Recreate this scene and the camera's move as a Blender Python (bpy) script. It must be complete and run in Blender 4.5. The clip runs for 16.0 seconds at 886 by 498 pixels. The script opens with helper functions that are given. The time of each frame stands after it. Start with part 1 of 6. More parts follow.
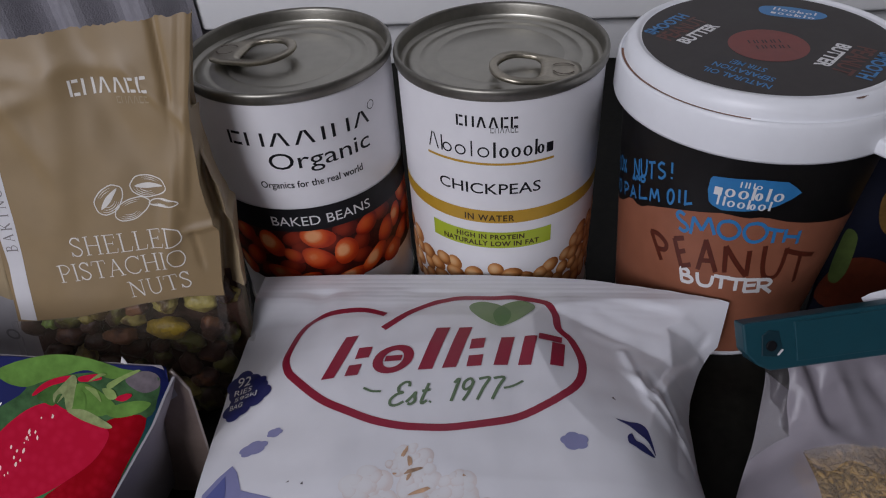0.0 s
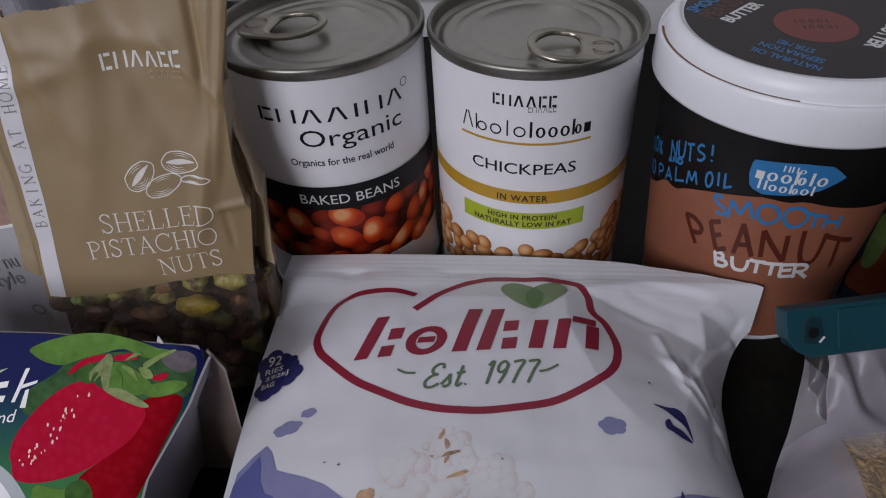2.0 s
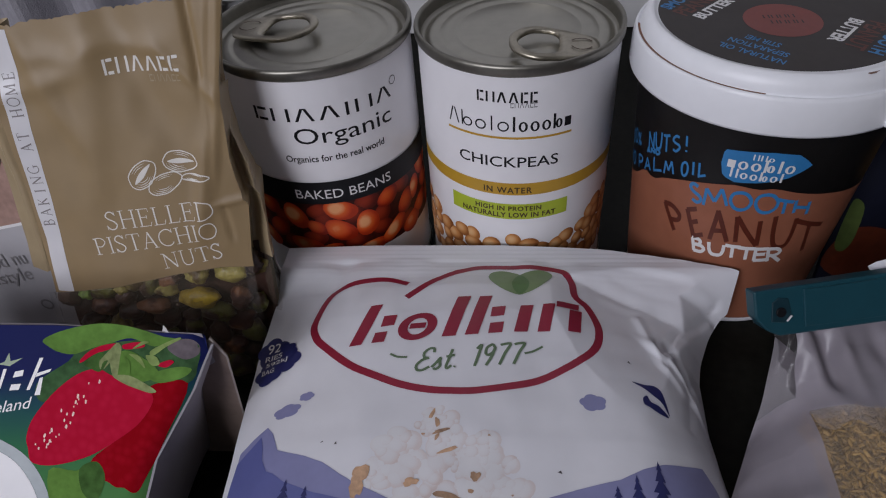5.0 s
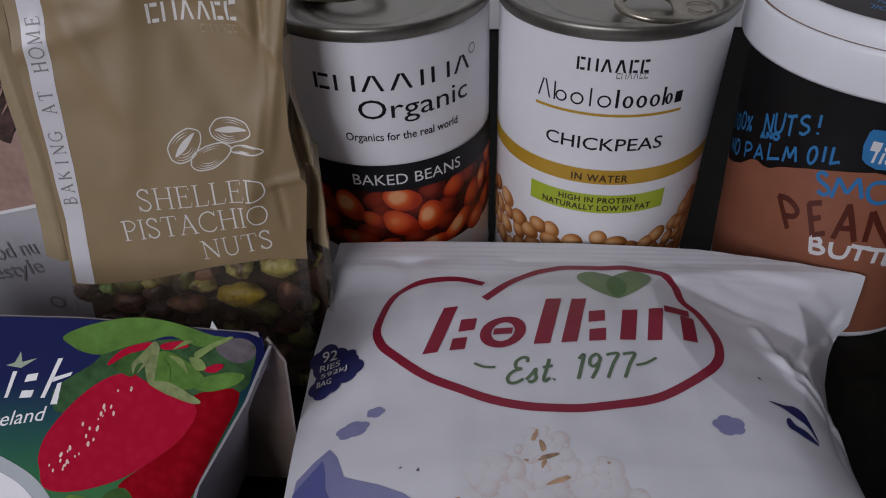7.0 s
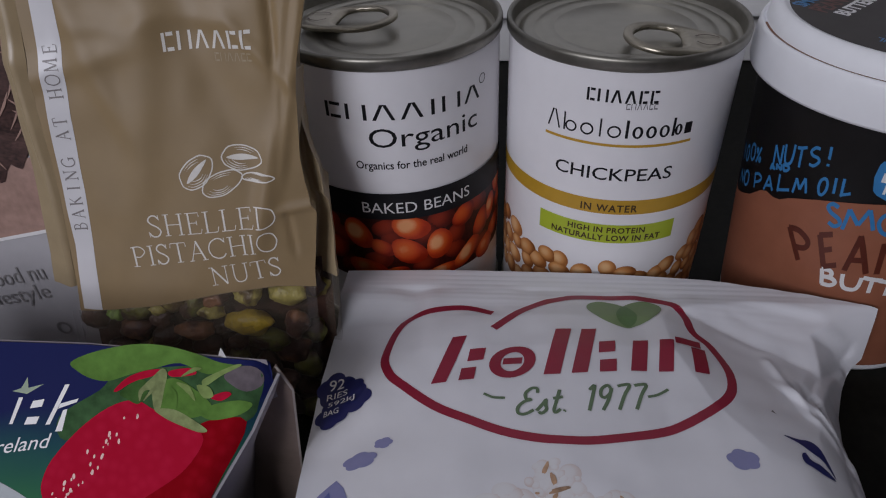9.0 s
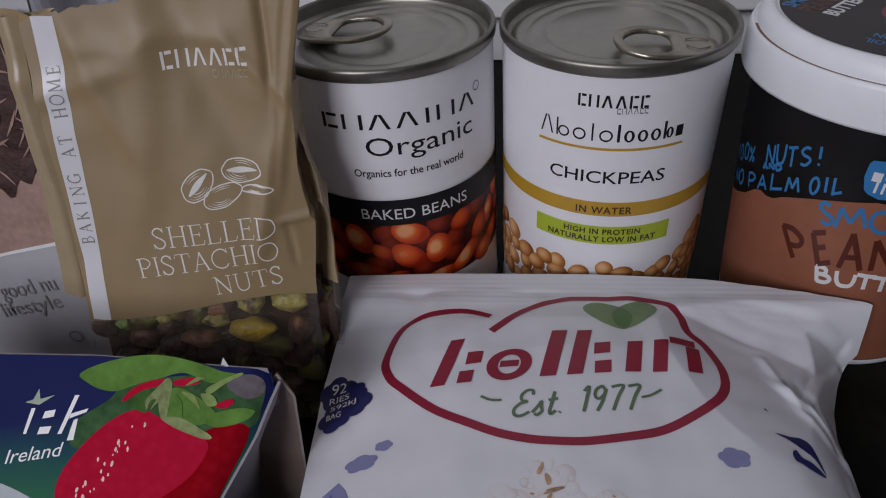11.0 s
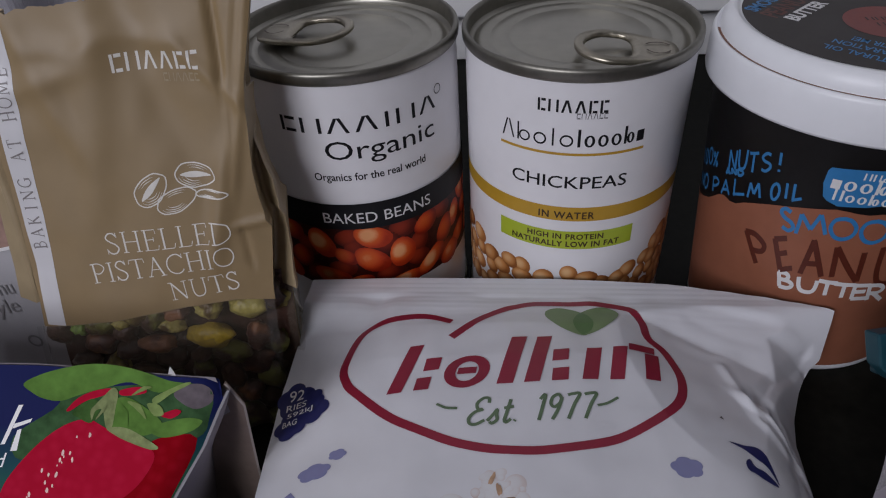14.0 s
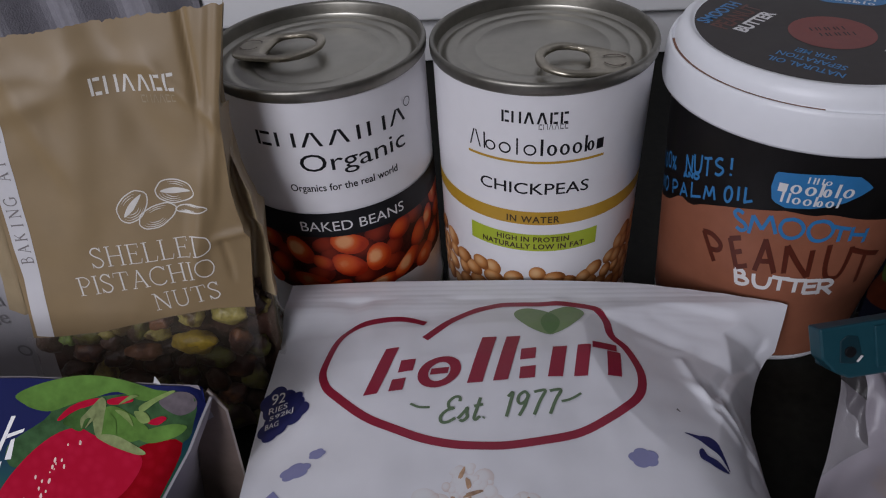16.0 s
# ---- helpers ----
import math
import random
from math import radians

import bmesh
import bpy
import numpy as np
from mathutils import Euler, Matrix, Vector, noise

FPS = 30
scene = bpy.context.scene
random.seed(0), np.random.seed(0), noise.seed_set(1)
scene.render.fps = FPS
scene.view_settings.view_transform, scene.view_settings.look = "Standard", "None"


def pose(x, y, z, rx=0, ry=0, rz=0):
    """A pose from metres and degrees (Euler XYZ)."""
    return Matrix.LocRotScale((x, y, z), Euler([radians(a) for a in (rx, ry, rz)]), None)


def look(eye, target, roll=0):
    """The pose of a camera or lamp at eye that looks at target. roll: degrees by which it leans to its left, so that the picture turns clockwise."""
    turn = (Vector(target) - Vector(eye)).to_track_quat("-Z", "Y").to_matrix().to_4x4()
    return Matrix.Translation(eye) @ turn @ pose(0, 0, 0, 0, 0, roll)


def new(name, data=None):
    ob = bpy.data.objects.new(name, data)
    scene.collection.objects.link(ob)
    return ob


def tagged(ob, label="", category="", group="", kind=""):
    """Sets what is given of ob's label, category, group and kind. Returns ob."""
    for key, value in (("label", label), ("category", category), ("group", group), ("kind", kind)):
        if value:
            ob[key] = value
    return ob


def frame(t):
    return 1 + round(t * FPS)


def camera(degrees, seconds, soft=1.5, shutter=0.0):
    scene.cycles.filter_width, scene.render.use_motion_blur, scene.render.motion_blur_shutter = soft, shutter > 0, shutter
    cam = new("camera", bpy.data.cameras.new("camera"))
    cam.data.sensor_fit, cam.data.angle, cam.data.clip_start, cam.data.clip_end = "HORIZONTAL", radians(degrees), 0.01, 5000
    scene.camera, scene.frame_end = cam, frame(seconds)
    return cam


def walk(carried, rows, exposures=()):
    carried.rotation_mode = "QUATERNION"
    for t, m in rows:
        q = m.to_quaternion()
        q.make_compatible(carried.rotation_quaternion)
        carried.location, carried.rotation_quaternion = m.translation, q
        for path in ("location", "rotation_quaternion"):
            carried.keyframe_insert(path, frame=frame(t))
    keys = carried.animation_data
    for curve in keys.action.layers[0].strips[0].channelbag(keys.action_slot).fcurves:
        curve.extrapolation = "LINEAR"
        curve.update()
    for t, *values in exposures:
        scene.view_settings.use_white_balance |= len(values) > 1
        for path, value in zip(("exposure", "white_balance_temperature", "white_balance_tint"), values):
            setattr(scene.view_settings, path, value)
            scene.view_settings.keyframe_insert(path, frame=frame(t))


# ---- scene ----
cam = camera(66.36, 16.0, soft=1.1)
# seconds, eye in metres, turn in degrees
ROWS = [
    (0.0, 0.00000, 0.00000, 0.20880, 49.821, 3.262, 3.855),
    (0.5, -0.00476, 0.00104, 0.20868, 49.250, 3.735, 3.990),
    (1.0, -0.00989, 0.00307, 0.20668, 48.441, 3.484, 4.301),
    (1.5, -0.01115, 0.00198, 0.20870, 48.162, 3.125, 4.599),
    (2.0, -0.01074, 0.00269, 0.20900, 47.727, 2.848, 4.435),
    (2.5, -0.00590, -0.00083, 0.21483, 47.753, 3.213, 3.778),
    (3.0, -0.00293, -0.00680, 0.21667, 47.648, 3.505, 3.599),
    (3.5, -0.00506, -0.00825, 0.21560, 47.617, 3.243, 3.843),
    (6.0, -0.00717, -0.00458, 0.21570, 46.863, 3.705, 3.723),
    (6.5, -0.02339, -0.00228, 0.20730, 47.905, 3.166, 3.936),
    (7.0, -0.03792, 0.01048, 0.18692, 49.181, 2.186, 3.962),
    (7.5, -0.04133, 0.01309, 0.18502, 50.506, 1.549, 4.241),
    (8.0, -0.04131, 0.01386, 0.18459, 51.301, 1.619, 4.356),
    (8.5, -0.04028, 0.01092, 0.18597, 51.654, 1.760, 4.474),
    (9.0, -0.03976, 0.01069, 0.18641, 51.671, 2.001, 4.485),
    (11.5, -0.03129, 0.00993, 0.19370, 50.985, 3.942, 4.552),
    (12.0, -0.02845, 0.01082, 0.19496, 50.919, 4.212, 4.472),
    (12.5, -0.02907, 0.01014, 0.19334, 50.924, 4.109, 4.769),
    (13.0, -0.02671, 0.01273, 0.19494, 50.609, 3.397, 4.663),
    (13.5, -0.02512, 0.01504, 0.19494, 50.757, 3.284, 4.374),
    (14.0, -0.02477, 0.01426, 0.19217, 50.737, 3.070, 4.198),
    (14.5, -0.02427, 0.01542, 0.19218, 50.158, 2.904, 3.816),
    (15.0, -0.02298, 0.01316, 0.19461, 49.958, 2.879, 3.624),
    (15.5, -0.02229, 0.01034, 0.19596, 50.076, 3.011, 3.299),
    (16.0, -0.01824, 0.01005, 0.20197, 49.855, 3.471, 2.700),
]
walk(cam, [(t, pose(x, y, z, rx, ry, rz)) for t, x, y, z, rx, ry, rz in ROWS],
     exposures=[(0.0, -0.17), (2.0, -0.19), (3.5, -0.15), (6.0, -0.20), (7.0, -0.40), (7.5, -0.44), (8.5, -0.43), (11.5, -0.30), (14.0, -0.33), (16.0, -0.26)])

# ---- world and light ----
world = bpy.data.worlds.new("world")
scene.world = world
world.use_nodes = True
wn = world.node_tree.nodes
sky = wn.new("ShaderNodeTexSky")
sky.sky_type, sky.sun_disc, sky.sun_elevation, sky.sun_rotation = "NISHITA", False, radians(35), radians(200)
world.node_tree.links.new(sky.outputs[0], wn["Background"].inputs[0])
wn["Background"].inputs[1].default_value = 0.08


def window_light(name, x, y, z, wide, high, watts, colour, target):
    la = bpy.data.lights.new(name, "AREA")
    la.shape, la.size, la.size_y, la.energy, la.color = "RECTANGLE", wide, high, watts, colour
    ob = new(name, la)
    ob.matrix_world = look((x, y, z), target)
    return ob


window_light("window_daylight", -0.86, -1.18, 1.00, 0.95, 0.8, 25.6, (0.915, 0.92, 1.035), (-0.86, 0.0, 1.00))

# ---- materials ----


def mat(name, base, rough=0.5, metal=0.0, vary=0.12, scale=60.0, bump=0.0, bump_scale=300.0, spec=0.5, island=0.0, stretch=(1, 1, 1), rand=0.0):
    m = bpy.data.materials.new(name)
    m.use_nodes = True
    n, ln = m.node_tree.nodes, m.node_tree.links
    b = n["Principled BSDF"]
    b.inputs["Roughness"].default_value, b.inputs["Metallic"].default_value = rough, metal
    b.inputs["Specular IOR Level"].default_value = spec
    tc = n.new("ShaderNodeTexCoord")
    mp = n.new("ShaderNodeMapping")
    mp.inputs["Scale"].default_value = stretch
    ln.new(tc.outputs["Object"], mp.inputs[0])
    small, large = n.new("ShaderNodeTexNoise"), n.new("ShaderNodeTexNoise")
    small.inputs["Scale"].default_value, large.inputs["Scale"].default_value = scale * 6, scale
    small.inputs["Detail"].default_value, large.inputs["Detail"].default_value = 6, 4
    ln.new(mp.outputs[0], small.inputs[0]), ln.new(mp.outputs[0], large.inputs[0])
    add = n.new("ShaderNodeMath")
    add.operation = "ADD"
    ln.new(small.outputs[0], add.inputs[0]), ln.new(large.outputs[0], add.inputs[1])
    src = add.outputs[0]
    if island or rand:
        g = n.new("ShaderNodeNewGeometry") if island else n.new("ShaderNodeObjectInfo")
        mul = n.new("ShaderNodeMath")
        mul.operation, mul.inputs[1].default_value, mul.inputs[2].default_value = "MULTIPLY_ADD", (island or rand) * 2, -(island or rand)
        ln.new(g.outputs["Random Per Island" if island else "Random"], mul.inputs[0])
        a2 = n.new("ShaderNodeMath")
        a2.operation = "ADD"
        ln.new(src, a2.inputs[0]), ln.new(mul.outputs[0], a2.inputs[1])
        src = a2.outputs[0]
    rng = n.new("ShaderNodeMapRange")
    rng.inputs[1].default_value, rng.inputs[2].default_value = 0.6, 1.4
    rng.inputs[3].default_value, rng.inputs[4].default_value = 1 - vary, 1 + vary
    rng.clamp = False
    ln.new(src, rng.inputs[0])
    mix = n.new("ShaderNodeMix")
    mix.data_type, mix.blend_type, mix.clamp_result = "RGBA", "MULTIPLY", True
    mix.inputs[0].default_value = 1.0
    mix.inputs[6].default_value = (*base, 1)
    ln.new(rng.outputs[0], mix.inputs[7])
    ln.new(mix.outputs[2], b.inputs["Base Color"])
    rr = n.new("ShaderNodeMapRange")
    rr.inputs[3].default_value, rr.inputs[4].default_value = max(rough - 0.08, 0.02), min(rough + 0.08, 1)
    ln.new(large.outputs[0], rr.inputs[0]), ln.new(rr.outputs[0], b.inputs["Roughness"])
    if bump:
        t = n.new("ShaderNodeTexNoise")
        t.inputs["Scale"].default_value, t.inputs["Detail"].default_value = bump_scale, 5
        bp = n.new("ShaderNodeBump")
        bp.inputs["Strength"].default_value, bp.inputs["Distance"].default_value = bump, 0.001
        ln.new(mp.outputs[0], t.inputs[0]), ln.new(t.outputs[0], bp.inputs["Height"]), ln.new(bp.outputs[0], b.inputs["Normal"])
    return m


def film(name, tint, clear, rough=0.12, crinkle=0.0):
    """Thin plastic film: partly clear, partly a milky sheet, with gloss."""
    m = bpy.data.materials.new(name)
    m.use_nodes = True
    n, ln = m.node_tree.nodes, m.node_tree.links
    b = n["Principled BSDF"]
    b.inputs["Base Color"].default_value, b.inputs["Roughness"].default_value = (*tint, 1), rough
    tr, mx = n.new("ShaderNodeBsdfTransparent"), n.new("ShaderNodeMixShader")
    tr.inputs[0].default_value = (0.97, 0.97, 0.97, 1)
    no = n.new("ShaderNodeTexNoise")
    no.inputs["Scale"].default_value = 45
    tc = n.new("ShaderNodeTexCoord")
    ln.new(tc.outputs["Object"], no.inputs[0])
    rg = n.new("ShaderNodeMapRange")
    rg.inputs[3].default_value, rg.inputs[4].default_value = max(clear - 0.12, 0), min(clear + 0.12, 1)
    if crinkle:
        vo, bp = n.new("ShaderNodeTexVoronoi"), n.new("ShaderNodeBump")
        vo.inputs["Scale"].default_value = 75
        bp.inputs["Strength"].default_value, bp.inputs["Distance"].default_value = crinkle, 0.002
        ln.new(tc.outputs["Object"], vo.inputs["Vector"]), ln.new(vo.outputs["Distance"], bp.inputs["Height"]), ln.new(bp.outputs[0], b.inputs["Normal"])
    ln.new(no.outputs[0], rg.inputs[0]), ln.new(rg.outputs[0], mx.inputs[0])
    ln.new(b.outputs[0], mx.inputs[1]), ln.new(tr.outputs[0], mx.inputs[2]), ln.new(mx.outputs[0], n["Material Output"].inputs[0])
    return m


def ramp_print(name, stops, axis, lo, hi, rough=0.55, wobble=0.25, scale=30.0):
    """A printed colour gradient along one object axis, with a wavering front."""
    m = mat(name, (1, 1, 1), rough, vary=0.04, spec=0.03)
    n, ln = m.node_tree.nodes, m.node_tree.links
    tc, sp, no = n.new("ShaderNodeTexCoord"), n.new("ShaderNodeSeparateXYZ"), n.new("ShaderNodeTexNoise")
    no.inputs["Scale"].default_value = scale
    ln.new(tc.outputs["Object"], sp.inputs[0]), ln.new(tc.outputs["Object"], no.inputs[0])
    rg = n.new("ShaderNodeMapRange")
    rg.inputs[1].default_value, rg.inputs[2].default_value = lo, hi
    rg.clamp = False
    ln.new(sp.outputs["XYZ".index(axis)], rg.inputs[0])
    ad = n.new("ShaderNodeMath")
    ad.operation, ad.inputs[1].default_value = "MULTIPLY_ADD", wobble
    ln.new(no.outputs[0], ad.inputs[0]), ln.new(rg.outputs[0], ad.inputs[2])
    cr = n.new("ShaderNodeValToRGB")
    el = cr.color_ramp.elements
    while len(el) < len(stops):
        el.new(0.5)
    for e, (p, c) in zip(el, stops):
        e.position, e.color = p, (*c, 1)
    ln.new(ad.outputs[0], cr.inputs[0]), ln.new(cr.outputs[0], n["Principled BSDF"].inputs["Base Color"])
    return m


WHITE_PAINT = mat("white_paint", (0.80, 0.80, 0.80), 0.55, vary=0.04, scale=8, bump=0.05)
# ROOM covers unseen walls and ceiling; kept darker than WALL to limit bounced light.
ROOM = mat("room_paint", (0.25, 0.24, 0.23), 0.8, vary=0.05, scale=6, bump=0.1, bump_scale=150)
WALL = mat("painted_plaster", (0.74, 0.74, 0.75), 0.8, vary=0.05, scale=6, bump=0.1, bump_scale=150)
WORKTOP = mat("black_worktop", (0.010, 0.010, 0.008), 0.6, vary=0.5, scale=40, bump=0.05, bump_scale=500, spec=0.12)
FLOOR = mat("floor_boards", (0.12, 0.08, 0.05), 0.5, vary=0.25, scale=6, stretch=(1, 8, 1))
CLOTH = mat("grey_cloth", (0.30, 0.29, 0.32), 0.9, vary=0.12, scale=30, bump=0.4, bump_scale=900)
TIN = mat("tinned_steel", (0.41, 0.395, 0.345), 0.38, 0.95, vary=0.10, scale=30, bump=0.03, bump_scale=150)
# Same steel as TIN; the seam's dark reflections are painted into its colour.
TIN_RIM = mat("dull_seam_steel", (0.24, 0.23, 0.20), 0.42, 0.95, vary=0.15, scale=60, bump=0.04, bump_scale=200)
TIN_TAB = mat("tab_steel", (0.42, 0.385, 0.31), 0.36, 0.95, vary=0.16, scale=120, bump=0.05, bump_scale=400)
PAPER = mat("white_label_paper", (0.80, 0.79, 0.81), 0.34, vary=0.03, scale=25, bump=0.03, bump_scale=120)
INK = mat("black_ink", (0.009, 0.009, 0.011), 0.45, vary=0.15, spec=0.22)
INK_BROWN = mat("dark_brown_ink", (0.055, 0.03, 0.012), 0.4)
GOLD = mat("mustard_ink", (0.50, 0.29, 0.03), 0.38, vary=0.06)
LIME = mat("lime_ink", (0.40, 0.48, 0.035), 0.38, vary=0.06)
SAUCE = mat("dark_red_sauce_print", (0.040, 0.006, 0.004), 0.4, vary=0.7, scale=120, spec=0.25)
KRAFT = mat("tan_printed_film", (0.290, 0.203, 0.102), 0.5, vary=0.08, scale=22, bump=0.12, bump_scale=60)
# Pale side film, its colour raised further to paint in light the folds miss.
KRAFT_LIFTED = mat("pale_tan_film", (0.38, 0.295, 0.18), 0.34, vary=0.10, scale=25, bump=0.1, bump_scale=60)
SILVER_INK = mat("pale_silver_ink", (0.78, 0.75, 0.70), 0.4, vary=0.1)
FAINT_INK = mat("faint_tan_ink", (0.40, 0.32, 0.21), 0.4, vary=0.1)
STRIP = mat("white_strip_print", (0.70, 0.69, 0.71), 0.36, vary=0.05, scale=25)
STRIP_INK = mat("pale_grey_ink", (0.22, 0.20, 0.20), 0.45)
GREY_INK = mat("grey_ink", (0.10, 0.09, 0.10), 0.45)
FADED_INK = mat("faded_grey_ink", (0.23, 0.22, 0.225), 0.5)
# Brownish haze paints the film's reflection and lifts the dark behind it.
CLEAR = film("clear_film", (0.36, 0.31, 0.24), 0.84)
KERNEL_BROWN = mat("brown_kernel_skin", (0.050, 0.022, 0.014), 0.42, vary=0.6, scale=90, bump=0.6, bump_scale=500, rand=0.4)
BAG = mat("white_bag_film", (0.72, 0.72, 0.76), 0.36, vary=0.04, scale=18, bump=0.10, bump_scale=45)
CRIMSON = mat("crimson_ink", (0.27, 0.010, 0.035), 0.36, vary=0.08)
SAGE = mat("sage_green_ink", (0.19, 0.27, 0.13), 0.38, vary=0.06)
SAGE_DARK = mat("deep_sage_ink", (0.10, 0.19, 0.07), 0.38, vary=0.06)
SCRIPT = mat("green_script_ink", (0.11, 0.17, 0.09), 0.38)
PERIWINKLE = mat("periwinkle_ink", (0.235, 0.24, 0.43), 0.36, vary=0.06)
SLATE_BLUE = mat("slate_blue_ink", (0.115, 0.13, 0.34), 0.36, vary=0.12, scale=20)
NAVY = mat("navy_ink", (0.018, 0.022, 0.12), 0.34, vary=0.15)
TOFFEE = mat("toffee_print", (0.45, 0.28, 0.17), 0.4, vary=0.4, scale=120, island=0.3)
PLASTIC = mat("white_lid_plastic", (0.85, 0.86, 0.89), 0.38, vary=0.03, scale=30, bump=0.03, bump_scale=200)
LID_INK = mat("charcoal_label", (0.030, 0.023, 0.021), 0.5, vary=0.18, scale=60)
TUB_BLACK = mat("black_tub_print", (0.010, 0.009, 0.009), 0.42, vary=0.2, spec=0.25)
TUB_BROWN = mat("peanut_brown_print", (0.31, 0.115, 0.066), 0.40, vary=0.10, scale=30, spec=0.3)
RED_BROWN = mat("red_brown_ink", (0.105, 0.022, 0.012), 0.4, vary=0.1)
RED_DISC = mat("brick_red_ink", (0.20, 0.038, 0.03), 0.42, vary=0.12)
SKY_INK = mat("sky_blue_ink", (0.035, 0.20, 0.46), 0.38, vary=0.08)
WHITE_INK = mat("white_ink", (0.76, 0.75, 0.75), 0.38, vary=0.04)
STAIN = mat("peanut_smear", (0.16, 0.055, 0.02), 0.4, vary=0.4)
LEAF = mat("leaf_print", (0.13, 0.26, 0.055), 0.6, spec=0.0, vary=0.35, scale=60)
LEAF_DARK = mat("dark_leaf_print", (0.06, 0.13, 0.035), 0.6, spec=0.0, vary=0.4, scale=80)
LEAF_PALE = mat("pale_leaf_print", (0.24, 0.33, 0.11), 0.6, spec=0.0, vary=0.3, scale=90)


def beaded(name, base, deep, size):
    """Print of a beaded berry: cells with darker seams."""
    m = mat(name, base, 0.6, vary=0.25, scale=50, spec=0.0)
    n, ln = m.node_tree.nodes, m.node_tree.links
    tc, vo, rg, mx = n.new("ShaderNodeTexCoord"), n.new("ShaderNodeTexVoronoi"), n.new("ShaderNodeMapRange"), n.new("ShaderNodeMix")
    vo.inputs["Scale"].default_value = size
    ln.new(tc.outputs["Object"], vo.inputs["Vector"])
    rg.inputs[1].default_value, rg.inputs[2].default_value = 0.15, 0.65
    ln.new(vo.outputs["Distance"], rg.inputs[0])
    mx.data_type = "RGBA"
    mx.inputs[6].default_value, mx.inputs[7].default_value = (*base, 1), (*deep, 1)
    ln.new(rg.outputs[0], mx.inputs[0]), ln.new(mx.outputs[2], n["Principled BSDF"].inputs["Base Color"])
    return m


BERRY = beaded("raspberry_print", (0.54, 0.014, 0.050), (0.49, 0.010, 0.038), 380)
BERRY_DEEP = beaded("deep_raspberry_print", (0.36, 0.006, 0.016), (0.29, 0.004, 0.010), 380)
SEPAL = mat("sage_sepal_print", (0.27, 0.32, 0.14), 0.6, spec=0.0, vary=0.4, scale=110)
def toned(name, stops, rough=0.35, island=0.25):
    """Print of round things: highlight and shade painted in by vertex, varied piece by piece."""
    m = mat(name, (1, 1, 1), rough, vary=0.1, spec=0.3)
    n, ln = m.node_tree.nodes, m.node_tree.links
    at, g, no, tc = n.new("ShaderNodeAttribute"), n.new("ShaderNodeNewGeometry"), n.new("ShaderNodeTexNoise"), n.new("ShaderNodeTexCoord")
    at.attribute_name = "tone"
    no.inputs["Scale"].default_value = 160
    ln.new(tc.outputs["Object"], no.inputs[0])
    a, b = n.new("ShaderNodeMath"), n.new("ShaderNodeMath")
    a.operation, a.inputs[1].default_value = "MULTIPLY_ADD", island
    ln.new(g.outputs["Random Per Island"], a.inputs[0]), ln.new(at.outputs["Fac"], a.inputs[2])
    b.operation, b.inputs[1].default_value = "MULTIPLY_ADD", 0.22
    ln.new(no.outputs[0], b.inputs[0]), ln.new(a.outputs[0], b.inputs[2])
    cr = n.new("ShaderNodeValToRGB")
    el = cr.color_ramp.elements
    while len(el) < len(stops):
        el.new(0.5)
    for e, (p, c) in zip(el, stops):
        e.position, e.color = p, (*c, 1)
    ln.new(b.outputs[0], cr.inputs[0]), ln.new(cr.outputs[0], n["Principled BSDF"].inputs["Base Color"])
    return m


def kernel_skin(name, flesh, skin, cover):
    """Nut flesh partly under a thin dry skin."""
    m = mat(name, flesh, 0.42, vary=0.3, scale=120, bump=0.7, bump_scale=420)
    n, ln = m.node_tree.nodes, m.node_tree.links
    tc, no, oi, cr, mx = n.new("ShaderNodeTexCoord"), n.new("ShaderNodeTexNoise"), n.new("ShaderNodeObjectInfo"), n.new("ShaderNodeMapRange"), n.new("ShaderNodeMix")
    no.noise_dimensions = "4D"
    no.inputs["Scale"].default_value, no.inputs["Detail"].default_value = 130, 5
    ln.new(tc.outputs["Object"], no.inputs["Vector"])
    sc = n.new("ShaderNodeMath")
    sc.operation, sc.inputs[1].default_value = "MULTIPLY", 40
    ln.new(oi.outputs["Random"], sc.inputs[0]), ln.new(sc.outputs[0], no.inputs["W"])
    cr.inputs[1].default_value, cr.inputs[2].default_value = 0.62 - cover * 0.3, 0.74 - cover * 0.3
    ln.new(no.outputs[0], cr.inputs[0])
    src = n["Principled BSDF"].inputs["Base Color"].links[0].from_socket
    mx.data_type = "RGBA"
    mx.inputs[7].default_value = (*skin, 1)
    ln.new(cr.outputs[0], mx.inputs[0]), ln.new(src, mx.inputs[6]), ln.new(mx.outputs[2], n["Principled BSDF"].inputs["Base Color"])
    return m


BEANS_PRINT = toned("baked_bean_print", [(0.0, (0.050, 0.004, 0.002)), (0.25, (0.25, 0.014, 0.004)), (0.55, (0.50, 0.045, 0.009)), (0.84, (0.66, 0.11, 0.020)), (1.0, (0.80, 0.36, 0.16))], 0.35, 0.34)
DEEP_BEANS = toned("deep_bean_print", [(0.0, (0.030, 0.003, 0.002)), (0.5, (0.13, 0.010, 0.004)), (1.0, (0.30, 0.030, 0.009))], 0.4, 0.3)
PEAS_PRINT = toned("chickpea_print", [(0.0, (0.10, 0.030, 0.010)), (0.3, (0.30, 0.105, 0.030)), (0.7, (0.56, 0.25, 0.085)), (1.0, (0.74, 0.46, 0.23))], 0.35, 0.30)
POPCORN_PRINT = toned("popcorn_print", [(0.0, (0.60, 0.49, 0.46)), (0.3, (0.68, 0.61, 0.60)), (0.65, (0.72, 0.70, 0.715)), (1.0, (0.74, 0.735, 0.755))], 0.4, 0.4)
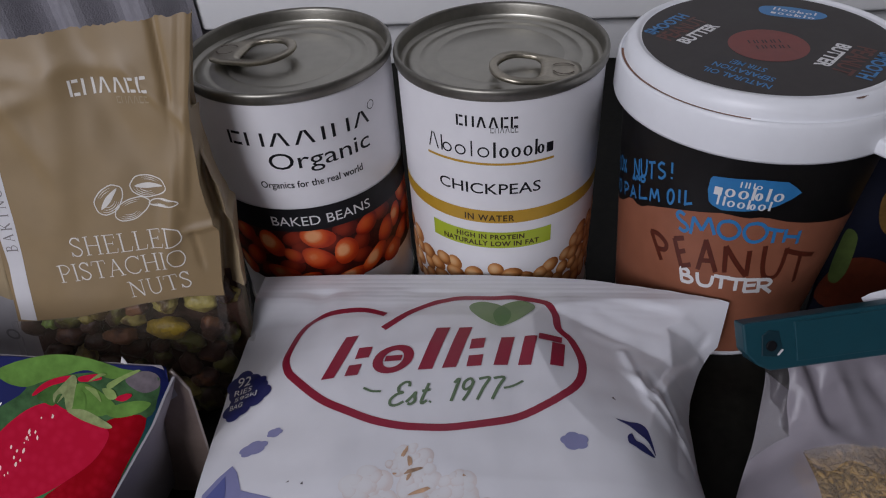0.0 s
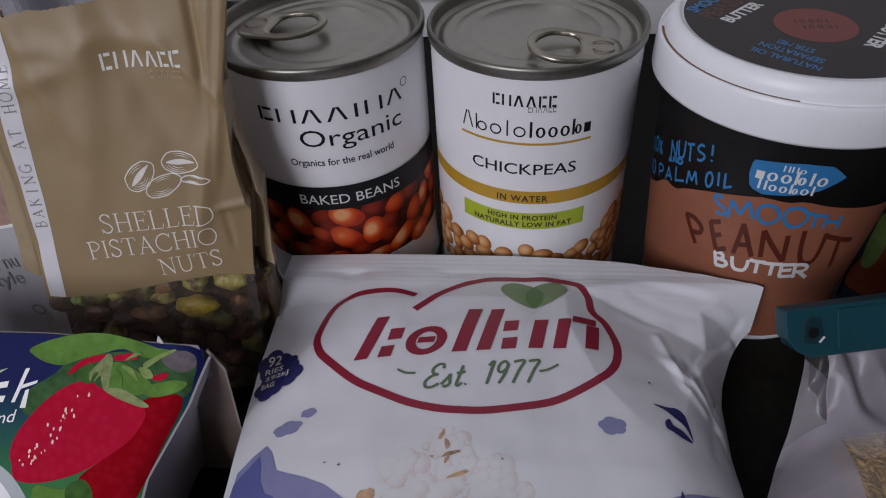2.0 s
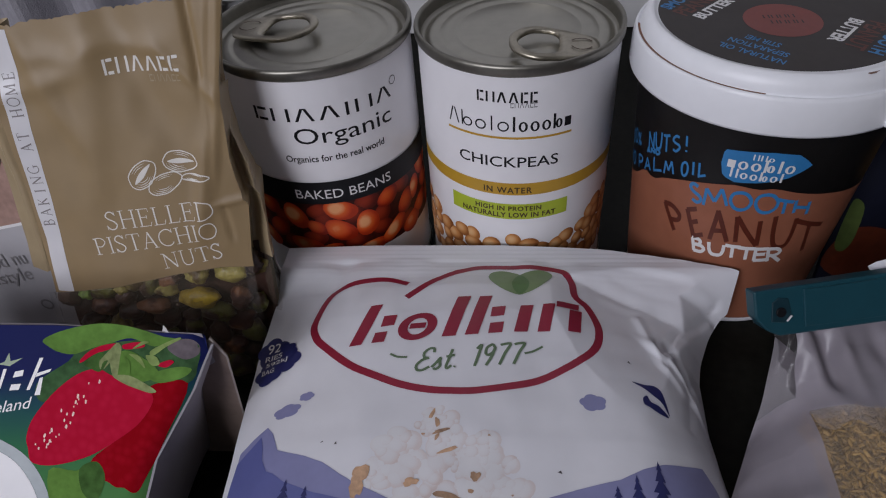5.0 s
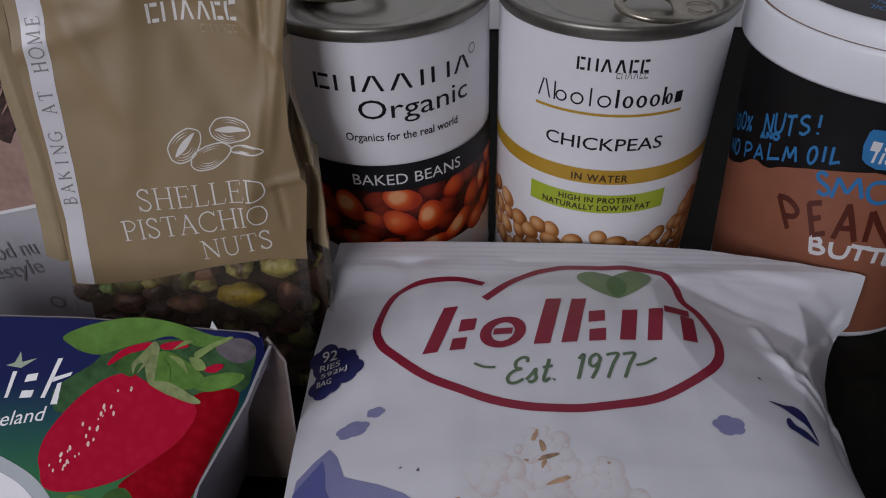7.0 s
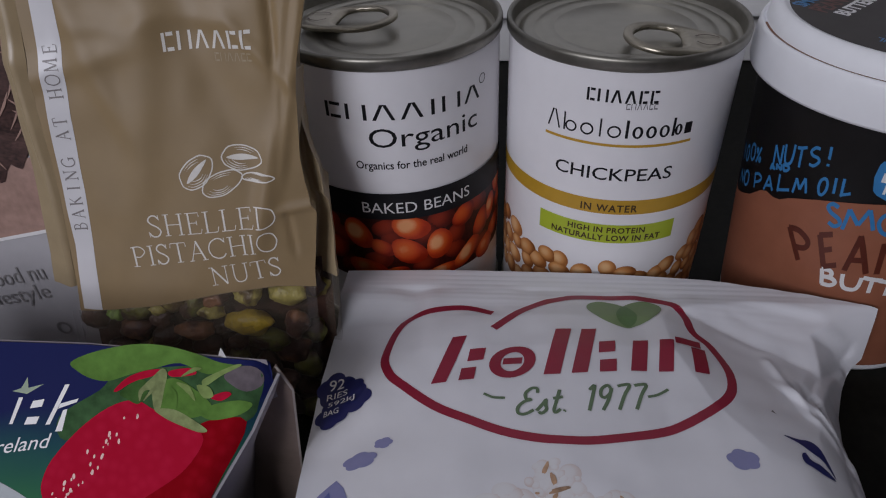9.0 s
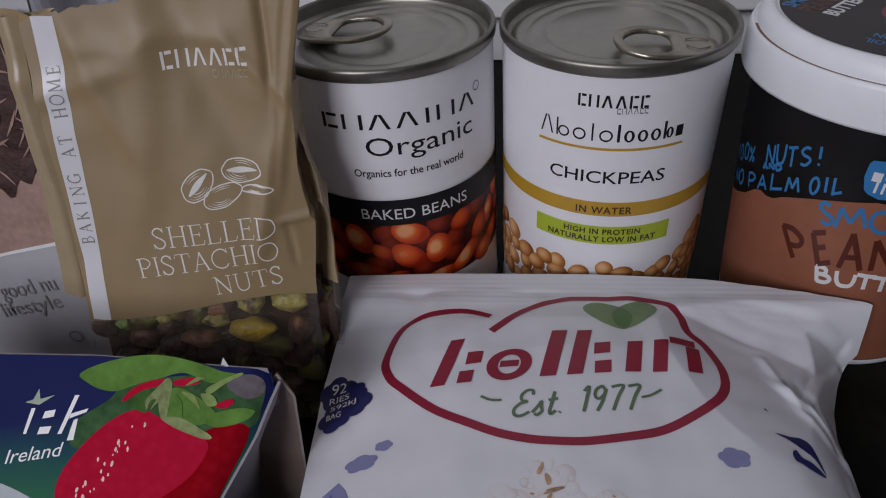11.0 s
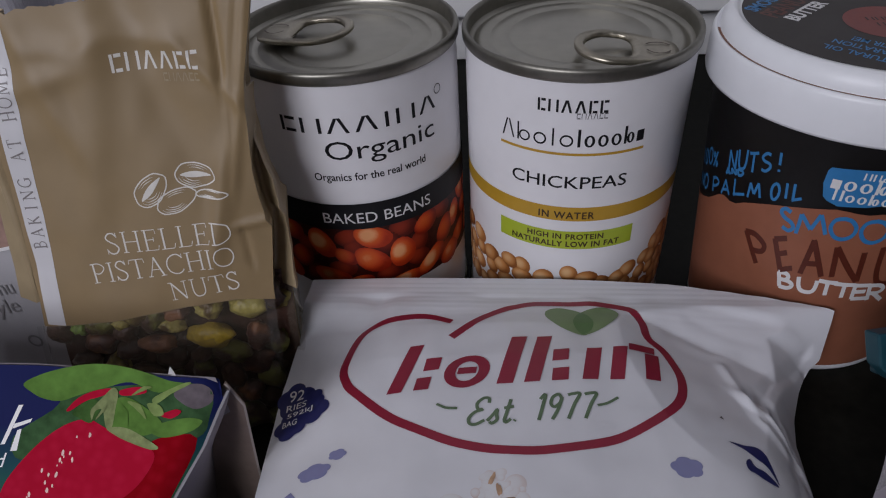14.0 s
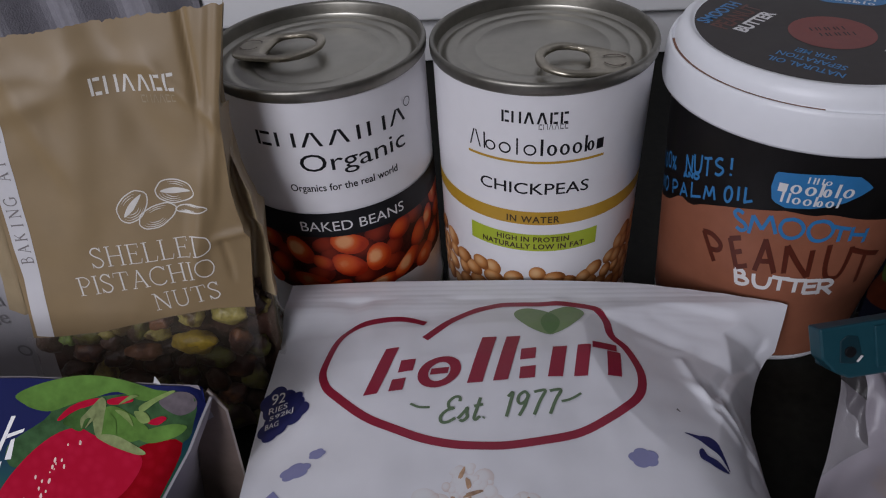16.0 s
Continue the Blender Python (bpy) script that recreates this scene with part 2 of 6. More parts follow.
KERNEL_GREEN = kernel_skin("green_kernel", (0.15, 0.15, 0.028), (0.060, 0.030, 0.019), 0.55)
KERNEL_YELLOW = kernel_skin("yellow_kernel", (0.52, 0.36, 0.045), (0.30, 0.21, 0.035), 0.1)
KERNEL_PALE = kernel_skin("pale_olive_kernel", (0.42, 0.35, 0.095), (0.12, 0.075, 0.025), 0.4)
KERNEL_BRIGHT = kernel_skin("bright_green_kernel", (0.20, 0.32, 0.045), (0.07, 0.08, 0.02), 0.4)
KERNEL_RED = kernel_skin("reddish_kernel", (0.24, 0.10, 0.045), (0.075, 0.026, 0.020), 0.7)
BERRY_SPOT = mat("pale_pink_spot", (0.68, 0.30, 0.28), 0.33, vary=0.2)
CARTON = ramp_print("navy_to_green_print", [(0.0, (0.12, 0.27, 0.07)), (0.42, (0.045, 0.19, 0.075)), (0.66, (0.02, 0.08, 0.10)), (0.8, (0.015, 0.02, 0.10))], "Z", 0.03, 0.072, wobble=0.12, scale=60)
CARD_GREY = mat("grey_card", (0.36, 0.325, 0.345), 0.5, vary=0.08, scale=30, bump=0.05)
CARD_ROLL = mat("bent_card_edge", (0.20, 0.185, 0.21), 0.5, vary=0.1, scale=30)
CARD_BROWN = mat("brown_card", (0.27, 0.20, 0.17), 0.7, vary=0.15, scale=40, bump=0.15, bump_scale=600)
CARD_EDGE = mat("raw_card_edge", (0.42, 0.37, 0.34), 0.8, vary=0.1)
MILKY = film("milky_film", (0.46, 0.42, 0.47), 0.44, 0.30, 0.5)
CREASE_FILM = film("clear_creased_film", (0.46, 0.44, 0.46), 0.62, 0.14, 0.5)
CLEAR_PLEAT = film("clear_pleated_film", (0.30, 0.28, 0.29), 0.86, 0.10)
WINDOW_FILM = film("hazy_film", (0.42, 0.34, 0.26), 0.62, 0.30)
PASTA = mat("golden_pasta", (0.37, 0.225, 0.06), 0.5, vary=0.5, scale=100, island=0.4)
FROST = film("frosted_film", (0.46, 0.40, 0.38), 0.70, 0.35, 0.2)
TEAL = mat("teal_plastic", (0.010, 0.058, 0.078), 0.36, vary=0.1, scale=30, bump=0.06, bump_scale=300)
TEAL_DARK = mat("dark_teal_plastic", (0.006, 0.03, 0.042), 0.42, vary=0.1)
DARK_PACK = mat("dark_navy_film", (0.006, 0.007, 0.015), 0.35, vary=0.2, bump=0.15, bump_scale=60, spec=0.25)
ORANGE_INK = mat("burnt_orange_print", (0.075, 0.014, 0.005), 0.36, vary=0.3, scale=50)
OLIVE_INK = mat("olive_print", (0.055, 0.08, 0.02), 0.36, vary=0.3, scale=50)
AMBER_INK = mat("amber_print", (0.12, 0.065, 0.016), 0.36, vary=0.5, scale=90)
POUCH = mat("grey_white_pouch", (0.42, 0.41, 0.43), 0.4, vary=0.06, scale=25, bump=0.08, bump_scale=50)
COCOA = mat("cocoa_bark_print", (0.06, 0.03, 0.026), 0.4, vary=0.9, scale=90, stretch=(1, 1, 2.5))
PINK_BROWN = mat("pinkish_powder_print", (0.36, 0.23, 0.19), 0.4, vary=0.25, scale=70)

# ---- geometry helpers ----


def part(name, bm, material, parent, label="", smooth=False, kind=""):
    me = bpy.data.meshes.new(name)
    bm.normal_update()
    bm.to_mesh(me)
    bm.free()
    me.materials.append(material)
    if smooth:
        for p in me.polygons:
            p.use_smooth = True
    ob = new(name, me)
    if parent is not None:
        ob.parent = parent
        ob.matrix_parent_inverse = parent.matrix_world.inverted()
    return tagged(ob, label, kind=kind)


def thing(name, at, label, category, group=""):
    ob = new(name)
    ob.location = at
    ob.empty_display_size = 0.01
    bpy.context.view_layer.update()
    return tagged(ob, label, category, group)


def lathe(profile, n=96, centre=(0, 0), close=True):
    bm = bmesh.new()
    rings = []
    for r, z in profile:
        if r < 1e-6:
            rings.append([bm.verts.new((centre[0], centre[1], z))])
        else:
            rings.append([bm.verts.new((centre[0] + r * math.sin(2 * math.pi * i / n), centre[1] - r * math.cos(2 * math.pi * i / n), z)) for i in range(n)])
    for a, b in zip(rings, rings[1:]):
        for i in range(n):
            j = (i + 1) % n
            if len(a) == 1:
                bm.faces.new((a[0], b[j], b[i]))
            elif len(b) == 1:
                bm.faces.new((a[i], a[j], b[0]))
            else:
                bm.faces.new((a[i], a[j], b[j], b[i]))
    return bm


def box(x0, x1, y0, y1, z0, z1, bevel=0.0):
    bm = bmesh.new()
    bmesh.ops.create_cube(bm, size=1)
    bmesh.ops.scale(bm, vec=(x1 - x0, y1 - y0, z1 - z0), verts=bm.verts)
    bmesh.ops.translate(bm, vec=((x0 + x1) / 2, (y0 + y1) / 2, (z0 + z1) / 2), verts=bm.verts)
    if bevel:
        bmesh.ops.bevel(bm, geom=bm.edges[:], offset=bevel, segments=3, affect="EDGES", profile=0.5)
    return bm


def sheet(f, us, vs, wrap=False):
    """A grid of quads through f(u, v)."""
    bm = bmesh.new()
    g = [[bm.verts.new(f(u, v)) for u in us] for v in vs]
    for a, b in zip(g, g[1:]):
        for i in range(len(us) - 1):
            bm.faces.new((a[i], a[i + 1], b[i + 1], b[i]))
    return bm


def span(a, b, n):
    return [a + (b - a) * i / (n - 1) for i in range(n)]


def piecewise(knots):
    xs, ys = [k[0] for k in knots], [k[1] for k in knots]
    return lambda t: float(np.interp(t, xs, ys))


def smoothstep(a, b, t):
    t = min(max((t - a) / (b - a), 0), 1)
    return t * t * (3 - 2 * t)


def flat(polys):
    """Plane polygons as a bmesh in (u, v, 0)."""
    bm = bmesh.new()
    for p in polys:
        bm.faces.new([bm.verts.new((u, v, 0)) for u, v in p])
    return bm


def ellipse(cx, cy, rx, ry, n=28, rot=0.0, wobble=0.0, seed=0):
    rnd = random.Random(seed)
    ph = [rnd.uniform(0, 6.28) for _ in range(3)]
    out = []
    for i in range(n):
        a = 2 * math.pi * i / n
        k = 1 + wobble * (math.sin(3 * a + ph[0]) + 0.6 * math.sin(5 * a + ph[1]) + 0.5 * math.sin(8 * a + ph[2]))
        x, y = rx * k * math.cos(a), ry * k * math.sin(a)
        out.append((cx + x * math.cos(rot) - y * math.sin(rot), cy + x * math.sin(rot) + y * math.cos(rot)))
    return out


def ring(cx, cy, rx, ry, wx, wy, n=24):
    o, i = ellipse(cx, cy, rx, ry, n), ellipse(cx, cy, rx - wx, ry - wy, n)
    return [[o[k], o[(k + 1) % n], i[(k + 1) % n], i[k]] for k in range(n)]


def catmull(pts, per=8, closed=False):
    out, n = [], len(pts)
    for i in range(n if closed else n - 1):
        g = [pts[(i + k) % n] if closed else pts[min(max(i + k, 0), n - 1)] for k in (-1, 0, 1, 2)]
        for s in range(per):
            t = s / per
            out.append(tuple(0.5 * (2 * g[1][d] + (g[2][d] - g[0][d]) * t + (2 * g[0][d] - 5 * g[1][d] + 4 * g[2][d] - g[3][d]) * t * t + (3 * g[1][d] - g[0][d] - 3 * g[2][d] + g[3][d]) * t ** 3) for d in range(len(pts[0]))))
    if not closed:
        out.append(tuple(pts[-1]))
    return out


def stroke(pts, width, per=6, taper=False):
    p = catmull(pts, per) if per else pts
    n = len(p)
    left, right = [], []
    for i in range(n):
        a, b = p[max(i - 1, 0)], p[min(i + 1, n - 1)]
        d = math.hypot(b[0] - a[0], b[1] - a[1]) or 1
        w = width / 2 * ((1 - abs(2 * i / (n - 1) - 1) * 0.8) if taper else 1)
        nx, ny = -(b[1] - a[1]) / d * w, (b[0] - a[0]) / d * w
        left.append((p[i][0] + nx, p[i][1] + ny)), right.append((p[i][0] - nx, p[i][1] - ny))
    return [[right[i], right[i + 1], left[i + 1], left[i]] for i in range(n - 1)]


def decal(name, polys, surface, lift, material, parent, step=0.003, label="", uscale=1.0):
    """Print laid on a curved surface: surface(u, v, lift) gives the place. uscale: metres in a unit of u and v."""
    bm = polys if isinstance(polys, bmesh.types.BMesh) else flat(polys)
    bmesh.ops.remove_doubles(bm, verts=bm.verts[:], dist=step * 1e-4)
    bmesh.ops.triangulate(bm, faces=bm.faces[:])
    for _ in range(6):
        long = [e for e in bm.edges if (e.verts[0].co - e.verts[1].co).length * uscale > step]
        if not long:
            break
        bmesh.ops.subdivide_edges(bm, edges=long, cuts=1)
        bmesh.ops.triangulate(bm, faces=[f for f in bm.faces if len(f.verts) > 3])
    for v in bm.verts:
        v.co = surface(v.co.x, v.co.y, lift + v.co.z)
    return part(name, bm, material, parent, label, smooth=True)


def letters(body, u0, v0, u1, v1, bold=0.0, shear=0.0, turn=0.0, space=1.0):
    """Built-in font fitted into the box u0..u1, v0..v1, then turned round the box's middle."""
    cu = bpy.data.curves.new("letters", "FONT")
    cu.body, cu.resolution_u, cu.offset, cu.shear, cu.space_character = body, 3, bold, shear, space
    ob = new("letters", cu)
    me = bpy.data.meshes.new_from_object(ob)
    bm = bmesh.new()
    bm.from_mesh(me)
    bpy.data.objects.remove(ob), bpy.data.meshes.remove(me), bpy.data.curves.remove(cu)
    xs, ys = [v.co.x for v in bm.verts], [v.co.y for v in bm.verts]
    x0, x1, y0, y1 = min(xs), max(xs), min(ys), max(ys)
    c, s, cu_, cv_ = math.cos(radians(turn)), math.sin(radians(turn)), (u0 + u1) / 2, (v0 + v1) / 2
    for v in bm.verts:
        a = (v.co.x - x0) / (x1 - x0) * (u1 - u0) - (u1 - u0) / 2
        b = (v.co.y - y0) / (y1 - y0) * (v1 - v0) - (v1 - v0) / 2
        v.co = (cu_ + a * c - b * s, cv_ + a * s + b * c, 0)
    return bm


def mark(shapes, u0, v0, u1, v1, heavy=0.16):
    """Plain upright bars, rings and blocks in a row in place of a mark, shape by shape. P: two bars, V: two leaning bars, L: a bar and two short ones, T: one bar, o: a ring, H: bar and ring, B: a block."""
    widths = {"P": 0.95, "V": 1.0, "L": 0.75, "T": 0.4, "o": 0.9, "B": 0.7, "H": 0.95}
    total = sum(widths[s] for s in shapes) + 0.24 * (len(shapes) - 1)
    k, x, out = (u1 - u0) / total, u0, []
    h = v1 - v0

    def bar(a, b, c, d, lean=0.0):
        return [[[(a, c), (b, c), (b + lean, d), (a + lean, d)]]]

    for s in shapes:
        w, t = widths[s] * k, heavy * k
        if s == "P":
            out += bar(x, x + t, v0, v1) + bar(x + w - t, x + w, v0, v1)
        elif s == "V":
            out += bar(x, x + t, v0, v1, w * 0.36) + bar(x + w - t, x + w, v0, v1, -w * 0.36)
        elif s == "L":
            out += bar(x, x + t, v0, v1) + bar(x + t * 1.5, x + w, v0, v0 + h * 0.2) + bar(x + t * 1.5, x + w, v1 - h * 0.2, v1)
        elif s == "T":
            out += bar(x + w / 2 - t / 2, x + w / 2 + t / 2, v0, v1)
        elif s == "o":
            out.append(ring(x + w / 2, v0 + h * 0.33, w / 2, h * 0.34, t, h * 0.10, 18))
        elif s == "H":
            out += bar(x, x + t, v0, v1) + [ring(x + t + (w - t) / 2, v0 + h * 0.31, (w - t) / 2, h * 0.31, t, h * 0.09, 18)]
        else:
            out += bar(x, x + w, v0, v0 + h * 0.62)
        x += w + 0.24 * k
    return out


def each(printer, name, groups, *rest):
    """One printed part for each shape of a mark."""
    for polys in groups:
        printer(name, polys, *rest)


# Hand-drawn capitals in a unit box, stroke by stroke.
HAND = {
    "A": [[(0, 0), (0.28, 0.55), (0.50, 1)], [(0.46, 1), (0.66, 0.66), (1, 0.0)], [(0.14, 0.32), (0.80, 0.36)]],
    "B": [[(0.05, 1), (0.08, 0)], [(0, 0.98), (0.55, 1.0), (0.72, 0.78), (0.50, 0.56), (0.12, 0.53)], [(0.12, 0.53), (0.75, 0.50), (0.98, 0.26), (0.65, 0.02), (0.05, 0.02)]],
    "D": [[(0.05, 1), (0.05, 0)], [(0, 0.98), (0.6, 0.92), (1, 0.5), (0.6, 0.06), (0, 0.02)]],
    "E": [[(0.05, 1), (0.08, 0)], [(0, 0.98), (0.95, 1)], [(0.08, 0.52), (0.80, 0.56)], [(0.06, 0.02), (1, 0.06)]],
    "H": [[(0.02, 1), (0.05, 0)], [(0.95, 1), (0.98, 0)], [(0.03, 0.48), (0.97, 0.54)]],
    "I": [[(0.5, 1), (0.5, 0)]],
    "L": [[(0.08, 1), (0.06, 0.02), (0.1, 0.0), (1, 0.05)]],
    "M": [[(0, 0), (0.10, 0.5), (0.18, 1)], [(0.18, 1), (0.5, 0.25)], [(0.5, 0.25), (0.82, 1)], [(0.82, 1), (0.92, 0.5), (1, 0)]],
    "N": [[(0.02, 0), (0.06, 1)], [(0.06, 1), (0.5, 0.45), (0.94, 0.0)], [(0.94, 0.0), (1, 1)]],
    "O": [[(0.52, 1), (0.14, 0.86), (0, 0.46), (0.2, 0.08), (0.56, 0.0), (0.9, 0.22), (1, 0.6), (0.78, 0.92), (0.46, 1.0)]],
    "P": [[(0.05, 1), (0.12, 0)], [(0, 0.97), (0.6, 1.0), (0.98, 0.76), (0.7, 0.50), (0.1, 0.42)]],
    "R": [[(0.05, 1), (0.1, 0)], [(0, 0.97), (0.65, 1.0), (0.9, 0.76), (0.6, 0.52), (0.1, 0.46)], [(0.38, 0.48), (1, 0)]],
    "S": [[(0.85, 0.92), (0.45, 1), (0.1, 0.8), (0.3, 0.58), (0.8, 0.42), (0.9, 0.2), (0.5, 0.0), (0.08, 0.1)]],
    "T": [[(0, 0.98), (0.5, 0.97), (1, 1)], [(0.5, 0.97), (0.48, 0)]],
    "U": [[(0, 1), (0.04, 0.4), (0.2, 0.06), (0.5, 0), (0.8, 0.1), (0.95, 0.45), (1, 1)]],
    "1": [[(0.3, 0.85), (0.55, 1), (0.55, 0)]],
    "0": [[(0.5, 1), (0.1, 0.8), (0.1, 0.2), (0.5, 0), (0.9, 0.2), (0.9, 0.8), (0.45, 1)]],
    "%": [[(0.9, 1), (0.1, 0)], [(0.2, 0.95), (0.05, 0.8), (0.2, 0.65), (0.35, 0.8), (0.2, 0.95)], [(0.8, 0.35), (0.65, 0.2), (0.8, 0.05), (0.95, 0.2), (0.8, 0.35)]],
    "!": [[(0.5, 1), (0.5, 0.35)], [(0.5, 0.12), (0.5, 0.0)]],
}
# Roman capitals: the width of the letter, then strokes with their weight.
ROMAN = {
    "A": (0.80, [([(0.10, 0.02), (0.38, 1.0)], 0.5), ([(0.36, 1.0), (0.68, 0.02)], 1.0), ([(0.20, 0.36), (0.56, 0.36)], 0.4), ([(0.0, 0.01), (0.20, 0.01)], 0.4), ([(0.56, 0.01), (0.80, 0.01)], 0.4)]),
    "B": (0.66, [([(0.15, 0), (0.15, 1)], 1.0), ([(0.03, 0.99), (0.36, 0.99), (0.52, 0.78), (0.38, 0.55), (0.15, 0.53)], 0.6), ([(0.15, 0.53), (0.44, 0.51), (0.62, 0.27), (0.44, 0.01), (0.03, 0.01)], 0.6)]),
    "C": (0.78, [([(0.72, 0.80), (0.58, 0.97), (0.38, 1.0), (0.14, 0.84), (0.04, 0.5), (0.14, 0.16), (0.38, 0.0), (0.60, 0.04), (0.73, 0.2)], 0.7), ([(0.72, 1.0), (0.72, 0.76)], 0.4)]),
    "D": (0.84, [([(0.15, 0), (0.15, 1)], 1.0), ([(0.03, 0.99), (0.40, 0.99), (0.70, 0.82), (0.80, 0.5), (0.70, 0.18), (0.40, 0.01), (0.03, 0.01)], 0.7)]),
    "E": (0.64, [([(0.15, 0), (0.15, 1)], 1.0), ([(0.03, 0.99), (0.56, 0.99), (0.57, 0.80)], 0.45), ([(0.15, 0.52), (0.45, 0.52)], 0.45), ([(0.45, 0.62), (0.45, 0.42)], 0.4), ([(0.03, 0.01), (0.58, 0.01), (0.63, 0.22)], 0.45)]),
    "G": (0.82, [([(0.70, 0.82), (0.56, 0.97), (0.38, 1.0), (0.14, 0.84), (0.04, 0.5), (0.14, 0.16), (0.40, 0.0), (0.70, 0.08)], 0.7), ([(0.70, 0.05), (0.70, 0.42)], 1.0), ([(0.54, 0.42), (0.82, 0.42)], 0.4)]),
    "H": (0.84, [([(0.15, 0), (0.15, 1)], 1.0), ([(0.69, 0), (0.69, 1)], 1.0), ([(0.15, 0.51), (0.69, 0.51)], 0.45), ([(0.03, 0.99), (0.27, 0.99)], 0.4), ([(0.03, 0.01), (0.27, 0.01)], 0.4), ([(0.57, 0.99), (0.81, 0.99)], 0.4), ([(0.57, 0.01), (0.81, 0.01)], 0.4)]),
    "I": (0.30, [([(0.15, 0), (0.15, 1)], 1.0), ([(0.03, 0.99), (0.27, 0.99)], 0.4), ([(0.03, 0.01), (0.27, 0.01)], 0.4)]),
    "K": (0.76, [([(0.15, 0), (0.15, 1)], 1.0), ([(0.15, 0.46), (0.62, 0.98)], 0.5), ([(0.30, 0.60), (0.68, 0.02)], 1.0), ([(0.03, 0.01), (0.27, 0.01)], 0.4), ([(0.03, 0.99), (0.27, 0.99)], 0.4)]),
    "L": (0.62, [([(0.15, 0), (0.15, 1)], 1.0), ([(0.03, 0.99), (0.27, 0.99)], 0.4), ([(0.03, 0.01), (0.54, 0.01), (0.60, 0.24)], 0.45)]),
    "M": (1.0, [([(0.14, 0), (0.17, 1)], 0.5), ([(0.17, 1.0), (0.48, 0.06)], 1.0), ([(0.48, 0.06), (0.80, 1.0)], 0.5), ([(0.80, 1.0), (0.84, 0)], 1.0), ([(0.03, 0.01), (0.25, 0.01)], 0.4), ([(0.72, 0.01), (0.96, 0.01)], 0.4)]),
    "N": (0.88, [([(0.15, 0), (0.15, 0.98)], 0.5), ([(0.13, 0.98), (0.72, 0.0)], 1.0), ([(0.72, 0.0), (0.72, 1)], 0.5), ([(0.0, 0.99), (0.15, 0.99)], 0.4), ([(0.03, 0.01), (0.27, 0.01)], 0.4), ([(0.60, 0.99), (0.84, 0.99)], 0.4)]),
    "O": (0.90, [([(0.44, 1.0), (0.18, 0.88), (0.04, 0.5), (0.18, 0.12), (0.44, 0.0), (0.70, 0.12), (0.84, 0.5), (0.70, 0.88), (0.44, 1.0)], 0.7)]),
    "P": (0.66, [([(0.15, 0), (0.15, 1)], 1.0), ([(0.03, 0.99), (0.40, 0.99), (0.60, 0.74), (0.40, 0.48), (0.20, 0.50)], 0.6), ([(0.03, 0.01), (0.30, 0.01)], 0.4)]),
    "S": (0.58, [([(0.48, 0.82), (0.36, 0.98), (0.18, 0.97), (0.07, 0.78), (0.18, 0.60), (0.40, 0.43), (0.50, 0.23), (0.38, 0.03), (0.18, 0.02), (0.05, 0.2)], 0.8), ([(0.48, 1.0), (0.49, 0.76)], 0.4), ([(0.05, 0.0), (0.04, 0.26)], 0.4)]),
    "T": (0.74, [([(0.37, 0), (0.37, 1)], 1.0), ([(0.03, 0.78), (0.06, 0.99), (0.68, 0.99), (0.71, 0.78)], 0.45), ([(0.24, 0.01), (0.50, 0.01)], 0.4)]),
    "U": (0.84, [([(0.15, 1), (0.15, 0.32), (0.26, 0.05), (0.44, 0.0), (0.60, 0.08), (0.68, 0.32), (0.68, 1)], 0.7), ([(0.03, 0.99), (0.27, 0.99)], 0.4), ([(0.58, 0.99), (0.80, 0.99)], 0.4)]),
}
# The sloping script: width, strokes.
SCRIPT_FORMS = {
    "E": (0.80, [[(0.72, 0.80), (0.66, 0.98), (0.42, 1.0), (0.22, 0.82), (0.30, 0.60), (0.52, 0.55), (0.24, 0.48), (0.04, 0.26), (0.14, 0.04), (0.42, 0.0), (0.72, 0.14)]]),
    "s": (0.46, [[(-0.04, 0.10), (0.16, 0.36), (0.26, 0.52), (0.28, 0.34), (0.36, 0.14), (0.20, 0.0), (0.06, 0.06)]]),
    "t": (0.40, [[(0.20, 0.90), (0.16, 0.40), (0.14, 0.10), (0.24, 0.0), (0.40, 0.12)], [(0.0, 0.56), (0.40, 0.60)]]),
    ".": (0.34, [[(0.08, 0.02), (0.12, 0.06)]]),
    "1": (0.36, [[(0.06, 0.80), (0.24, 0.98), (0.22, 0.5), (0.18, 0.0)]]),
    "9": (0.62, [[(0.50, 0.84), (0.34, 0.98), (0.12, 0.84), (0.12, 0.58), (0.30, 0.48), (0.50, 0.66), (0.52, 0.86), (0.46, 0.40), (0.30, 0.0)]]),
    "7": (0.62, [[(0.06, 0.94), (0.30, 0.98), (0.56, 0.96), (0.40, 0.56), (0.26, 0.0)]]),
}


def layered(bm, polys, k):
    """Adds a stroke's polygons to a print, a hair above those before it."""
    for p in polys:
        bm.faces.new([bm.verts.new((u, v, (k % 6) * 1.2e-5)) for u, v in p])


def hand_word(word, frames, width):
    """Hand-drawn capitals; each letter's frame: foot left, foot right, top left."""
    bm, k = bmesh.new(), 0
    for ch, (o, r, t) in zip(word, frames):
        for line in HAND[ch]:
            pts = [(o[0] + (r[0] - o[0]) * x + (t[0] - o[0]) * y, o[1] + (r[1] - o[1]) * x + (t[1] - o[1]) * y) for x, y in line]
            layered(bm, stroke(pts, width, 5 if len(pts) > 2 else 0), k)
            k += 1
    return bm


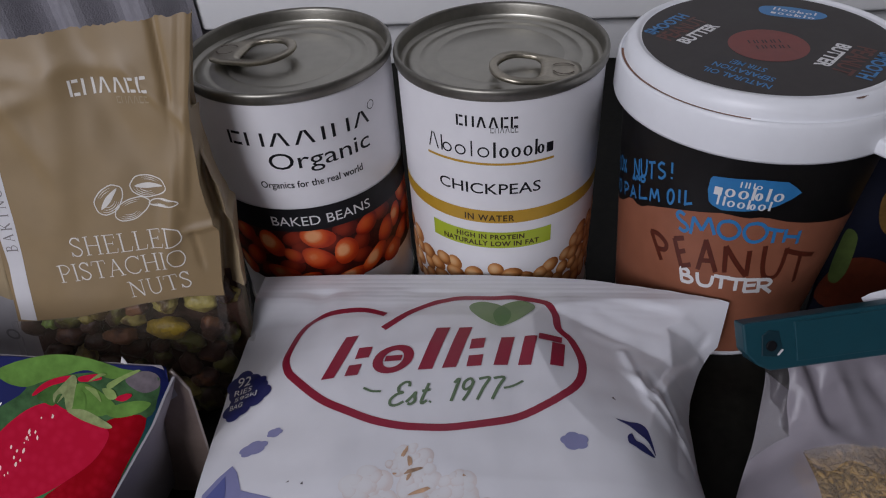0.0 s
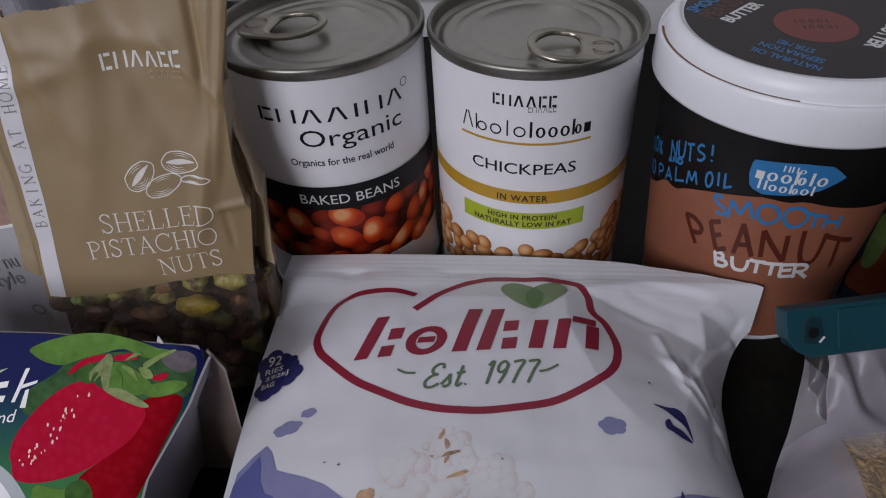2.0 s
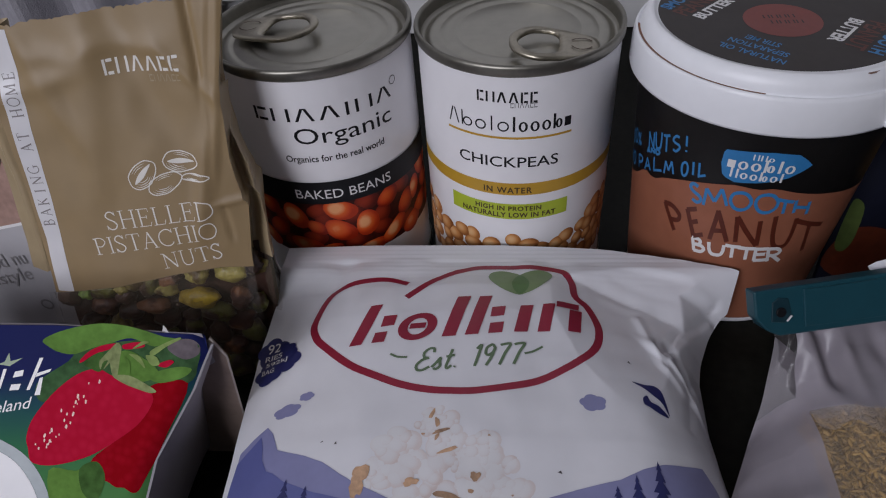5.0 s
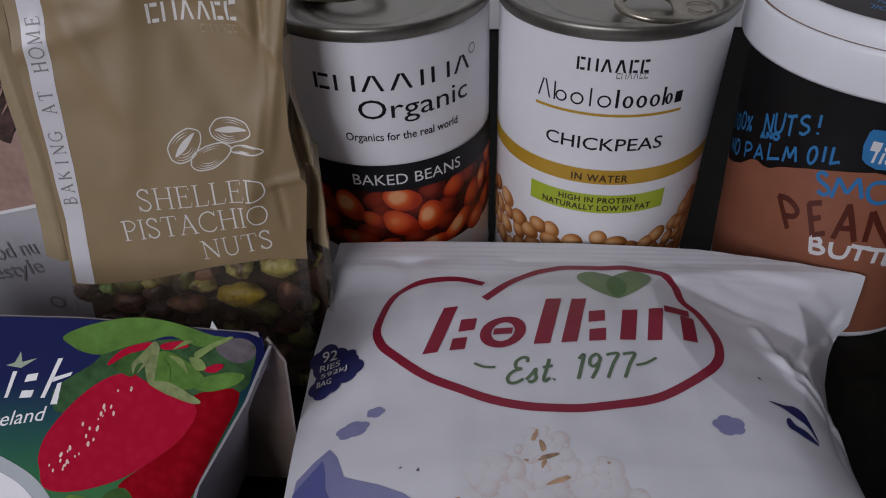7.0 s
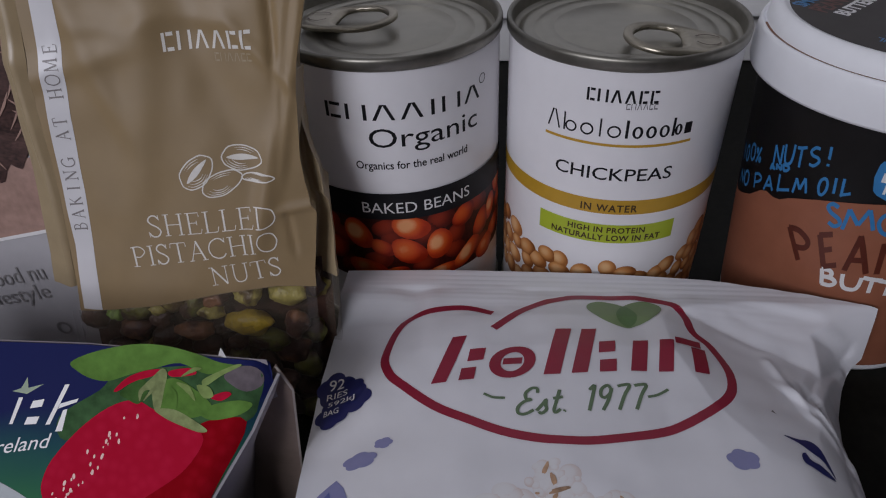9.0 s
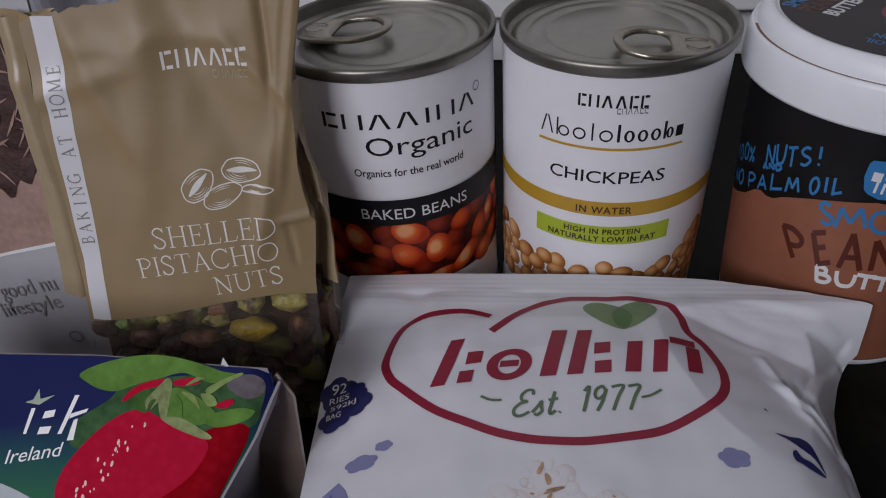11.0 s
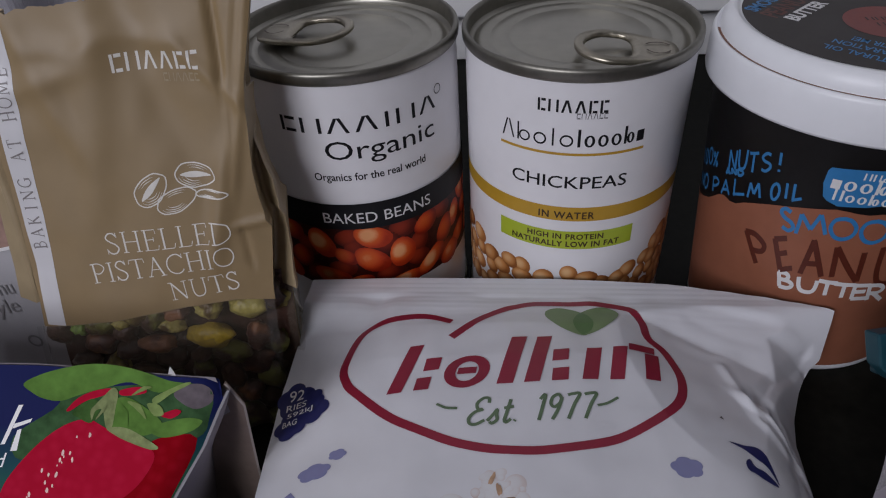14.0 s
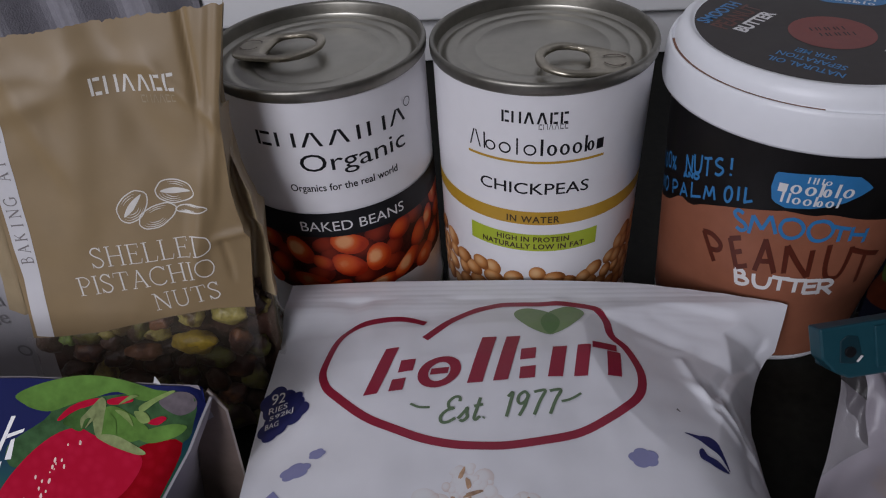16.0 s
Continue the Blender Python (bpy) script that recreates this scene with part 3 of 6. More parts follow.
def row_frames(word, u0, v0, u1, v1, rise=0.0, lean=0.0, seed=0):
    """Even frames for a word in a box, a little unsteady."""
    rnd = random.Random(seed)
    step = (u1 - u0) / len(word)
    out = []
    for i in range(len(word)):
        x, dv = u0 + i * step, rnd.uniform(-0.08, 0.08) * (v1 - v0)
        y = v0 + dv + rise * (x - u1)
        w = step * rnd.uniform(0.68, 0.8)
        out.append(((x, y), (x + w, y + rise * w), (x + lean, y + (v1 - v0) * rnd.uniform(0.92, 1.06))))
    return out


def formed_word(word, forms, u0, v0, u1, v1, weight, turn=0.0, slope=0.0, gap=0.05, taper=False):
    """Letters of a set of forms, fitted into a box and turned round its middle."""
    bm, k, x = bmesh.new(), 0, 0.0
    total = sum(forms[c][0] + gap if c != " " else 0.5 for c in word) - gap
    h, sx = v1 - v0, (u1 - u0) / total
    c, s, mu, mv = math.cos(radians(turn)), math.sin(radians(turn)), (u0 + u1) / 2, (v0 + v1) / 2
    for ch in word:
        if ch == " ":
            x += 0.5
            continue
        w, lines = forms[ch]
        for line in lines:
            pts, heavy = line if isinstance(line, tuple) else (line, 1.0)
            q = [(u0 + (x + a) * sx + slope * b * h - mu, v0 + b * h - mv) for a, b in pts]
            q = [(mu + a * c - b * s, mv + a * s + b * c) for a, b in q]
            layered(bm, stroke(q, weight * heavy, 5 if len(q) > 2 and not (heavy < 0.5) else 0, taper), k)
            k += 1
        x += w + gap
    return bm


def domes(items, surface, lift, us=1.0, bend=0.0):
    """Low cushions on a surface: (u, v, a, b, turn in degrees, height); each vertex keeps the pictured thing's painted
    highlight and shade.
    """
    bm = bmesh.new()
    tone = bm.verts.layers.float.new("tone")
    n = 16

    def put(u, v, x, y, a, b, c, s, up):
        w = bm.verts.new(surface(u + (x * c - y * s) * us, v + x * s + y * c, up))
        # painted highlight up and to the left, painted shade towards the rim
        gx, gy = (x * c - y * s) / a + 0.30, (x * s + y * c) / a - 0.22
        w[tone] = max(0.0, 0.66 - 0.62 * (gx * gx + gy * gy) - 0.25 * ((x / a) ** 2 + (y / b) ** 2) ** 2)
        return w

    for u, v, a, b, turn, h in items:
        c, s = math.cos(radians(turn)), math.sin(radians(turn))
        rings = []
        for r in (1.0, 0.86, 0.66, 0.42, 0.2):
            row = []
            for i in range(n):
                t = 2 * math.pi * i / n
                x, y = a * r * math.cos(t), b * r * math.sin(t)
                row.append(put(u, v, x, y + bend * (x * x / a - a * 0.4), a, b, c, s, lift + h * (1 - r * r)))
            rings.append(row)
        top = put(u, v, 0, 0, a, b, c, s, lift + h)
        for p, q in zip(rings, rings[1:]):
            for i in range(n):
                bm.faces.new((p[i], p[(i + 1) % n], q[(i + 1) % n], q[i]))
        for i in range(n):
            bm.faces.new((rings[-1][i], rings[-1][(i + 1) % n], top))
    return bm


# ---- the place: worktop, walls, window ----
def structure(name, bm, material, label=""):
    return tagged(part(name, bm, material, None), label, kind="structure")


structure("worktop", box(-1.5, 1.5, -0.42, 0.462, -0.04, 0.0, 0.002), WORKTOP, "black glossy kitchen worktop")
structure("floor", box(-1.7, 1.7, -1.3, 0.6, -1.0, -0.9), FLOOR)
structure("wall_north", box(-1.7, 1.7, 0.462, 0.6, -0.9, 1.7), WALL)
# West, east and south walls and ceiling are unseen, added to shape the bounce.
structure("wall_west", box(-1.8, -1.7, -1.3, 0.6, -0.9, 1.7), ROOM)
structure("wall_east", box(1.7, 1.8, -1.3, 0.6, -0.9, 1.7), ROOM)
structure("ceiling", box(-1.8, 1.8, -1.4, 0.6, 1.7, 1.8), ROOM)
# the window behind the camera, in four pieces of wall
bm = bmesh.new()
for b in ((-1.7, -1.38, -0.9, 1.7), (-0.34, 1.7, -0.9, 1.7), (-1.38, -0.34, -0.9, 0.55), (-1.38, -0.34, 1.45, 1.7)):
    t = box(b[0], b[1], -1.35, -1.2, b[2], b[3])
    me = bpy.data.meshes.new("piece")
    t.to_mesh(me), t.free()
    bm.from_mesh(me)
    bpy.data.meshes.remove(me)
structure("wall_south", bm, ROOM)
structure("window_board", box(-0.215, 1.5, 0.436, 0.4605, 0.034, 0.16, 0.002), WHITE_PAINT, "white painted board above the worktop")
structure("trim", box(-0.215, 1.5, 0.450, 0.4605, 0.0005, 0.0335, 0.001), WHITE_PAINT, "white upstand at the back of the worktop")


def curtain_at(u, v):
    return Vector((u, 0.425 + 0.012 * math.sin(u * 120 + 0.6) + 0.004 * math.sin(u * 37), v))


structure("curtain", sheet(curtain_at, span(-0.62, -0.203, 120), span(0.001, 0.6, 8)), CLOTH, "grey cloth hanging in folds")

# ---- tins ----
TIN_R = 0.0371


def tin(at, label, rivet, ring_end, group):
    """A tin with a paper sleeve, a beaded end and a ring pull. rivet, ring_end: where the pull lies, from the tin's axis."""
    root = thing("food_tin", (at[0], at[1], 0), label, "tin can", group)
    cx, cy = at
    sleeve = part("label", lathe([(TIN_R, 0.0035), (TIN_R, 0.1062)], 128, at), PAPER, root, "white paper sleeve", smooth=True)
    part("base", lathe([(0, 0.002), (0.034, 0.002), (0.0352, 0.0004), (0.0372, 0.0004), (0.038, 0.0018), (0.0372, 0.0034), (0.0364, 0.0036)], 96, at), TIN, root, smooth=True)
    part("rim", lathe([(0.0370, 0.1058), (0.0376, 0.1059), (0.0380, 0.1066), (0.0381, 0.1090), (0.0378, 0.1098), (0.0372, 0.1100), (0.0366, 0.1098), (0.0362, 0.1090), (0.0360, 0.1066), (0.0357, 0.1052)], 128, at), TIN_RIM, root, "rolled steel seam", smooth=True)
    part("lid", lathe([(0.0358, 0.1056), (0.0352, 0.1043), (0.0343, 0.1040), (0.0336, 0.1046), (0.0329, 0.1053), (0.0318, 0.1055), (0.0300, 0.1054), (0.0292, 0.1050), (0.0285, 0.1050), (0.0277, 0.1054), (0.0235, 0.1055), (0.0229, 0.1052), (0.0223, 0.1052), (0.0216, 0.1055), (0.012, 0.1056), (0, 0.1056)], 128, at), TIN, root, "dull grey steel end with shallow rings", smooth=True)
    # the pull: a flattened ring that runs into a plate with a rivet
    a, b = Vector((*rivet, 0)), Vector((*ring_end, 0))
    ax = (b - a).normalized()
    ay = Vector((-ax.y, ax.x, 0))
    length = (b - a).length
    base = Vector((cx, cy, 0)) + a

    def at_tab(s, w, z):
        return base + ax * s + ay * w + Vector((0, 0, 0.1072 + z + 0.0022 * max(s, 0) / length))

    bm = bmesh.new()
    outline = catmull([(-0.0065, 0.0), (-0.005, 0.0062), (0.001, 0.0088), (0.008, 0.0102), (length * 0.62, 0.0112), (length * 0.9, 0.0075), (length, 0.0), (length * 0.9, -0.0075), (length * 0.62, -0.0112), (0.008, -0.0102), (0.001, -0.0088), (-0.005, -0.0062)], 5, True)
    hole = catmull([(0.0068, 0.0), (0.0075, 0.0060), (length * 0.45, 0.0083), (length * 0.72, 0.0072), (length - 0.0028, 0.0), (length * 0.72, -0.0072), (length * 0.45, -0.0083), (0.0075, -0.0060)], 5, True)
    n = len(outline)
    hole = [hole[int(i * len(hole) / n)] for i in range(n)]
    rows = []
    # section from the outside rim over the top to the hole and back below
    for f, z in ((0.0, 0.0), (0.0, 0.0010), (0.22, 0.0016), (0.5, 0.0013), (0.8, 0.0016), (1.0, 0.0010), (1.0, 0.0), (0.5, -0.0003)):
        rows.append([bm.verts.new(at_tab(o[0] + (h[0] - o[0]) * f, o[1] + (h[1] - o[1]) * f, z)) for o, h in zip(outline, hole)])
    for p, q in zip(rows, rows[1:] + rows[:1]):
        for i in range(n):
            bm.faces.new((p[i], p[(i + 1) % n], q[(i + 1) % n], q[i]))
    tab = part("ring_pull", bm, TIN_TAB, root, "bright steel ring pull", smooth=True)
    bm = lathe([(0.0028, 0.1060), (0.0028, 0.1079), (0.0022, 0.1082), (0, 0.1082)], 24, (base.x, base.y))
    part("rivet", bm, TIN_TAB, tab, smooth=True)
    bm = bmesh.new()
    for r0, r1, a0, a1, z in ((0.0036, 0.0042, 30, 150, 0.0018), (0.0036, 0.0042, 210, 330, 0.0018)):
        row = [[bm.verts.new(at_tab(r * math.cos(radians(t)) - 0.0005, r * math.sin(radians(t)), z)) for r in (r0, r1)] for t in range(a0, a1 + 1, 12)]
        for p, q in zip(row, row[1:]):
            bm.faces.new((p[0], p[1], q[1], q[0]))
    part("score_line", bm, INK_BROWN, tab, "dark cut line round the rivet")

    def surface(deg, mm, lift):
        t, r = radians(deg), TIN_R + lift
        return Vector((cx + r * math.sin(t), cy - r * math.cos(t), mm / 1000))

    return root, sleeve, surface




def deg_print(name, polys, surface, lift, material, parent, step=3.0, label=""):
    return decal(name, polys, surface, lift, material, parent, step, label)


def band(z0, z1, a0=-180, a1=180, n=60):
    a = span(a0, a1, n)
    return [[(a[i], z0), (a[i + 1], z0), (a[i + 1], z1), (a[i], z1)] for i in range(n - 1)]


BEANS_AT, PEAS_AT = (-0.0782, 0.2308), (-0.0009, 0.2303)
beans, sleeve, on = tin(BEANS_AT, "unopened white-labelled tin of baked beans with a black band", (-0.0222, 0.0002), (0.0037, -0.0044), "tins in a row")
each(deg_print, "brand_mark", mark("LPVVTPV", -25, 90.2, 56.5, 95.4, 0.16), on, 0.00009, INK, sleeve, 3.0, "black block shape")
deg_print("round_mark", ring(59, 96, 2.6, 1.7, 0.4, 0.26), on, 0.00009, INK, sleeve)
deg_print("printed_word", letters("Organic", -4, 78.7, 54.5, 87.4, 0.0), on, 0.00009, INK, sleeve)
deg_print("printed_slogan", letters("Organics for the real world", -12, 72.0, 47, 75.8, 0.012), on, 0.00009, INK, sleeve)
deg_print("black_band", band(53.4, 63.8), on, 0.00042, INK, sleeve, label="black printed band")
deg_print("band_lettering", letters("BAKED BEANS", -11.5, 56.0, 47.5, 60.2, 0.0), on, 0.0005, WHITE_INK, sleeve)
deg_print("sauce_print", band(25.5, 53.6), on, 0.00004, SAUCE, sleeve, label="dark red sauce picture")
rnd = random.Random(4)
deep_beans = [(u, v, 5.4, 3.8, a, 0.00003) for u, v, a in ((0, 49.5, 20), (30, 50.5, -10), (38, 42, 60), (20, 32.5, 30), (-24, 31, 60), (-6, 35.5, 10), (-26, 44, -40), (57, 31.5, 20), (55, 51, -20), (37, 36, -30), (2, 45, 70), (21, 45.5, 60), (-46, 40, 10))]
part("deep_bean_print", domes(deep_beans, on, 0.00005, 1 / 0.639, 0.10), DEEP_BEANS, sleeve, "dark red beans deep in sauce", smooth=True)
picks = [(13, 49.3, 6.5, 4.3, -22, 0.0002), (11, 39.2, 6.6, 4.5, -38, 0.00025), (28, 40.2, 6.0, 4.5, 82, 0.00022), (44, 49.0, 5.2, 3.8, 40, 0.0002), (58, 41, 5.8, 4.0, 62, 0.0002), (46, 31.5, 7.6, 3.3, 40, 0.0002), (-13, 31.2, 6.8, 3.9, -10, 0.00016), (-16, 46.2, 6.2, 4.5, -62, 0.00012), (29, 27.2, 6.2, 3.2, 8, 0.00014), (68, 44, 5.2, 3.4, 70, 0.0002), (-3, 41.0, 4.6, 3.0, -30, 0.00008), (-32, 37.5, 6.2, 4.2, 42, 0.0001), (-36, 48.5, 5.6, 4.0, 15, 0.0001), (-44, 29.5, 6.0, 4.2, -20, 0.0001), (3, 29.0, 5.0, 3.2, 20, 0.00008)]
for _ in range(3000):
    u, v = rnd.choice((-1, 1)) * rnd.uniform(52, 130), rnd.uniform(27.5, 51)
    if all(((u - p[0]) * 0.64) ** 2 + (v - p[1]) ** 2 > 9.0 ** 2 for p in picks):
        picks.append((u, v, rnd.uniform(5.4, 6.4), rnd.uniform(3.7, 4.4), rnd.uniform(-60, 80), rnd.uniform(0.00008, 0.0002)))
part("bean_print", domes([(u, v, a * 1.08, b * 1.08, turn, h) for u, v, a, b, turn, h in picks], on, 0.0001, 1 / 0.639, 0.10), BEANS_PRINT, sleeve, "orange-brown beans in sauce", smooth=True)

peas, sleeve, on = tin(PEAS_AT, "unopened white-labelled tin of chickpeas with a mustard band", (0.0202, -0.0212), (-0.0036, -0.0192), "tins in a row")
each(deg_print, "brand_mark", mark("LPVVLL", -22.8, 96.3, 9, 100.3, 0.22), on, 0.00009, INK, sleeve, 3.0, "black block shape")
each(deg_print, "brand_submark", mark("LPVVLL", -4.8, 94.4, 9.1, 96.3, 0.14), on, 0.00009, GREY_INK, sleeve)
each(deg_print, "range_mark", mark("VHoTo", -41.5, 85.0, -5.5, 91.0, 0.12), on, 0.00009, INK, sleeve, 3.0, "thin black shape")
each(deg_print, "range_mark", mark("ToooHB", -4.0, 85.0, 28.5, 91.0, 0.24), on, 0.00009, INK, sleeve, 3.0, "heavy black shape")
deg_print("underline", band(81.9, 82.8, -42.5, 29.3, 20), on, 0.00009, GOLD, sleeve)
deg_print("printed_name", letters("CHICKPEAS", -35.3, 69.9, 22.2, 74.4, 0.006), on, 0.00009, INK, sleeve)
deg_print("mustard_band", band(57.2, 62.7), on, 0.00009, GOLD, sleeve, label="mustard printed band")
deg_print("band_lettering", letters("IN WATER", -20.2, 58.1, 7.8, 60.9, 0.022, space=1.15), on, 0.00018, INK_BROWN, sleeve)
deg_print("lime_panel", band(45.5, 52.9, -42.5, 30, 24), on, 0.00009, LIME, sleeve, label="lime green printed panel")
deg_print("panel_lettering", letters("HIGH IN PROTEIN", -25.8, 49.6, 13.6, 51.9, 0.028, space=1.1), on, 0.00018, INK_BROWN, sleeve)
deg_print("panel_lettering", letters("NATURALLY LOW IN FAT", -34.7, 46.4, 22.5, 48.8, 0.028, space=1.08), on, 0.00018, INK_BROWN, sleeve)
rnd = random.Random(9)
pea_top = piecewise([(-180, 40), (-90, 40), (-70, 43), (-52, 36), (-40, 36), (-28, 38.5), (-18, 33.5), (-12, 33), (-5, 38), (10, 37), (20, 34), (32, 36), (44, 39), (55, 45), (75, 46), (120, 40), (180, 40)])
picks = []
for _ in range(5000):
    u, v = rnd.uniform(-140, 140), rnd.uniform(16, 45)
    if v < pea_top(u) - 2 and all(((u - p[0]) * 0.64) ** 2 + (v - p[1]) ** 2 > 4.7 ** 2 for p in picks):
        r = rnd.uniform(3.3, 4.3)
        picks.append((u, v, r * 1.08, r * 0.92, rnd.uniform(0, 180), rnd.uniform(0.00008, 0.00028)))
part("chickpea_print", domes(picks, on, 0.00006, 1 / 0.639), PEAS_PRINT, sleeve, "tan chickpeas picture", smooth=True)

# ---- peanut butter tub ----
TUB = (0.0858, 0.2182)
tub = thing("peanut_butter_tub", (*TUB, 0), "black and brown plastic peanut butter tub with a white lid", "tub")


def tub_r(z):
    return 0.0366 + 0.074 * z


def on_tub(deg, mm, lift):
    r, t = tub_r(mm / 1000) + lift, radians(deg)
    return Vector((TUB[0] + r * math.sin(t), TUB[1] - r * math.cos(t), mm / 1000))


body = part("body", lathe([(0, 0.004), (0.030, 0.004), (tub_r(0) - 0.003, 0.0016), (tub_r(0.0022), 0.0026), (tub_r(0.1), 0.1)], 128, TUB), TUB_BLACK, tub, "black printed tub wall", smooth=True)
part("foot_ring", lathe([(0.0345, 0.003), (0.0345, 0.0), (0.0362, 0.0), (0.0368, 0.0012), (0.0368, 0.003)], 96, TUB), PLASTIC, tub, "white plastic foot ring", smooth=True)
brown_top = piecewise([(-180, 47), (-100, 47), (-90, 50), (-80, 54), (-76, 57.5), (-71, 60), (-66, 59.5), (-62, 60.2), (-57, 63), (-45, 67), (-35, 69.4), (-21, 72.2), (-11, 71.4), (-4.5, 72.6), (6.3, 70.4), (21.7, 68), (45, 64), (100, 58), (180, 47)])
a = span(-150, 150, 76)
deg_print("brown_panel", [[(a[i], 3.2), (a[i + 1], 3.2), (a[i + 1], brown_top(a[i + 1])), (a[i], brown_top(a[i]))] for i in range(75)], on_tub, 0.00006, TUB_BROWN, body, 3.0, "peanut brown printed panel with a ragged top")
deg_print("blue_badge", [[(-29.4, 84.4), (-28.6, 85.6), (-20, 86.4), (-10, 87.2), (0.2, 86.7), (4, 84.6), (7.0, 82.4), (4, 80), (-1, 77.2), (-5.2, 75.8), (-13, 74.2), (-22.3, 73.2), (-26.5, 74.4), (-28.2, 75.6), (-29.6, 80)]], on_tub, 0.00010, SKY_INK, body, label="sky blue shield shape")
each(deg_print, "brand_mark", mark("PPo", -17.5, 83.4, -9, 85.7, 0.24), on_tub, 0.00016, WHITE_INK, body)
each(deg_print, "brand_mark", mark("BooHTo", -27, 79.0, 0.5, 84.0, 0.26), on_tub, 0.00016, WHITE_INK, body)
each(deg_print, "brand_mark", mark("PooHoT", -25, 75.2, -3, 79.0, 0.26), on_tub, 0.00016, WHITE_INK, body)
CLAIM_RISE = 0.36
for word, b in (("100%", (-100, 68.0, -77, 73.6)), ("NUTS!", (-70, 80.2, -42.5, 86.6)), ("AND", (-71, 72.0, -60, 74.0)), ("NO", (-97, 56.0, -84, 61.2)), ("PALM", (-80, 68.2, -49, 73.6)), ("OIL", (-46.5, 73.2, -34, 79.0))):
    for ch, f in zip(word, row_frames(word, *b, CLAIM_RISE, -0.8, len(word))):
        deg_print("printed_claim", hand_word(ch, [f], 1.05), on_tub, 0.0001, SKY_INK, body)
# each letter: foot left, foot right, top left
SMOOTH = [((-39, 60), (-33.5, 60), (-42, 67.5)), ((-33.1, 59.8), (-22.5, 62.3), (-35, 67)), ((-21, 61.6), (-12, 61.8), (-22.3, 69.3)), ((-10, 61.6), (-0.4, 61.7), (-11.4, 69.8)), ((-1, 62), (7, 60.5), (-2, 68)), ((7.5, 61.3), (14.9, 59.8), (6.8, 67.2))]
PEANUT = [((-46.3, 42.3), (-38, 43), (-54, 53)), ((-34.7, 43.6), (-29.5, 45.5), (-40.5, 55.2)), ((-26.2, 44.9), (-17.8, 45.6), (-29.5, 59)), ((-14.1, 46.2), (-2.8, 45.3), (-17, 58.5)), ((3.0, 45), (13.5, 43.5), (0.5, 60)), ((15, 42.5), (32.6, 36.8), (11, 57.5))]
BUTTER = [((-33, 37), (-27, 37.5), (-34.8, 43)), ((-25, 37.8), (-17.5, 38), (-26, 43.5)), ((-17, 38), (-9.5, 38), (-18, 44)), ((-10.5, 37.8), (-2, 37.8), (-11.5, 43.8)), ((-2.5, 37.5), (4.4, 37.6), (-3.2, 43.7)), ((4.5, 37), (12, 36.5), (3, 43.8))]
for word, frames, width, ink in (("SMOOTH", SMOOTH, 1.5, SKY_INK), ("PEANUT", PEANUT, 2.2, RED_BROWN), ("BUTTER", BUTTER, 1.7, WHITE_INK)):
    for ch, f in zip(word, frames):
        deg_print("printed_name", hand_word(ch, [f], width), on_tub, 0.00012, ink, body)

lid = part("lid", lathe([(0.0462, 0.0955), (0.0471, 0.0955), (0.0473, 0.0963), (0.0472, 0.1040), (0.0469, 0.1070), (0.0464, 0.1082), (0.0460, 0.1084), (0.0457, 0.1081), (0.0456, 0.1075), (0.0451, 0.1075), (0.0450, 0.1088), (0.0446, 0.1106), (0.0438, 0.1123), (0.0428, 0.1133), (0.0418, 0.1138), (0.0410, 0.1138), (0.0405, 0.1134), (0.0401, 0.1132), (0.0393, 0.1133), (0, 0.1133)], 160, TUB), PLASTIC, tub, "white plastic lid with a grooved edge", smooth=True)
bm = lathe([(0.0458, 0.1083), (0.0450, 0.1083)], 160, TUB)
bmesh.ops.delete(bm, geom=[v for v in bm.verts if not (-1.75 < math.atan2(v.co.x - TUB[0], TUB[1] - v.co.y) < -0.35)], context="VERTS")
part("groove_dirt", bm, STAIN, lid, "brown smear in the lid's groove")
bm = box(-0.009, 0.009, -0.0035, 0.0035, 0.0955, 0.1005, 0.0012)
bmesh.ops.transform(bm, matrix=Matrix.Translation((TUB[0], TUB[1], 0)) @ Matrix.Rotation(radians(38), 4, "Z") @ Matrix.Translation((0, -0.0488, 0)), verts=bm.verts)
part("pull_tab", bm, PLASTIC, lid, smooth=True)


def on_lid(u, v, lift):
    return Vector((TUB[0] + u / 1000, TUB[1] + v / 1000, 0.1133 + lift))


def lid_print(name, polys, lift, material, label=""):
    return decal(name, polys, on_lid, lift, material, lid, 30.0, label)


lid_print("lid_label", [ellipse(-0.8, -0.3, 39, 39, 96)], 0.00006, LID_INK, "charcoal round lid label")
lid_print("red_disc", [ellipse(-1.5, -5, 12.2, 12.2, 48)], 0.00012, RED_DISC, "brick red printed disc")
for k in range(2):
    each(lid_print, "date_bar", mark("PPPP", -7 + k * 1.5, -3.6 - k * 4.2, 3 + k * 1.5, -1.2 - k * 4.2, 0.2), 0.00018, LID_INK)
lid_print("blue_badge", [catmull([(3.5, 23.5), (6, 27.5), (14, 26), (22, 21), (24, 16.5), (19, 14), (10, 17), (5, 19.5)], 4, True)], 0.00012, SKY_INK, "sky blue shield shape")
for k in range(2):
    each(lid_print, "brand_mark", [[[(x * 0.87 + y * 0.49, -x * 0.49 + y * 0.87) for x, y in q] for q in g] for g in mark("BooHTo" if k else "PooHoT", -4.5, 24.8 - k * 3.4, 9.5, 27.4 - k * 3.4, 0.26)], 0.00018, WHITE_INK)
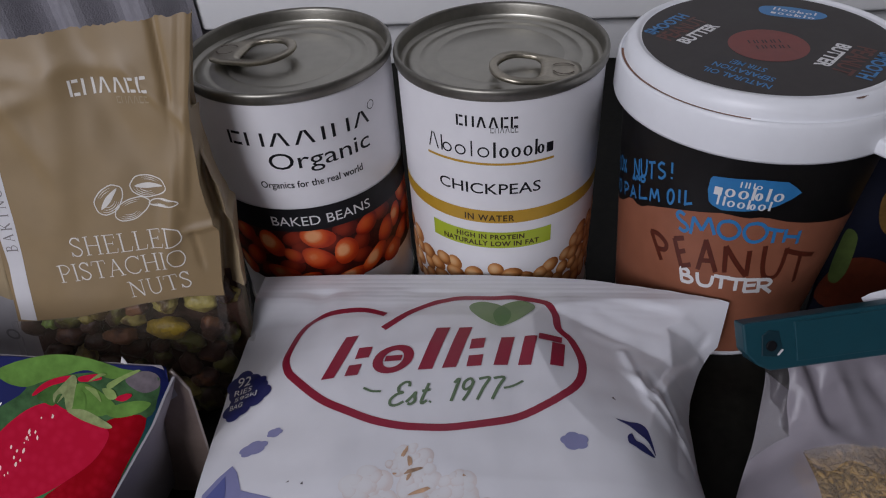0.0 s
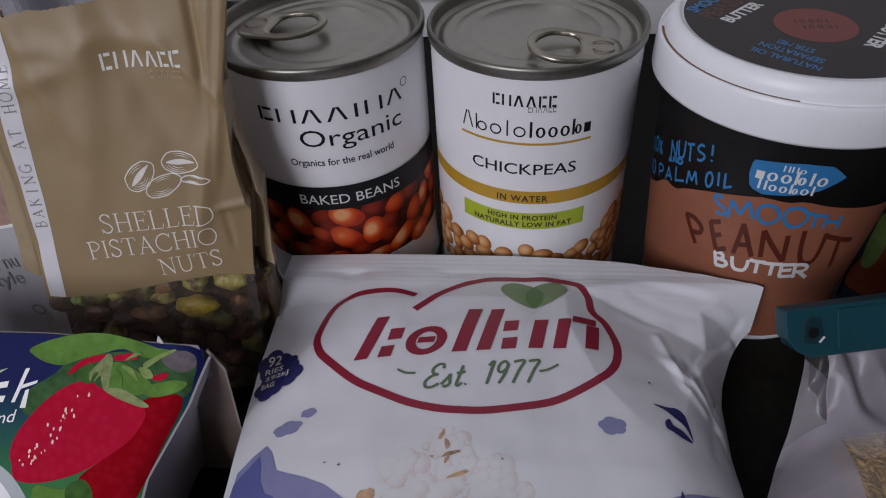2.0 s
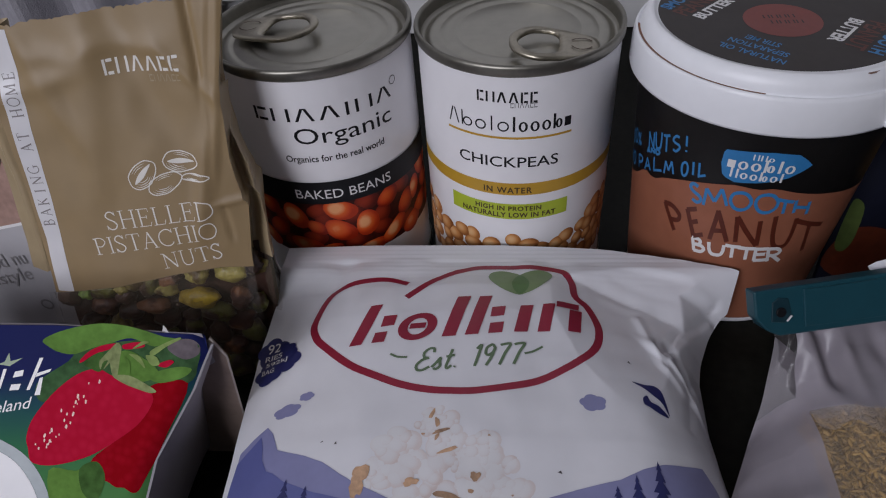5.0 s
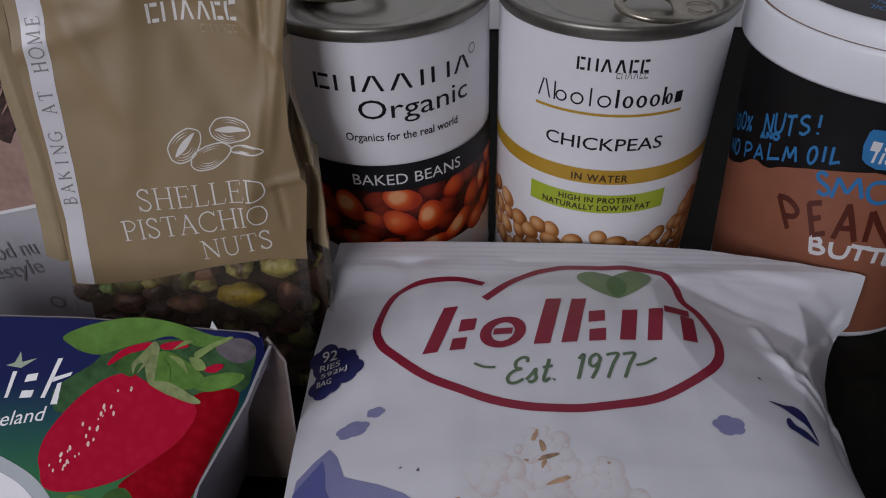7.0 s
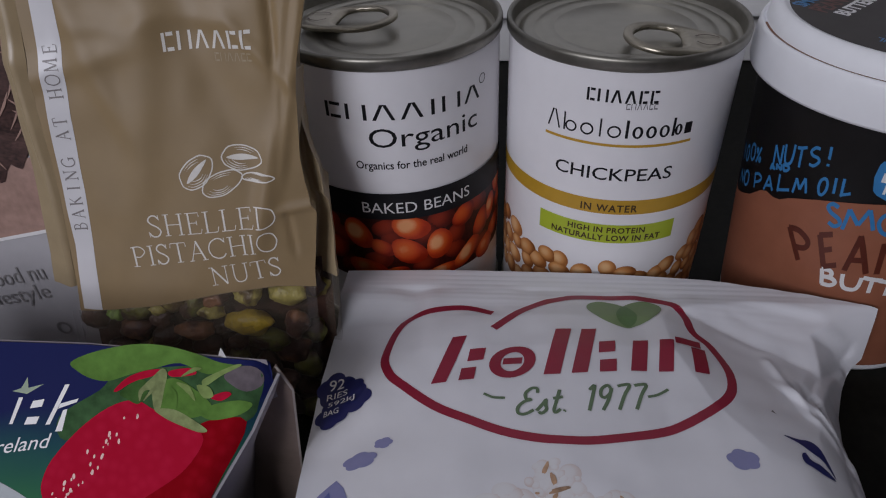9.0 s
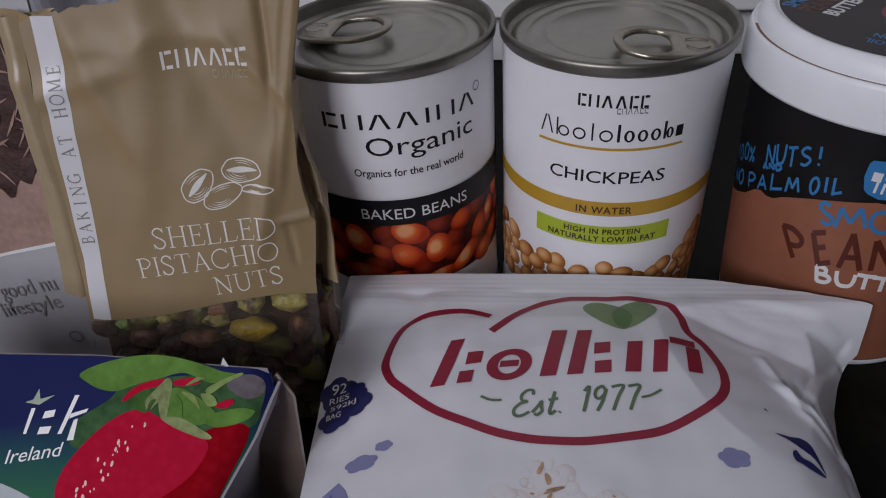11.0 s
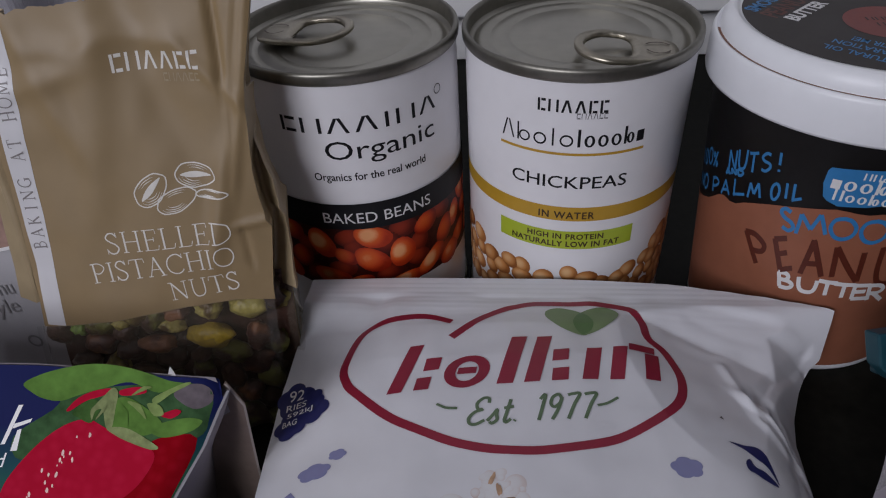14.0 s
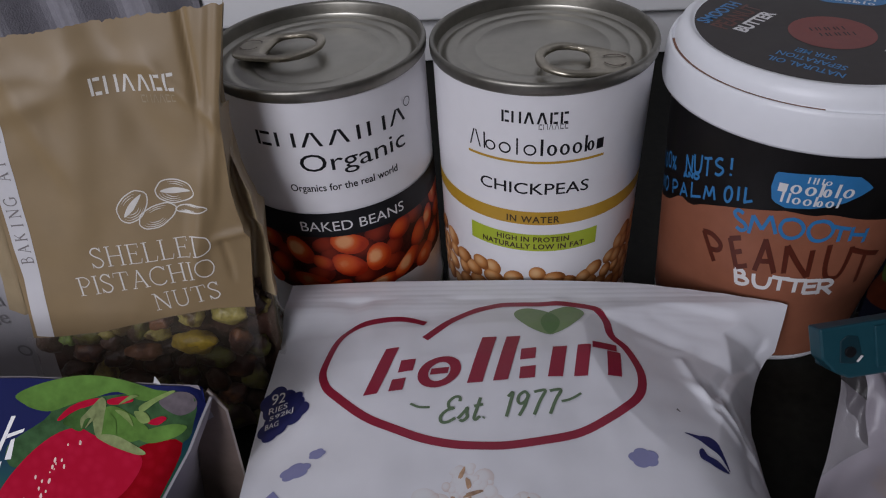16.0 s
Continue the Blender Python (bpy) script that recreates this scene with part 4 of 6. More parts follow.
# three lines on each side, tops outwards
for mid, turn in (((-23, 7.5), 45), ((17.5, -15.5), 230)):
    ux, uy = -math.sin(radians(turn)), math.cos(radians(turn))
    for word, out, w, h, bold, ink in (("BUTTER", 0, 19, 4.6, 0.04, WHITE_INK), ("PEANUT", 6.2, 22, 6, 0.02, RED_BROWN), ("SMOOTH", 12.4, 21, 4.6, 0.03, SKY_INK)):
        x, y = mid[0] + ux * (out - 3.0), mid[1] + uy * (out - 3.0)
        lid_print("lid_lettering", letters(word, x - w / 2, y - h / 2, x + w / 2, y + h / 2, bold, 0, turn), 0.00012, ink)
for word, x, y, w in (("STIR ME!", -11.5, -19.5, 11), ("SEPARATION", -14.0, -23.3, 19), ("NATURAL OIL", -17.0, -27.0, 21)):
    lid_print("lid_lettering", letters(word, x - w / 2, y - 1.5, x + w / 2, y + 1.5, 0.015, 0, 140), 0.00012, SKY_INK)
lid_print("smear", [ellipse(13.5, -40.2, 2.4, 0.8, 16, 0.5, 0.12, 3)], 0.00016, STAIN)
lid_print("smear", [ellipse(-32.0, -27.0, 0.6, 0.5, 10, 0, 0.1, 5)], 0.00016, STAIN)

# ---- pistachio pouch ----
PL = piecewise([(0, -0.168), (0.048, -0.1668), (0.057, -0.1658), (0.084, -0.1650), (0.107, -0.1652), (0.117, -0.1649), (0.1334, -0.1643), (0.145, -0.1635)])
PR = piecewise([(0, -0.0940), (0.045, -0.0948), (0.057, -0.0946), (0.066, -0.0936), (0.0745, -0.0927), (0.0772, -0.0942), (0.0836, -0.0954), (0.0903, -0.0961), (0.098, -0.0957), (0.1076, -0.0953), (0.115, -0.0945), (0.141, -0.0885)])


def pouch_y(x, z):
    """The front face: a leaning plane, swollen low down by the nuts, with soft folds."""
    y = 0.1551 + 0.1057 * x + 0.281 * z
    s = (x - PL(z)) / (PR(z) - PL(z)) * 2 - 1
    y -= 0.0035 * max(0, 1 - s * s) * smoothstep(0.12, 0.03, z) - 0.0012
    y += 0.0015 * math.exp(-((x + 0.120 + 0.3 * (z - 0.12)) / 0.006) ** 2) * smoothstep(0.085, 0.115, z)
    y -= 0.0011 * math.exp(-((x + 0.1345 - 0.16 * (z - 0.12)) / 0.005) ** 2) * smoothstep(0.07, 0.10, z) * smoothstep(0.142, 0.125, z)
    y -= 0.0009 * math.exp(-((z - 0.1205 - 0.25 * (x + 0.14)) / 0.0035) ** 2) * smoothstep(-0.125, -0.142, x)
    y += 0.0016 * math.exp(-((x + 0.1005) / 0.0013) ** 2) * smoothstep(0.105, 0.12, z)
    y -= 0.0016 * math.exp(-((x + 0.1040 - 0.25 * (z - 0.09)) / 0.003) ** 2) * smoothstep(0.055, 0.075, z) * smoothstep(0.108, 0.09, z)
    # the crosswise crease beside the print and the small puckers under it
    y -= 0.0009 * math.exp(-((z - 0.0760 - 0.10 * (x + 0.10)) / 0.0011) ** 2) * smoothstep(-0.1065, -0.1015, x)
    y += 0.0008 * math.exp(-((x + 0.1003 + 0.12 * (z - 0.07)) / 0.0009) ** 2) * smoothstep(0.060, 0.066, z) * smoothstep(0.0765, 0.0735, z)
    y -= 0.0007 * math.exp(-((x + 0.0985 - 0.2 * (z - 0.10)) / 0.0012) ** 2) * smoothstep(0.080, 0.09, z)
    y -= 0.0012 * math.exp(-((x + 0.1475 + 0.35 * (z - 0.115)) / 0.004) ** 2) * smoothstep(0.088, 0.11, z)
    # the sealed top, its lower line bent to a peak, the welded right edge and a slanting crease beside it
    line = 0.1262 + 0.0022 * math.exp(-((x + 0.127) / 0.006) ** 2) - 0.0012 * math.exp(-((x + 0.138) / 0.005) ** 2)
    y -= 0.0007 * math.exp(-((z - line) / 0.0030) ** 2) * smoothstep(-0.158, -0.146, x) * smoothstep(-0.106, -0.114, x)
    y -= 0.0003 * math.exp(-((x - PR(z) + 0.0052) / 0.0006) ** 2) * smoothstep(0.095, 0.103, z)
    d = (x + 0.1010) * 0.72 + (z - 0.1145) * 0.70
    y -= 0.0009 * math.exp(-(d / 0.0018) ** 2) * smoothstep(-0.114, -0.108, x) * smoothstep(-0.0935, -0.097, x)
    y += 0.0007 * (noise.noise((x * 60, z * 40, 0.3)) + 0.3 * noise.noise((x * 150, z * 90, 4)))
    return y


def on_pouch(x, z, lift):
    return Vector((x, pouch_y(x, z) - lift * 0.96, z + lift * 0.27))


pouch = thing("pistachio_pouch", (-0.13, 0.165, 0), "tan printed pouch of shelled pistachio nuts with a clear foot", "pouch")
PRINT_FOOT = piecewise([(-0.17, 0.0468), (-0.1606, 0.0477), (-0.138, 0.0505), (-0.120, 0.0529), (-0.106, 0.0535), (-0.0945, 0.0519)])
POUCH_TOP = piecewise([(-0.167, 0.1318), (-0.1604, 0.1347), (-0.15, 0.1359), (-0.134, 0.1367), (-0.1194, 0.1378), (-0.103, 0.1388), (-0.0884, 0.1400)])


def front_panel(s, t):
    x = PL(0.05 + 0.09 * t) + (PR(0.05 + 0.09 * t) - PL(0.05 + 0.09 * t)) * s
    z0 = PRINT_FOOT(x)
    z1 = POUCH_TOP(x) + 0.0007 * noise.noise((x * 900, 0, 0)) + 0.0009 * noise.noise((x * 300, 3, 0))
    z = z0 + (z1 - z0) * t
    x = PL(z) + (PR(z) - PL(z)) * s
    return Vector((x, pouch_y(x, z), z))


front = part("front_panel", sheet(front_panel, span(0, 1, 90), span(0, 1, 100)), KRAFT, pouch, "tan printed film, creased", smooth=True)


def clear_panel(s, t):
    x = PL(0.03) + (PR(0.04) - PL(0.03)) * s
    z = PRINT_FOOT(x) * t + 0.0005
    return Vector((x, pouch_y(x, z) - 0.0004 + 0.006 * smoothstep(0.01, 0.0, z), z))


foot = part("clear_window", sheet(clear_panel, span(0, 1, 60), span(0, 1, 30)), CLEAR, pouch, "clear film over the nuts", smooth=True)
foot.visible_shadow = False


def right_gusset(s, t):
    """In behind the front edge, then out to the back seam."""
    z = 0.001 + 0.1385 * t
    x0 = PR(z)
    y0 = pouch_y(x0, z)
    depth = 0.020 * smoothstep(0.142, 0.05, z) + 0.0045
    wide = smoothstep(0.104, 0.090, z)
    out = piecewise([(0, 0.0030), (0.03, 0.0050), (0.053, 0.0054), (0.064, 0.0044), (0.0746, 0.0022), (0.085, 0.0032), (0.0933, 0.0008), (0.1, -0.0015), (0.115, -0.0030), (0.14, -0.001)])(z)
    x = piecewise([(0, 0), (0.14, -0.0022 * wide), (0.22, -0.0010 * wide), (0.45, out * 0.55), (0.66, out), (0.76, out + 0.0001), (1, -0.0012)])(s)
    y = piecewise([(0, 0), (0.14, 0.0085), (0.22, 0.0090), (0.45, 0.0070), (0.66, 0.0056), (0.76, 0.0078), (1, depth)])(s) if depth > 0.0095 else depth * s
    return Vector((x0 + x + 0.0007 * noise.noise((s * 3, z * 60, 7)) * s, y0 + y, z))


part("side_gusset", sheet(right_gusset, span(0, 1, 32), span(0.363, 1, 80)), KRAFT_LIFTED, pouch, "pale tan folded side", smooth=True)
low = part("clear_side", sheet(right_gusset, span(0, 1, 32), span(0, 0.363, 30)), CLEAR, pouch, "clear film side", smooth=True)
low.visible_shadow = False


def left_gusset(s, t):
    z = 0.0475 + 0.0840 * t
    x0 = PL(z)
    y0 = pouch_y(x0, z)
    # in behind the front edge, then out to the back panel's edge
    x = piecewise([(0, 0), (0.3, 0.0010), (0.55, -0.0085 - 0.003 * smoothstep(0.06, 0.095, z)), (1, -0.0152)])(s)
    y = piecewise([(0, 0), (0.3, 0.0170), (0.55, 0.0098), (1, 0.0125)])(s)
    return Vector((x0 + x + 0.0007 * noise.noise((s * 4, z * 70, 2)), y0 + y, z))


part("side_gusset", sheet(left_gusset, span(0, 1, 26), span(0, 1, 60)), KRAFT_LIFTED, pouch, "pale tan folded side", smooth=True)


def back_panel(s, t):
    z = 0.001 + 0.1315 * t
    left = PL(z) + 0.004 - 0.0190 * smoothstep(0.044, 0.050, z)
    x = left + (PR(z) - 0.002 - left) * s
    return Vector((x, 0.1551 + 0.1057 * x + 0.281 * z + 0.0205 * smoothstep(0.142, 0.05, z) * smoothstep(0.0, 0.25, s) + 0.0130 * (1 - smoothstep(0.0, 0.25, s)) + 0.0042, z))


part("back_panel", sheet(back_panel, span(0, 1, 40), span(0, 1, 40)), KRAFT, pouch, smooth=True)


def pouch_print(name, polys, lift, material, label=""):
    return decal(name, polys, on_pouch, lift * 0.7, material, front, 0.0011, label)


zs = span(0.0480, 0.1345, 40)
sl = piecewise([(0.047, -0.1655), (0.0676, -0.1636), (0.0794, -0.1638), (0.0953, -0.1634), (0.1043, -0.1629), (0.1213, -0.1616), (0.1332, -0.1610), (0.14, -0.1608)])
sr = piecewise([(0.047, -0.1594), (0.0691, -0.1580), (0.0824, -0.1573), (0.0919, -0.1571), (0.104, -0.1566), (0.1224, -0.1549), (0.133, -0.1544), (0.14, -0.1540)])
pouch_print("white_strip", [[(sl(a), a), (sr(a), a), (sr(b), b), (sl(b), b)] for a, b in zip(zs, zs[1:])], 0.0001, STRIP, "white vertical printed strip")
for ch, t in zip("BAKING AT HOME", span(0, 1, 14)):
    if ch != " ":
        z = 0.0735 + 0.0475 * t
        x, wide = (sl(z) + sr(z)) / 2, 0.0027 * ROMAN[ch][0] / 0.8 / 2
        pouch_print("strip_lettering", formed_word(ch, ROMAN, x - wide, z - 0.0019, x + wide, z + 0.0019, 0.00042, 93), 0.0002, STRIP_INK)
each(pouch_print, "brand_mark", mark("LPVVLL", -0.1288, 0.1192, -0.1056, 0.1238, 0.2), 0.00012, SILVER_INK, "pale block shape")
each(pouch_print, "brand_submark", mark("LPVVLL", -0.1160, 0.1160, -0.1060, 0.1182, 0.12), 0.00012, FAINT_INK)
for word, b, tilt in (("SHELLED", (-0.1410, 0.0711, -0.1040, 0.0772), 2.5), ("PISTACHIO", (-0.1470, 0.0633, -0.1041, 0.0690), 4.0), ("NUTS", (-0.1248, 0.0562, -0.1040, 0.0617), 5.0)):
    pouch_print("printed_name", formed_word(word, ROMAN, *b, 0.00052, tilt), 0.00012, SILVER_INK)
# outline drawing of four nuts
for cx, cz, rx, rz, turn, open_nut in ((-0.1248, 0.0880, 0.0056, 0.0036, 0.75, True), (-0.1120, 0.0912, 0.0055, 0.0033, -0.12, True), (-0.1182, 0.0846, 0.0060, 0.0030, 0.38, False), (-0.1080, 0.0858, 0.0046, 0.0012, -0.05, False)):
    e = ellipse(cx, cz, rx, rz, 28, turn, 0.03, 3)
    draw = stroke(e + e[:1], 0.00036, 0)
    for k in (0.5, 0.68, 0.84):
        draw += stroke([(cx + (x - cx) * k, cz + (z - cz) * k) for x, z in e[15:24]], 0.00026, 0, True)
    for k in (0.62, 0.8):
        draw += stroke([(cx + (x - cx) * k, cz + (z - cz) * k) for x, z in e[3:10]], 0.00022, 0, True)
    pouch_print("nut_drawing", draw, 0.00012, SILVER_INK, "pale outline drawing of a nut")
    if open_nut:
        c, s = math.cos(turn), math.sin(turn)
        lens = [(-0.75, -0.05), (-0.35, 0.22), (0.2, 0.30), (0.85, 0.10), (0.35, -0.12), (-0.2, -0.22)]
        pouch_print("nut_opening", [catmull([(cx + a * rx * c - b * rz * s, cz + a * rx * s + b * rz * c) for a, b in lens], 4, True)], 0.00016, SILVER_INK)

# the kernels behind the clear film
kernel_meshes = []
for k in range(5):
    bm = bmesh.new()
    bmesh.ops.create_icosphere(bm, subdivisions=3, radius=1)
    for v in bm.verts:
        n3 = 1 + 0.05 * noise.noise(v.co * 8 + Vector((k, 2, 0))) + 0.30 * noise.noise(v.co * 1.6 + Vector((k * 7, 0, 0))) + 0.20 * noise.noise(v.co * 3.2 + Vector((k * 3, 5, 0)))
        v.co = Vector((v.co.x * 0.0066 * n3, v.co.y * 0.0036 * n3, (v.co.z + 0.25 * v.co.x ** 2 * (k % 2)) * (0.0031 + 0.0003 * k) * n3 * (1 - 0.25 * v.co.x ** 2)))
    me = bpy.data.meshes.new("kernel")
    bm.to_mesh(me), bm.free()
    for p in me.polygons:
        p.use_smooth = True
    kernel_meshes.append(me)
inks = [KERNEL_GREEN, KERNEL_YELLOW, KERNEL_BROWN, KERNEL_PALE, KERNEL_BRIGHT, KERNEL_RED]
coloured = []
for me in kernel_meshes:
    row = []
    for m in inks:
        c = me.copy()
        c.materials.append(m)
        row.append(c)
    coloured.append(row)
rnd = random.Random(21)
# place, ink, turn, half length and half height in millimetres, how far behind the film
spots = [(-0.1569, 0.0445, 4, 0.2, 3.2, 2.9, 0), (-0.1508, 0.0453, 0, 0.2, 5.5, 4.0, 0), (-0.1447, 0.0466, 3, -0.6, 4.2, 3.0, 1), (-0.1392, 0.0492, 3, 0.05, 5.2, 3.3, 0), (-0.1334, 0.0465, 0, 0.9, 5.8, 2.8, 0), (-0.1268, 0.0484, 5, 0.2, 5.6, 3.2, 1), (-0.1282, 0.0450, 3, -0.3, 4.4, 2.4, 0), (-0.1160, 0.0490, 3, 0.0, 4.4, 3.4, 0), (-0.1045, 0.0478, 3, 0.1, 6.2, 3.4, 0), (-0.1164, 0.0407, 1, 0.03, 7.4, 3.7, -1), (-0.1332, 0.0387, 5, 0.08, 7.0, 3.3, 0), (-0.1023, 0.0380, 5, 1.4, 5.6, 3.7, -0.5), (-0.1115, 0.0330, 0, 0.0, 7.0, 4.0, 0.5), (-0.1655, 0.0415, 2, 0.9, 5.0, 3.4, 1), (-0.1524, 0.0385, 5, 0.2, 5.4, 3.2, 0.5), (-0.1205, 0.0338, 2, 0.0, 3.4, 2.4, 0), (-0.0975, 0.0452, 3, 0.5, 5.0, 4.0, 6), (-0.0985, 0.0320, 0, 1.0, 5.0, 3.6, 3), (-0.1432, 0.0360, 2, 0.5, 5.2, 3.2, 0.5), (-0.1445, 0.0415, 2, 0.3, 4.0, 3.0, 2)]
for _ in range(3000):
    x, z = rnd.uniform(-0.163, -0.0975), rnd.uniform(0.005, 0.052)
    if all(((x - s[0]) / 1.3) ** 2 + (z - s[1]) ** 2 > 0.0060 ** 2 for s in spots):
        spots.append((x, z, rnd.choice((0, 0, 3, 2, 2, 5)), rnd.uniform(-1.4, 1.4), rnd.uniform(5, 6.6), rnd.uniform(2.8, 3.8), rnd.uniform(0.5, 2)))
for i, (x, z, ink, turn, a, b, deep) in enumerate(spots):
    k = new("kernel", coloured[i % 5][ink])
    k.parent = pouch
    k.matrix_parent_inverse = pouch.matrix_world.inverted()
    k.matrix_basis = Matrix.Translation((x, pouch_y(x, z) + 0.0046 + deep / 1000, z)) @ Matrix.Rotation(-turn, 4, "Y") @ Matrix.Rotation(rnd.uniform(-0.3, 0.3), 4, "X") @ Matrix.Diagonal((a / 6.6, 1, b / 3.4, 1))
# welded film right of the clear foot; at left, a strip added for a glint
for name, x0, x1, z0, z1 in (("film_seam", -0.0976, -0.0947, 0.026, 0.0522), ("film_seam", -0.1690, -0.1668, 0.034, 0.0475)):
    w = part(name, sheet(lambda s, z: on_pouch(x0 + (x1 - x0) * s, z, 0.0007 + 0.0006 * math.sin(z * 900) * s), span(0, 1, 6), span(z0, z1, 20)), CLEAR_PLEAT, foot, "welded edge of clear film", smooth=True)
    w.visible_shadow = False
# one brown sheet behind all the kernels
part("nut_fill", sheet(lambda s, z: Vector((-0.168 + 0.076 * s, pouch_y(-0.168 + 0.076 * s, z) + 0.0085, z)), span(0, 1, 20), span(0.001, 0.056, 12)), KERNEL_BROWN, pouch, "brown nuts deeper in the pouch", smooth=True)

# ---- white snack bag ----
BL = piecewise([(0.0, -0.070), (0.02, -0.084), (0.08, -0.0895), (0.11, -0.0915), (0.145, -0.0930), (0.175, -0.0925), (0.192, -0.0925)])
BR = piecewise([(0.0, 0.050), (0.02, 0.062), (0.087, 0.0630), (0.108, 0.0615), (0.125, 0.0612), (0.140, 0.0618), (0.1486, 0.0640), (0.160, 0.0690), (0.1675, 0.0735), (0.1695, 0.0772), (0.178, 0.0803), (0.192, 0.0805)])
SEAL_BACK = piecewise([(-0.095, 0.1893), (-0.06, 0.1905), (-0.007, 0.1903), (0.03, 0.1880), (0.06, 0.1820), (0.081, 0.1765)])
CREST = piecewise([(0.0, 0.012), (0.02, 0.028), (0.06, 0.040), (0.10, 0.0430), (0.13, 0.0425), (0.15, 0.0412), (0.165, 0.0388), (0.172, 0.0365), (0.180, 0.0350), (0.192, 0.0345)])


def crease(x, y, line, height, wide):
    """A sharp fold along a line: its height at (x, y)."""
    best = 1.0
    for (ax, ay), (bx, by) in zip(line, line[1:]):
        dx, dy = bx - ax, by - ay
        t = min(max(((x - ax) * dx + (y - ay) * dy) / (dx * dx + dy * dy), 0), 1)
        best = min(best, math.hypot(x - ax - t * dx, y - ay - t * dy))
    return height * max(0.0, 1 - best / wide) ** 1.4


FOLDS = [([(0.0716, 0.1688), (0.0640, 0.1600), (0.0547, 0.1516), (0.0470, 0.1400)], -0.0026, 0.0034), ([(0.0700, 0.1640), (0.0600, 0.1530), (0.0500, 0.1385)], 0.0020, 0.0030), ([(0.0405, 0.1545), (0.0430, 0.1440), (0.0451, 0.1336), (0.0516, 0.1255)], 0.0018, 0.0028), ([(0.0452, 0.1450), (0.0480, 0.1340), (0.0545, 0.1262)], -0.0020, 0.0026), ([(0.0595, 0.1388), (0.0540, 0.1290), (0.0507, 0.1123)], -0.0016, 0.0030), ([(0.0300, 0.1625), (0.0380, 0.1595), (0.0450, 0.1590)], 0.0007, 0.0040), ([(0.0340, 0.1720), (0.0450, 0.1668), (0.0540, 0.1650)], -0.0006, 0.0035)]


def bag_z(x, y):
    """Height of the bag's upper sheet."""
    lo, hi = BL(y), BR(y)
    s = (x - (lo + hi) / 2) / ((hi - lo) / 2)
    s = max(-1.0, min(1.0, s))
    seal = smoothstep(0.166, 0.178, y)
    top = CREST(y)
    edge = (0.028 if s < 0 else 0.014) * (1 - seal) + (top - 0.0008) * seal
    p = 2.5 if s < 0 else 5.5
    z = edge + (top - edge) * (1 - abs(s) ** p)
    # the corner is tucked in: a flat facet falls from the print to a sharp crease, one rises from it to the seal, one drops to the worktop
    soft = 1 - smoothstep(-0.0105, -0.0075, y - SEAL_BACK(x))
    fall = 0.0389 - 0.29 * (x - 0.0336) - 0.16 * (y - 0.1221)
    rise = 0.0290 - 0.094 * (x - 0.0441) + 0.30 * (y - 0.1564)
    drop = 0.0300 - 2.45 * (x - 0.0495) + 1.35 * (y - 0.1412)
    under = smoothstep(0.0, -0.002, (y - 0.1564) - 0.518 * (x - 0.0441))
    tuck = max(fall, rise + (min(rise, drop) - rise) * under)
    z -= max(0.0, z - tuck) * smoothstep(0.106, 0.124, y) * soft
    # two crumples at the foot of the crease
    d = (x - 0.0500) * 0.80 + (y - 0.1330) * 0.60
    z += 0.0022 * max(0, 1 - abs(d) / 0.0028) * smoothstep(0.112, 0.124, y) * smoothstep(0.148, 0.138, y)
    d = (x - 0.0545) * 0.90 + (y - 0.1330) * 0.43
    z -= 0.0022 * max(0, 1 - abs(d) / 0.0022) * smoothstep(0.110, 0.122, y) * smoothstep(0.150, 0.138, y)
    if x > 0.025 and y > 0.105:
        z += 0.5 * sum(crease(x, y, line, h, w) for line, h, w in FOLDS) * soft
    d = (x + 0.080) * 0.90 - (y - 0.150) * 0.42
    z -= 0.0016 * math.exp(-(d / 0.0050) ** 2) * smoothstep(0.12, 0.15, y) * soft
    for k, (cx, a) in enumerate(((-0.062, 0.0004), (-0.031, -0.0004), (0.004, 0.0003))):
        z += a * math.exp(-((x - cx - 0.15 * (y - 0.17) * (1 if k % 2 else -1)) / 0.0045) ** 2) * smoothstep(0.140, 0.163, y) * soft
    z += 0.0009 * soft * (noise.noise((x * 45, y * 45, 1)) + 0.45 * noise.noise((x * 110, y * 90, 5)))
    # the seal: fine crosswise ribs
    z += 0.00007 * seal * math.sin(y * 2600)
    return max(z, 0.001)


def bag_at(s, t):
    y1 = SEAL_BACK(BL(0.19) + (BR(0.19) - BL(0.19)) * s)
    y = 0.005 + (y1 - 0.005) * t
    x = BL(y) + (BR(y) - BL(y)) * s
    return Vector((x, y, bag_z(x, y)))


def bag_under(s, t):
    p = bag_at(s, t)
    seal = smoothstep(0.160, 0.176, p.y)
    e = 1 - abs(2 * s - 1) ** 5
    p.z = (p.z - 0.0012) * seal + (1 - seal) * ((0.0008 + (p.z - 0.001) * (1 - e)) if p.z > 0.003 else 0.0004)
    return p


bag = thing("snack_bag", (-0.01, 0.10, 0), "puffed white snack bag lying down, its seal against the tins", "bag")
upper = part("upper_sheet", sheet(bag_at, span(0, 1, 260), span(0, 1, 240)), BAG, bag, "white printed film with creases at the corner", smooth=True)
part("under_sheet", sheet(bag_under, span(0, 1, 60), span(0, 1, 60)), BAG, bag, smooth=True)


def on_bag(x, y, lift):
    z = bag_z(x, y)
    h = 0.0008
    n = Vector((-(bag_z(x + h, y) - bag_z(x - h, y)) / (2 * h), -(bag_z(x, y + h) - bag_z(x, y - h)) / (2 * h), 1)).normalized()
    return Vector((x, y, z)) + n * lift


def bag_print(name, polys, lift, material, label=""):
    return decal(name, polys, on_bag, lift, material, upper, 0.0022, label)


